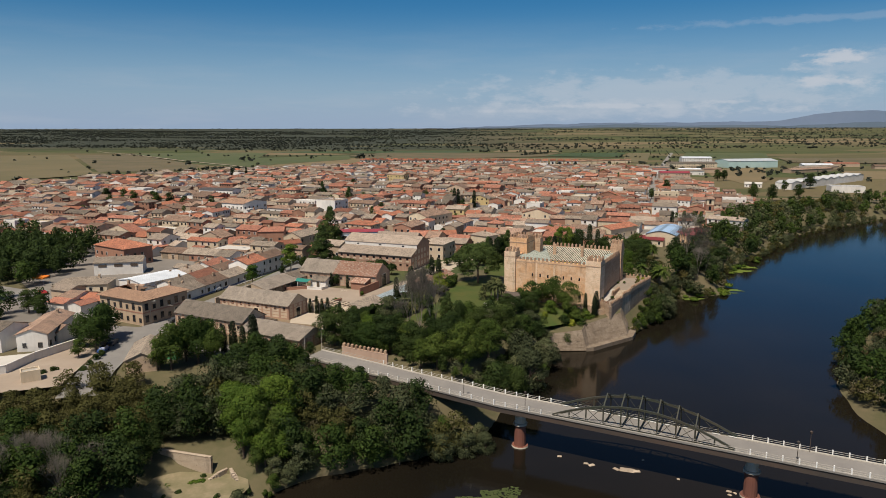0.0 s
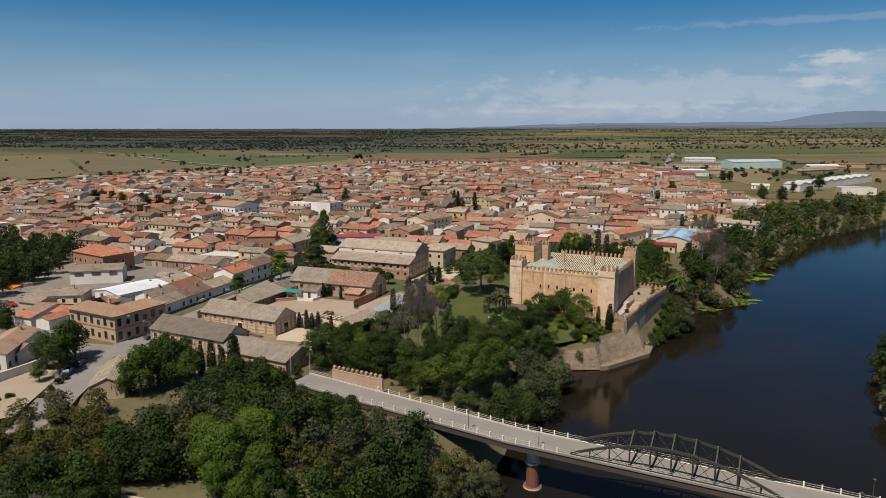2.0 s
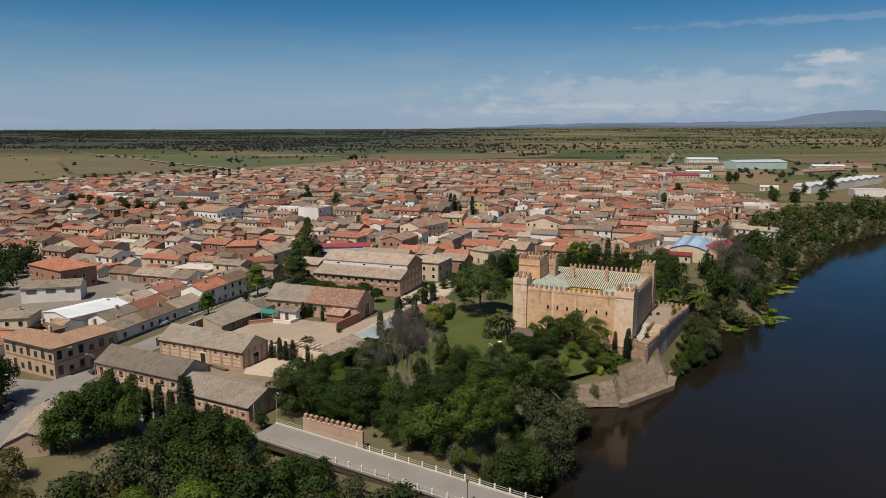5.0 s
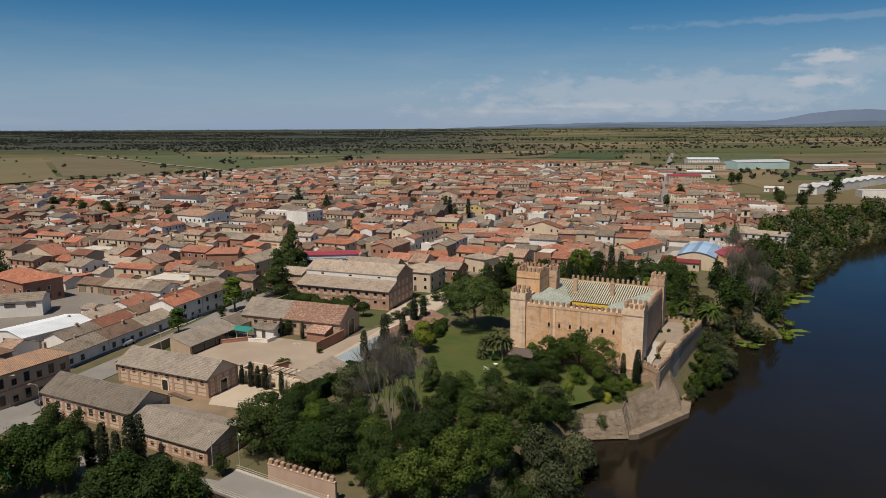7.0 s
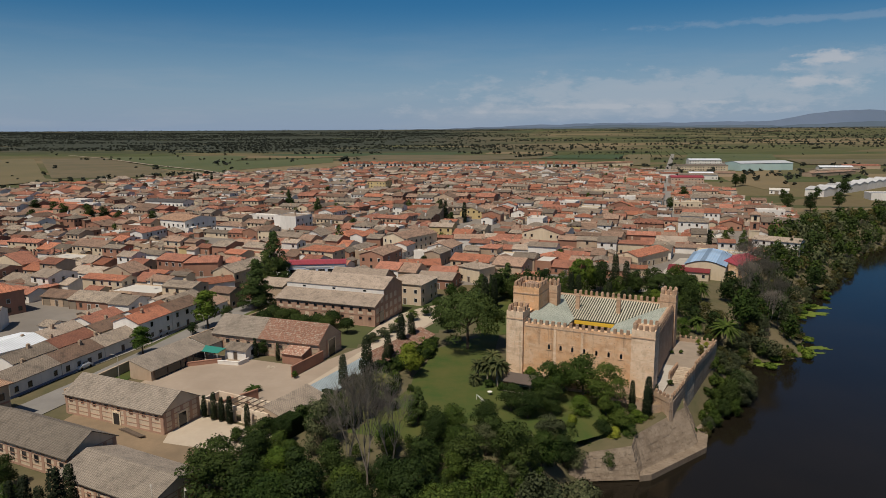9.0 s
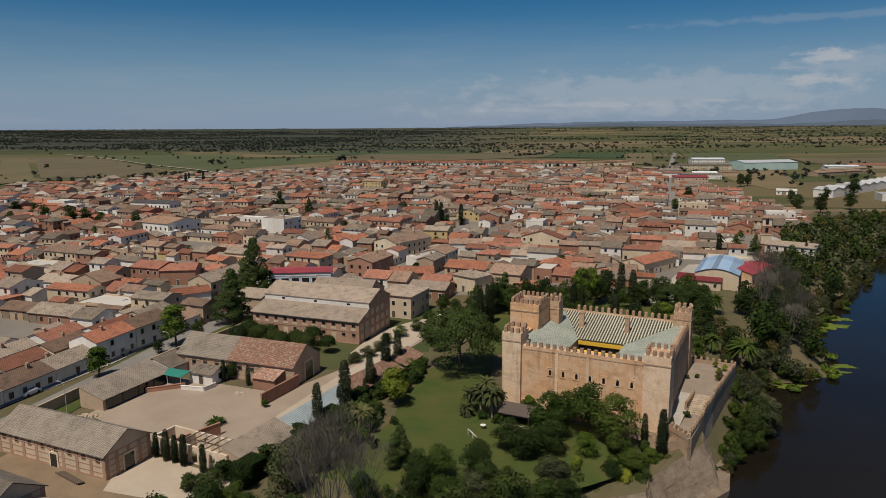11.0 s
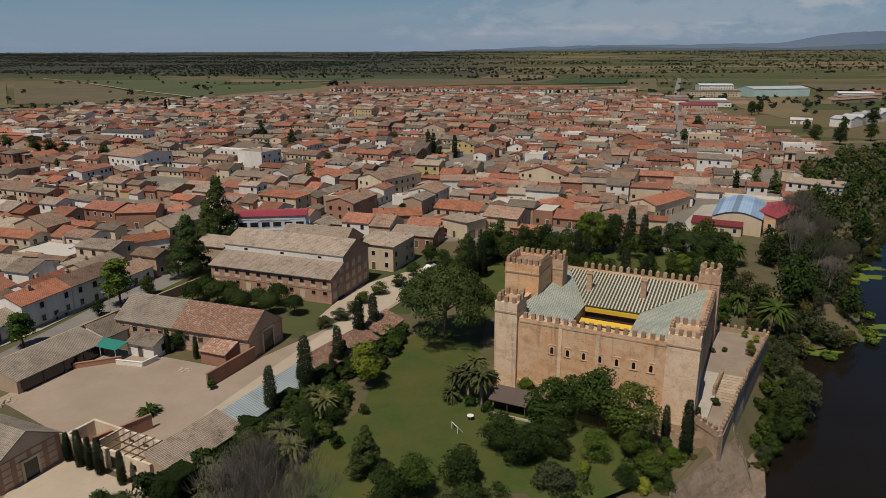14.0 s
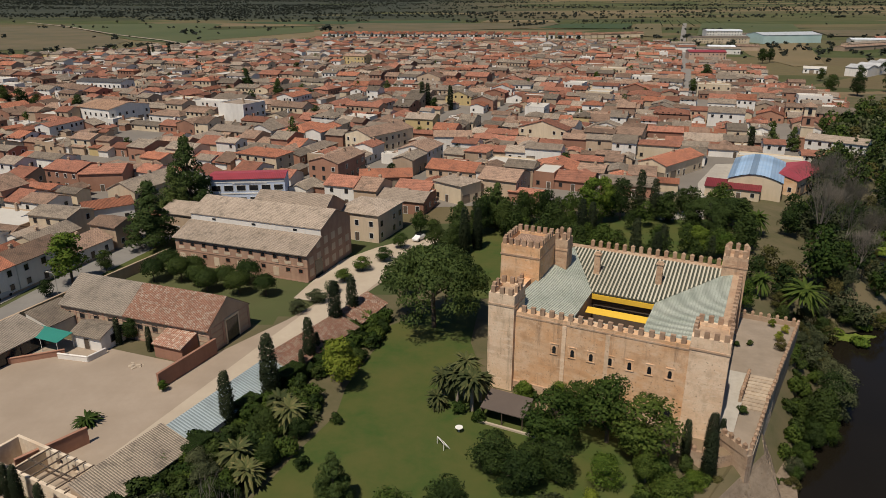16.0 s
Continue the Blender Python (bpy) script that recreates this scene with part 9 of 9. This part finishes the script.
barrel_barn()
front_house((57.5, 108.0), (71.0, 101.8), 9.0, 3.2, 1.3, C_, MAT["roof_maroon"], "annex with a maroon metal roof", name="annex", category="annex", kind="gable", sides="f", chimney=False)
front_house((84.0, 108.0), (99.0, 124.0), 11.0, 4.6, 1.4, MAT["castle"], MAT["roof_maroon"], "brick workshop with a maroon metal roof", category="workshop", chimney=False)
front_house((79.0, 142.5), (97.0, 134.0), 7.0, 4.2, 0.0, C_, MAT["concrete_pale"], "low cream block with a flat roof", kind="flat", category="building", chimney=False)
sheet("square", [(38, 84), (52, 96), (60, 122), (74, 148), (86, 150), (66, 118), (56, 104), (50, 84)], 0.12, MAT["concrete"], "paved sloping square beside the barn", "square")
KEEP_OUT.extend([(50, 98, 7), (59, 112, 6), (66, 128, 6), (72, 140, 6), (44, 88, 6)])


def bell_tower():
    e = thing("bell_tower", "slim banded brick bell tower with arched openings", "tower", pose(116.5, 176.0, 0, 0, 0, -20))
    KEEP_OUT.append((116.5, 176.0, 5))
    for k, (a, z0, z1, m) in enumerate(((2.3, -0.5, 4.6, "brick"), (2.15, 4.6, 8.8, "render_cream"), (2.05, 8.8, 12.6, "brick"), (1.9, 12.6, 16.2, "render_cream"))):
        acc = Acc()
        stack(acc, local, [(a, a, z0), (a, a, z1 - 0.35), (a + 0.2, a + 0.2, z1 - 0.35), (a + 0.2, a + 0.2, z1), (a - 0.1, a - 0.1, z1)])
        part("stage", acc, MAT[m], e)
    r = Acc()
    hip_roof(r, local, 3.9, 3.9, 16.2, 1.5, over=0.5)
    part("roof", r, RB, e)
    for sd in "frlb":
        for z in (9.6, 13.4):
            on_wall(WINDOWS[2], e, 4.12, 4.12, sd, 0, z)


bell_tower()
front_house((112.0, 166.0), (128.0, 154.0), 9.0, 5.8, 1.4, W_, RP, "white villa with pale tile roof", name="villa", category="villa")
front_house((95.0, 224.0), (109.5, 219.0), 13.0, 6.2, 1.6, W_, RG, "white house with a curved gable")
front_house((43.0, 131.0), (50.0, 124.0), 24.0, 5.0, 1.6, C_, RO, "long house with bright orange tile roof", across=True)
# industrial halls beyond the town
SH = MAT["roof_metal"]
MAT["roof_works"] = tiled_roof("grey_fibre_cement", (0.33, 0.33, 0.33), (0.26, 0.26, 0.26), rib=0.6, row=30.0, rough=0.8, patch=0.1, ribs=0.25)
for p0, p1, d, h, rise, wall, roof, lab in (
    ((184, 556), (216, 553), 16, 6.5, 1.5, MAT["render_pink"], MAT["roof_maroon"], "pale warehouse with a maroon roof edge"),
    ((330, 762), (405, 780), 34, 9.5, 2.5, MAT["teal_sheet"], SH, "industrial hall of pale green sheet metal"),
    ((250, 768), (316, 766), 22, 6.5, 1.5, C_, RG, "long cream warehouse with grey roof"),
    ((280, 812), (322, 808), 24, 12.0, 1.5, W_, SH, "tall white industrial block"),
    ((236, 446), (250, 440), 7, 3.4, 1.4, W_, MAT["concrete_pale"], "small white field house"),
    ((368, 650), (440, 694), 12, 4.0, 1.4, T_, RB, "long low brick shed"),
    ((400, 700), (470, 740), 12, 4.0, 1.4, T_, RG, "long low brick shed"),
    ((210, 620), (250, 612), 14, 5.0, 1.4, W_, RG, "white warehouse with a grey roof"),
):
    front_house(p0, p1, d, h, rise, wall, roof, lab, name="warehouse", category="warehouse", sides="f", chimney=False, group="industrial halls", detail=p0[0] < 330)
for k in range(9):
    x, y = 268 + 14.1 * k, 418 + 13.2 * k
    front_house((x, y), (x + 14.0, y + 13.1), 15.0, 6.0, 1.8, W_, MAT["roof_works"], "white bay of a long saw-roofed warehouse", name="warehouse", category="warehouse", across=True, sides="", chimney=False, group="warehouse bays", detail=False)
front_house((292, 394), (318, 388), 18.0, 5.0, 0.3, W_, MAT["roof_works"], "low white hall with a flat metal roof", name="warehouse", kind="flat", category="warehouse", sides="", chimney=False, detail=False)
for x, y, w, d, h, roof in ((228, 640, 26, 14, 5.0, SH), (262, 655, 22, 12, 4.6, RB), (300, 850, 60, 18, 6.0, RG), (345, 835, 34, 16, 5.0, SH), (430, 760, 40, 14, 5.0, SH), (480, 800, 46, 14, 4.6, RR), (520, 745, 50, 12, 4.2, RB), (196, 640, 20, 12, 5.0, RR), (205, 690, 24, 12, 5.2, RG), (168, 610, 18, 10, 5.0, RO)):
    front_house((x, y), (x + w, y - w * 0.12), d, h, 1.5, W_ if h > 4.7 else T_, roof, "low works shed at the edge of the town", name="works_shed", category="shed", sides="", chimney=False, detail=False, group="works sheds")
ribbon("road", [(108, 290), (125, 360), (150, 445), (178, 555), (225, 720), (330, 1080), (530, 1760), (640, 2150)], 7.0, 0.16, MAT["bridge_road"], "straight pale country road leaving the town", "road")
KEEP_OUT.extend([(108 + (150 - 108) * t, 290 + 155 * t, 3.5) for t in np.linspace(0, 1, 14)] + [(150 + 75 * t, 445 + 275 * t, 3.5) for t in np.linspace(0, 1, 22)])
# a row of new houses with red roofs at the far edge
LR = random.Random(31)
far_row = Acc()
for k in range(30):
    for j in range(2):
        x = -205 + k * 11.5 + j * 3
        y = 872 + j * 26 - k * 0.9 + LR.uniform(-2, 2)
        tf = at(x, y, radians(-8))
        gable_walls(far_row, tf, 8, 9, 5.6, 2.0, 0)
        gable_roof(far_row, tf, 8, 9, 5.6, 2.0, 1)
        far_row.box(tf, -1.5, 1.5, -4.6, -4.4, 0.5, 4.5, 2)
for k in range(13):
    for j in range(2):
        tf = at(105 + k * 9.5 + j * 4, 850 + k * 4 + j * 22, radians(-12))
        gable_walls(far_row, tf, 8, 8, 4.6, 1.4, 3)
        gable_roof(far_row, tf, 8, 8, 4.6, 1.4, 4)
tagged(part("terraced_houses", far_row, [W_, MAT["roof_orange"], MAT["glass_dark"], C_, MAT["roof_tan"]]), "rows of new terraced houses with red tile roofs", "houses", kind="stuff")
# town trees
for key, x, y, s in (("cypress", -36.5, 268.0, 1.5), ("cypress", -33.8, 269.5, 1.4), ("cypress", -22.0, 264.5, 1.35), ("broad2", -30.0, 262, 0.7), ("broad0", -37.0, 122.5, 0.6), ("broad3", -33.0, 120.0, 0.5), ("broad0", -16.0, 158.0, 0.6), ("pine", 110.0, 171.0, 0.7), ("pine", 121.5, 169.5, 0.75), ("pine", 98.0, 162.0, 0.8), ("cypress", 92.0, 165.0, 1.1), ("cypress", 126.0, 158.0, 0.9), ("broad0", 150, 400, 1.1), ("broad2", 120, 330, 0.9), ("broad0", 235, 520, 1.3), ("broad0", 245, 530, 1.2), ("broad2", 256, 405, 1.0), ("broad0", 290, 430, 1.5), ("broad2", 225, 395, 0.9), ("broad0", 200, 330, 1.2), ("broad2", 212, 322, 1.3), ("broad0", 240, 340, 1.2), ("pine", -120, 300, 0.9), ("pine", -150, 340, 1.0), ("broad2", -85, 235, 0.7), ("broad0", -140, 430, 0.9), ("cypress", -290, 560, 1.4), ("cypress", -300, 540, 1.4), ("cypress", -305, 560, 1.3), ("broad0", -262, 275, 1.0), ("broad2", -250, 270, 1.0), ("broad0", -270, 285, 1.0), ("broad2", -285, 285, 1.0), ("broad0", -300, 300, 1.0), ("broad2", -232, 255, 0.9), ("broad0", -320, 310, 1.0), ("broad2", -290, 260, 0.9), ("broad0", -215, 262, 0.8), ("broad2", -95, 118, 0.6)):
    plant(key, x, y, s, LR, group="town trees")

# ---- open country to the horizon ----
def parcel(name, pts, mat, label, z=0.35):
    sheet(name, pts, z, mat, label, "field")


FIELDS = []
MAT["crop_green"] = plain("young_crop", (0.060, 0.078, 0.028), (0.085, 0.092, 0.037), big=0.01, fine=0.08, relief=0)
MAT["crop_dark"] = plain("deep_green_crop", (0.036, 0.058, 0.022), (0.050, 0.072, 0.026), big=0.01, fine=0.08, relief=0)
MAT["crop_pale"] = plain("dry_pasture", (0.20, 0.145, 0.075), (0.145, 0.115, 0.058), big=0.012, fine=0.1, relief=0)
MAT["plough"] = plain("ploughed_soil", (0.150, 0.112, 0.064), (0.088, 0.080, 0.040), big=0.016, fine=0.1, relief=0)
MAT["pasture"] = plain("rough_pasture", (0.100, 0.092, 0.042), (0.145, 0.115, 0.058), big=0.01, fine=0.06, relief=0)
for pts, mat, text in (
    ([(-872, 1189), (-994, 1494), (-735, 1189), (-529, 921), (-442, 797), (-412, 672), (-516, 647)], "plough", "bare brown dry field"),
    ([(-869, 1367), (-763, 1500), (-495, 1311), (-441, 1067), (-387, 1106), (-289, 1189), (-253, 1016), (-345, 820), (-346, 746), (-448, 819), (-620, 1048)], "crop_green", "broad green crop field"),
    ([(-328, 736), (-348, 923), (-256, 1030), (-207, 984), (-253, 810), (-283, 683)], "crop_pale", "dry tan stubble field"),
    ([(-520, 1352), (-368, 1520), (-3, 1520), (-61, 1340), (-310, 1284)], "crop_dark", "long deep green crop field"),
    ([(-247, 788), (-201, 980), (-126, 984), (-151, 858), (-175, 778)], "crop_green", "green crop field"),
    ([(-408, 664), (-438, 792), (-352, 736), (-305, 682), (-333, 650)], "pasture", "dry rough pasture"),
    ([(-285, 1167), (-230, 1332), (163, 1332), (111, 1147), (-120, 1000), (-204, 1000)], "plough", "bare reddish field"),
    ([(7, 1364), (160, 1363), (172, 1560), (36, 1560)], "crop_pale", "pale orchard ground"),
    ([(100, 1137), (170, 1309), (300, 1309), (247, 1108)], "crop_dark", "deep green crop field"),
    ([(256, 1108), (306, 1309), (352, 1308), (243, 875), (214, 914)], "pasture", "dry rough pasture"),
    ([(300, 914), (437, 1335), (589, 1283), (460, 944)], "crop_green", "green field beside the road"),
    ([(284, 717), (394, 796), (285, 516), (250, 491), (255, 602)], "crop_pale", "dry field below the warehouses"),
    ([(-900, 560), (-560, 420), (-480, 610), (-520, 640), (-880, 1180), (-1000, 1100)], "pasture", "dry rough pasture"),
    ([(475, 900), (900, 800), (1100, 1100), (520, 1060)], "plough", "bare brown field"),
    ([(395, 560), (700, 520), (800, 640), (450, 700)], "crop_pale", "dry field beside the sheds"),
):
    rising = max(math.hypot(x, y + 230) for x, y in pts) > 1480
    parcel("field", pts, MAT[mat], text, 0.3 + 0.06 * len(FIELDS) if rising else 0.08 + 0.012 * len(FIELDS))
    FIELDS.append(text)
ribbon("track", [(-1046, 1494), (-723, 1167), (-517, 921), (-395, 797), (-325, 708)], 5.0, 1.4, MAT["sand"], "pale farm track between fields", "track")
FR = random.Random(77)


def mini(key, every):
    q, _, mat = crown_arrays(key)
    q = q[::every]
    c = q.mean(1, keepdims=True)
    return c + (q - c) * math.sqrt(every) * 0.85, MAT["leaf_hazed"] if every > 50 else mat


def far_trees():
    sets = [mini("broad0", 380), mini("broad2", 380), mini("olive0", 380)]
    V, M = [], []
    places = []
    # wooded plateau on the left of the horizon
    for k in range(15000):
        x = FR.uniform(-2400, -60)
        y = FR.uniform(1560, 3300)
        lim = -0.02 * y - 40
        if x > -120 - (3300 - y) * 0.25 and FR.random() < 0.85:
            continue
        n = noise.noise((x * 0.0022, y * 0.006, 4.0))
        if n < -0.12:
            continue
        places.append((x, y, FR.uniform(0.45, 0.85)))
    # far belts right across
    for k in range(2600):
        y = FR.choice((1850, 2150, 2450, 2800, 3200, 3600, 3950, 4300)) + FR.gauss(0, 30)
        x = FR.uniform(-0.75, 0.75) * (y + 200)
        if noise.noise((x * 0.004, y * 0.01, 9.0)) > -0.1:
            places.append((x, y, FR.uniform(0.4, 0.9)))
    # woods along the river far downstream and round the distant suburbs
    for k in range(5200):
        x, y = FR.uniform(500, 3300), FR.uniform(1500, 4300)
        if x > 0.28 * y and noise.noise((x * 0.0018, y * 0.006, 21.0)) > 0.2:
            places.append((x, y, FR.uniform(0.4, 0.9)))
    # short dense belts and copses on the plain
    for k in range(150):
        x0, y0 = FR.uniform(-700, 2300), FR.uniform(1350, 4000)
        ln, tilt = FR.uniform(60, 420), FR.uniform(-0.2, 0.1)
        for i in range(int(ln / 9)):
            t = FR.uniform(-0.5, 0.5) * ln
            places.append((x0 + t, y0 + t * tilt + FR.uniform(-10, 10), FR.uniform(0.5, 1.0)))
    # loose oaks in the pastures, hedges and orchards
    for k in range(34):
        places.append((FR.uniform(-1100, -330), FR.uniform(560, 1500), FR.uniform(0.45, 0.9)))
    for k in range(45):
        places.append((FR.uniform(120, 1500), FR.uniform(850, 1900), FR.uniform(0.3, 0.6)))
    for k in range(45):
        places.append((FR.uniform(430, 1300), FR.uniform(520, 1000), FR.uniform(0.35, 0.7)))
    for i in range(16):
        for j in range(22):
            places.append((160 + i * 19 + j * 3, 1215 + j * 13, 0.2))
    # trees among the industrial halls
    for k in range(110):
        places.append((FR.gauss(330, 90), FR.gauss(700, 90), FR.uniform(0.45, 0.9)))
    for x0, y0, x1, y1, n in ((60, 1190, 130, 1290, 40), (-205, 850, 60, 838, 30), (-60, 846, 140, 842, 22), (-450, 640, -330, 760, 30), (-520, 470, -440, 640, 22), (120, 860, 330, 880, 14), (170, 480, 235, 700, 16), (-800, 1150, -160, 1116, 26), (320, 900, 900, 790, 40), (240, 1100, 420, 1060, 20)):
        for k in range(n):
            t = FR.random()
            places.append((x0 + (x1 - x0) * t + FR.uniform(-4, 4), y0 + (y1 - y0) * t + FR.uniform(-6, 6), FR.uniform(0.45, 0.9)))
    for x, y, s in ((-244, 1050, 1.7), (-238, 1054, 1.5), (-330, 1040, 0.9), (-420, 930, 1.5), (-410, 935, 1.3), (-470, 820, 1.2)):
        places.append((x, y, s))
    X, Y = np.array([p[0] for p in places]), np.array([p[1] for p in places])
    Z = land_height(X, Y)
    wet = in_poly(X, Y, RIVER)
    for (x, y, s), z, w in zip(places, Z, wet):
        if w or inside(x, y, TOWN):
            continue
        k = FR.randrange(3) if FR.random() < 0.7 else 0
        q = sets[k][0]
        a = FR.uniform(0, 6.28)
        r = np.array([[math.cos(a), -math.sin(a), 0], [math.sin(a), math.cos(a), 0], [0, 0, FR.uniform(0.55, 0.8)]]) * s
        V.append((q @ r.T + np.array([x, y, z - 0.4])).reshape(-1, 3))
        M.extend([k] * len(q))
    V = np.concatenate(V)
    n = len(V) // 4
    me = bpy.data.meshes.new("far_trees")
    me.from_pydata(V.tolist(), [], np.arange(4 * n).reshape(n, 4).tolist())
    for s in sets:
        me.materials.append(s[1])
    me.polygons.foreach_set("material_index", M)
    me.update()
    tagged(new("far_trees", me), "scattered oaks, hedges and far woods on the plain", "trees", kind="stuff")


far_trees()


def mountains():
    """Hills at the edge of sight, in three ridges one behind the other, haze painted in as blue."""
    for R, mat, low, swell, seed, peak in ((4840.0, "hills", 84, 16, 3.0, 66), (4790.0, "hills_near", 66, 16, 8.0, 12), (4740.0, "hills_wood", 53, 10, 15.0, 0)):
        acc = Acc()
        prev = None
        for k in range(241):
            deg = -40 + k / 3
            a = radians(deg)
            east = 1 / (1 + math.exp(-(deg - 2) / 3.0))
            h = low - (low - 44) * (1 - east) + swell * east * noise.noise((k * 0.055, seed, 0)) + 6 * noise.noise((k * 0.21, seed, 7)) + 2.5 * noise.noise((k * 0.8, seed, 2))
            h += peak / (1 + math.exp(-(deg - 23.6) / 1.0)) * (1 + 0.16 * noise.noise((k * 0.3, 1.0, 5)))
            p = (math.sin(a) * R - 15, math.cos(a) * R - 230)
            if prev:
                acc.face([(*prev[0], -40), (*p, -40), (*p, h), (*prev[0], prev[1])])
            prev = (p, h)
        tagged(part("backdrop", acc, MAT[mat]), "low hills along the horizon coloured blue for haze", "hills", kind="structure")


# Blue-grey ridge colours carry the haze of distance; no air is modelled.
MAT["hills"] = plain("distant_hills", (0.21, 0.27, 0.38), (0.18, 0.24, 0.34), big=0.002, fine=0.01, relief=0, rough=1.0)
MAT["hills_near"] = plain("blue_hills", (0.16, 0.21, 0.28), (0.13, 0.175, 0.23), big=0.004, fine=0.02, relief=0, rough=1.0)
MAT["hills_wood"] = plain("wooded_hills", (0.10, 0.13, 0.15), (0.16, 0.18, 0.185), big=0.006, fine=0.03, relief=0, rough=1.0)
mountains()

# ---- town houses, nearest as single things ----
build_town()


# trees in yards and small gardens of the town
YR = random.Random(64)
YARD = []
while len(YARD) < 170:
    x, y = YR.uniform(-420, 190), YR.uniform(95, 720)
    if inside(x, y, TOWN) and not taken(x, y, 2.0):
        YARD.append((YR.choice(["broad0", "broad1", "broad2", "broad3", "pine", "cypress"]), x, y, YR.uniform(0.38, 0.75), YR.uniform(0.8, 1.1)))
        if YR.random() < 0.4:
            YARD.append(("broad0", x + YR.uniform(-5, 5), y + YR.uniform(-3, 3), YR.uniform(0.35, 0.6), 0.9))
thicket("yard_trees", "small green trees in the yards of the town", YARD, YR, 11, 2.4)
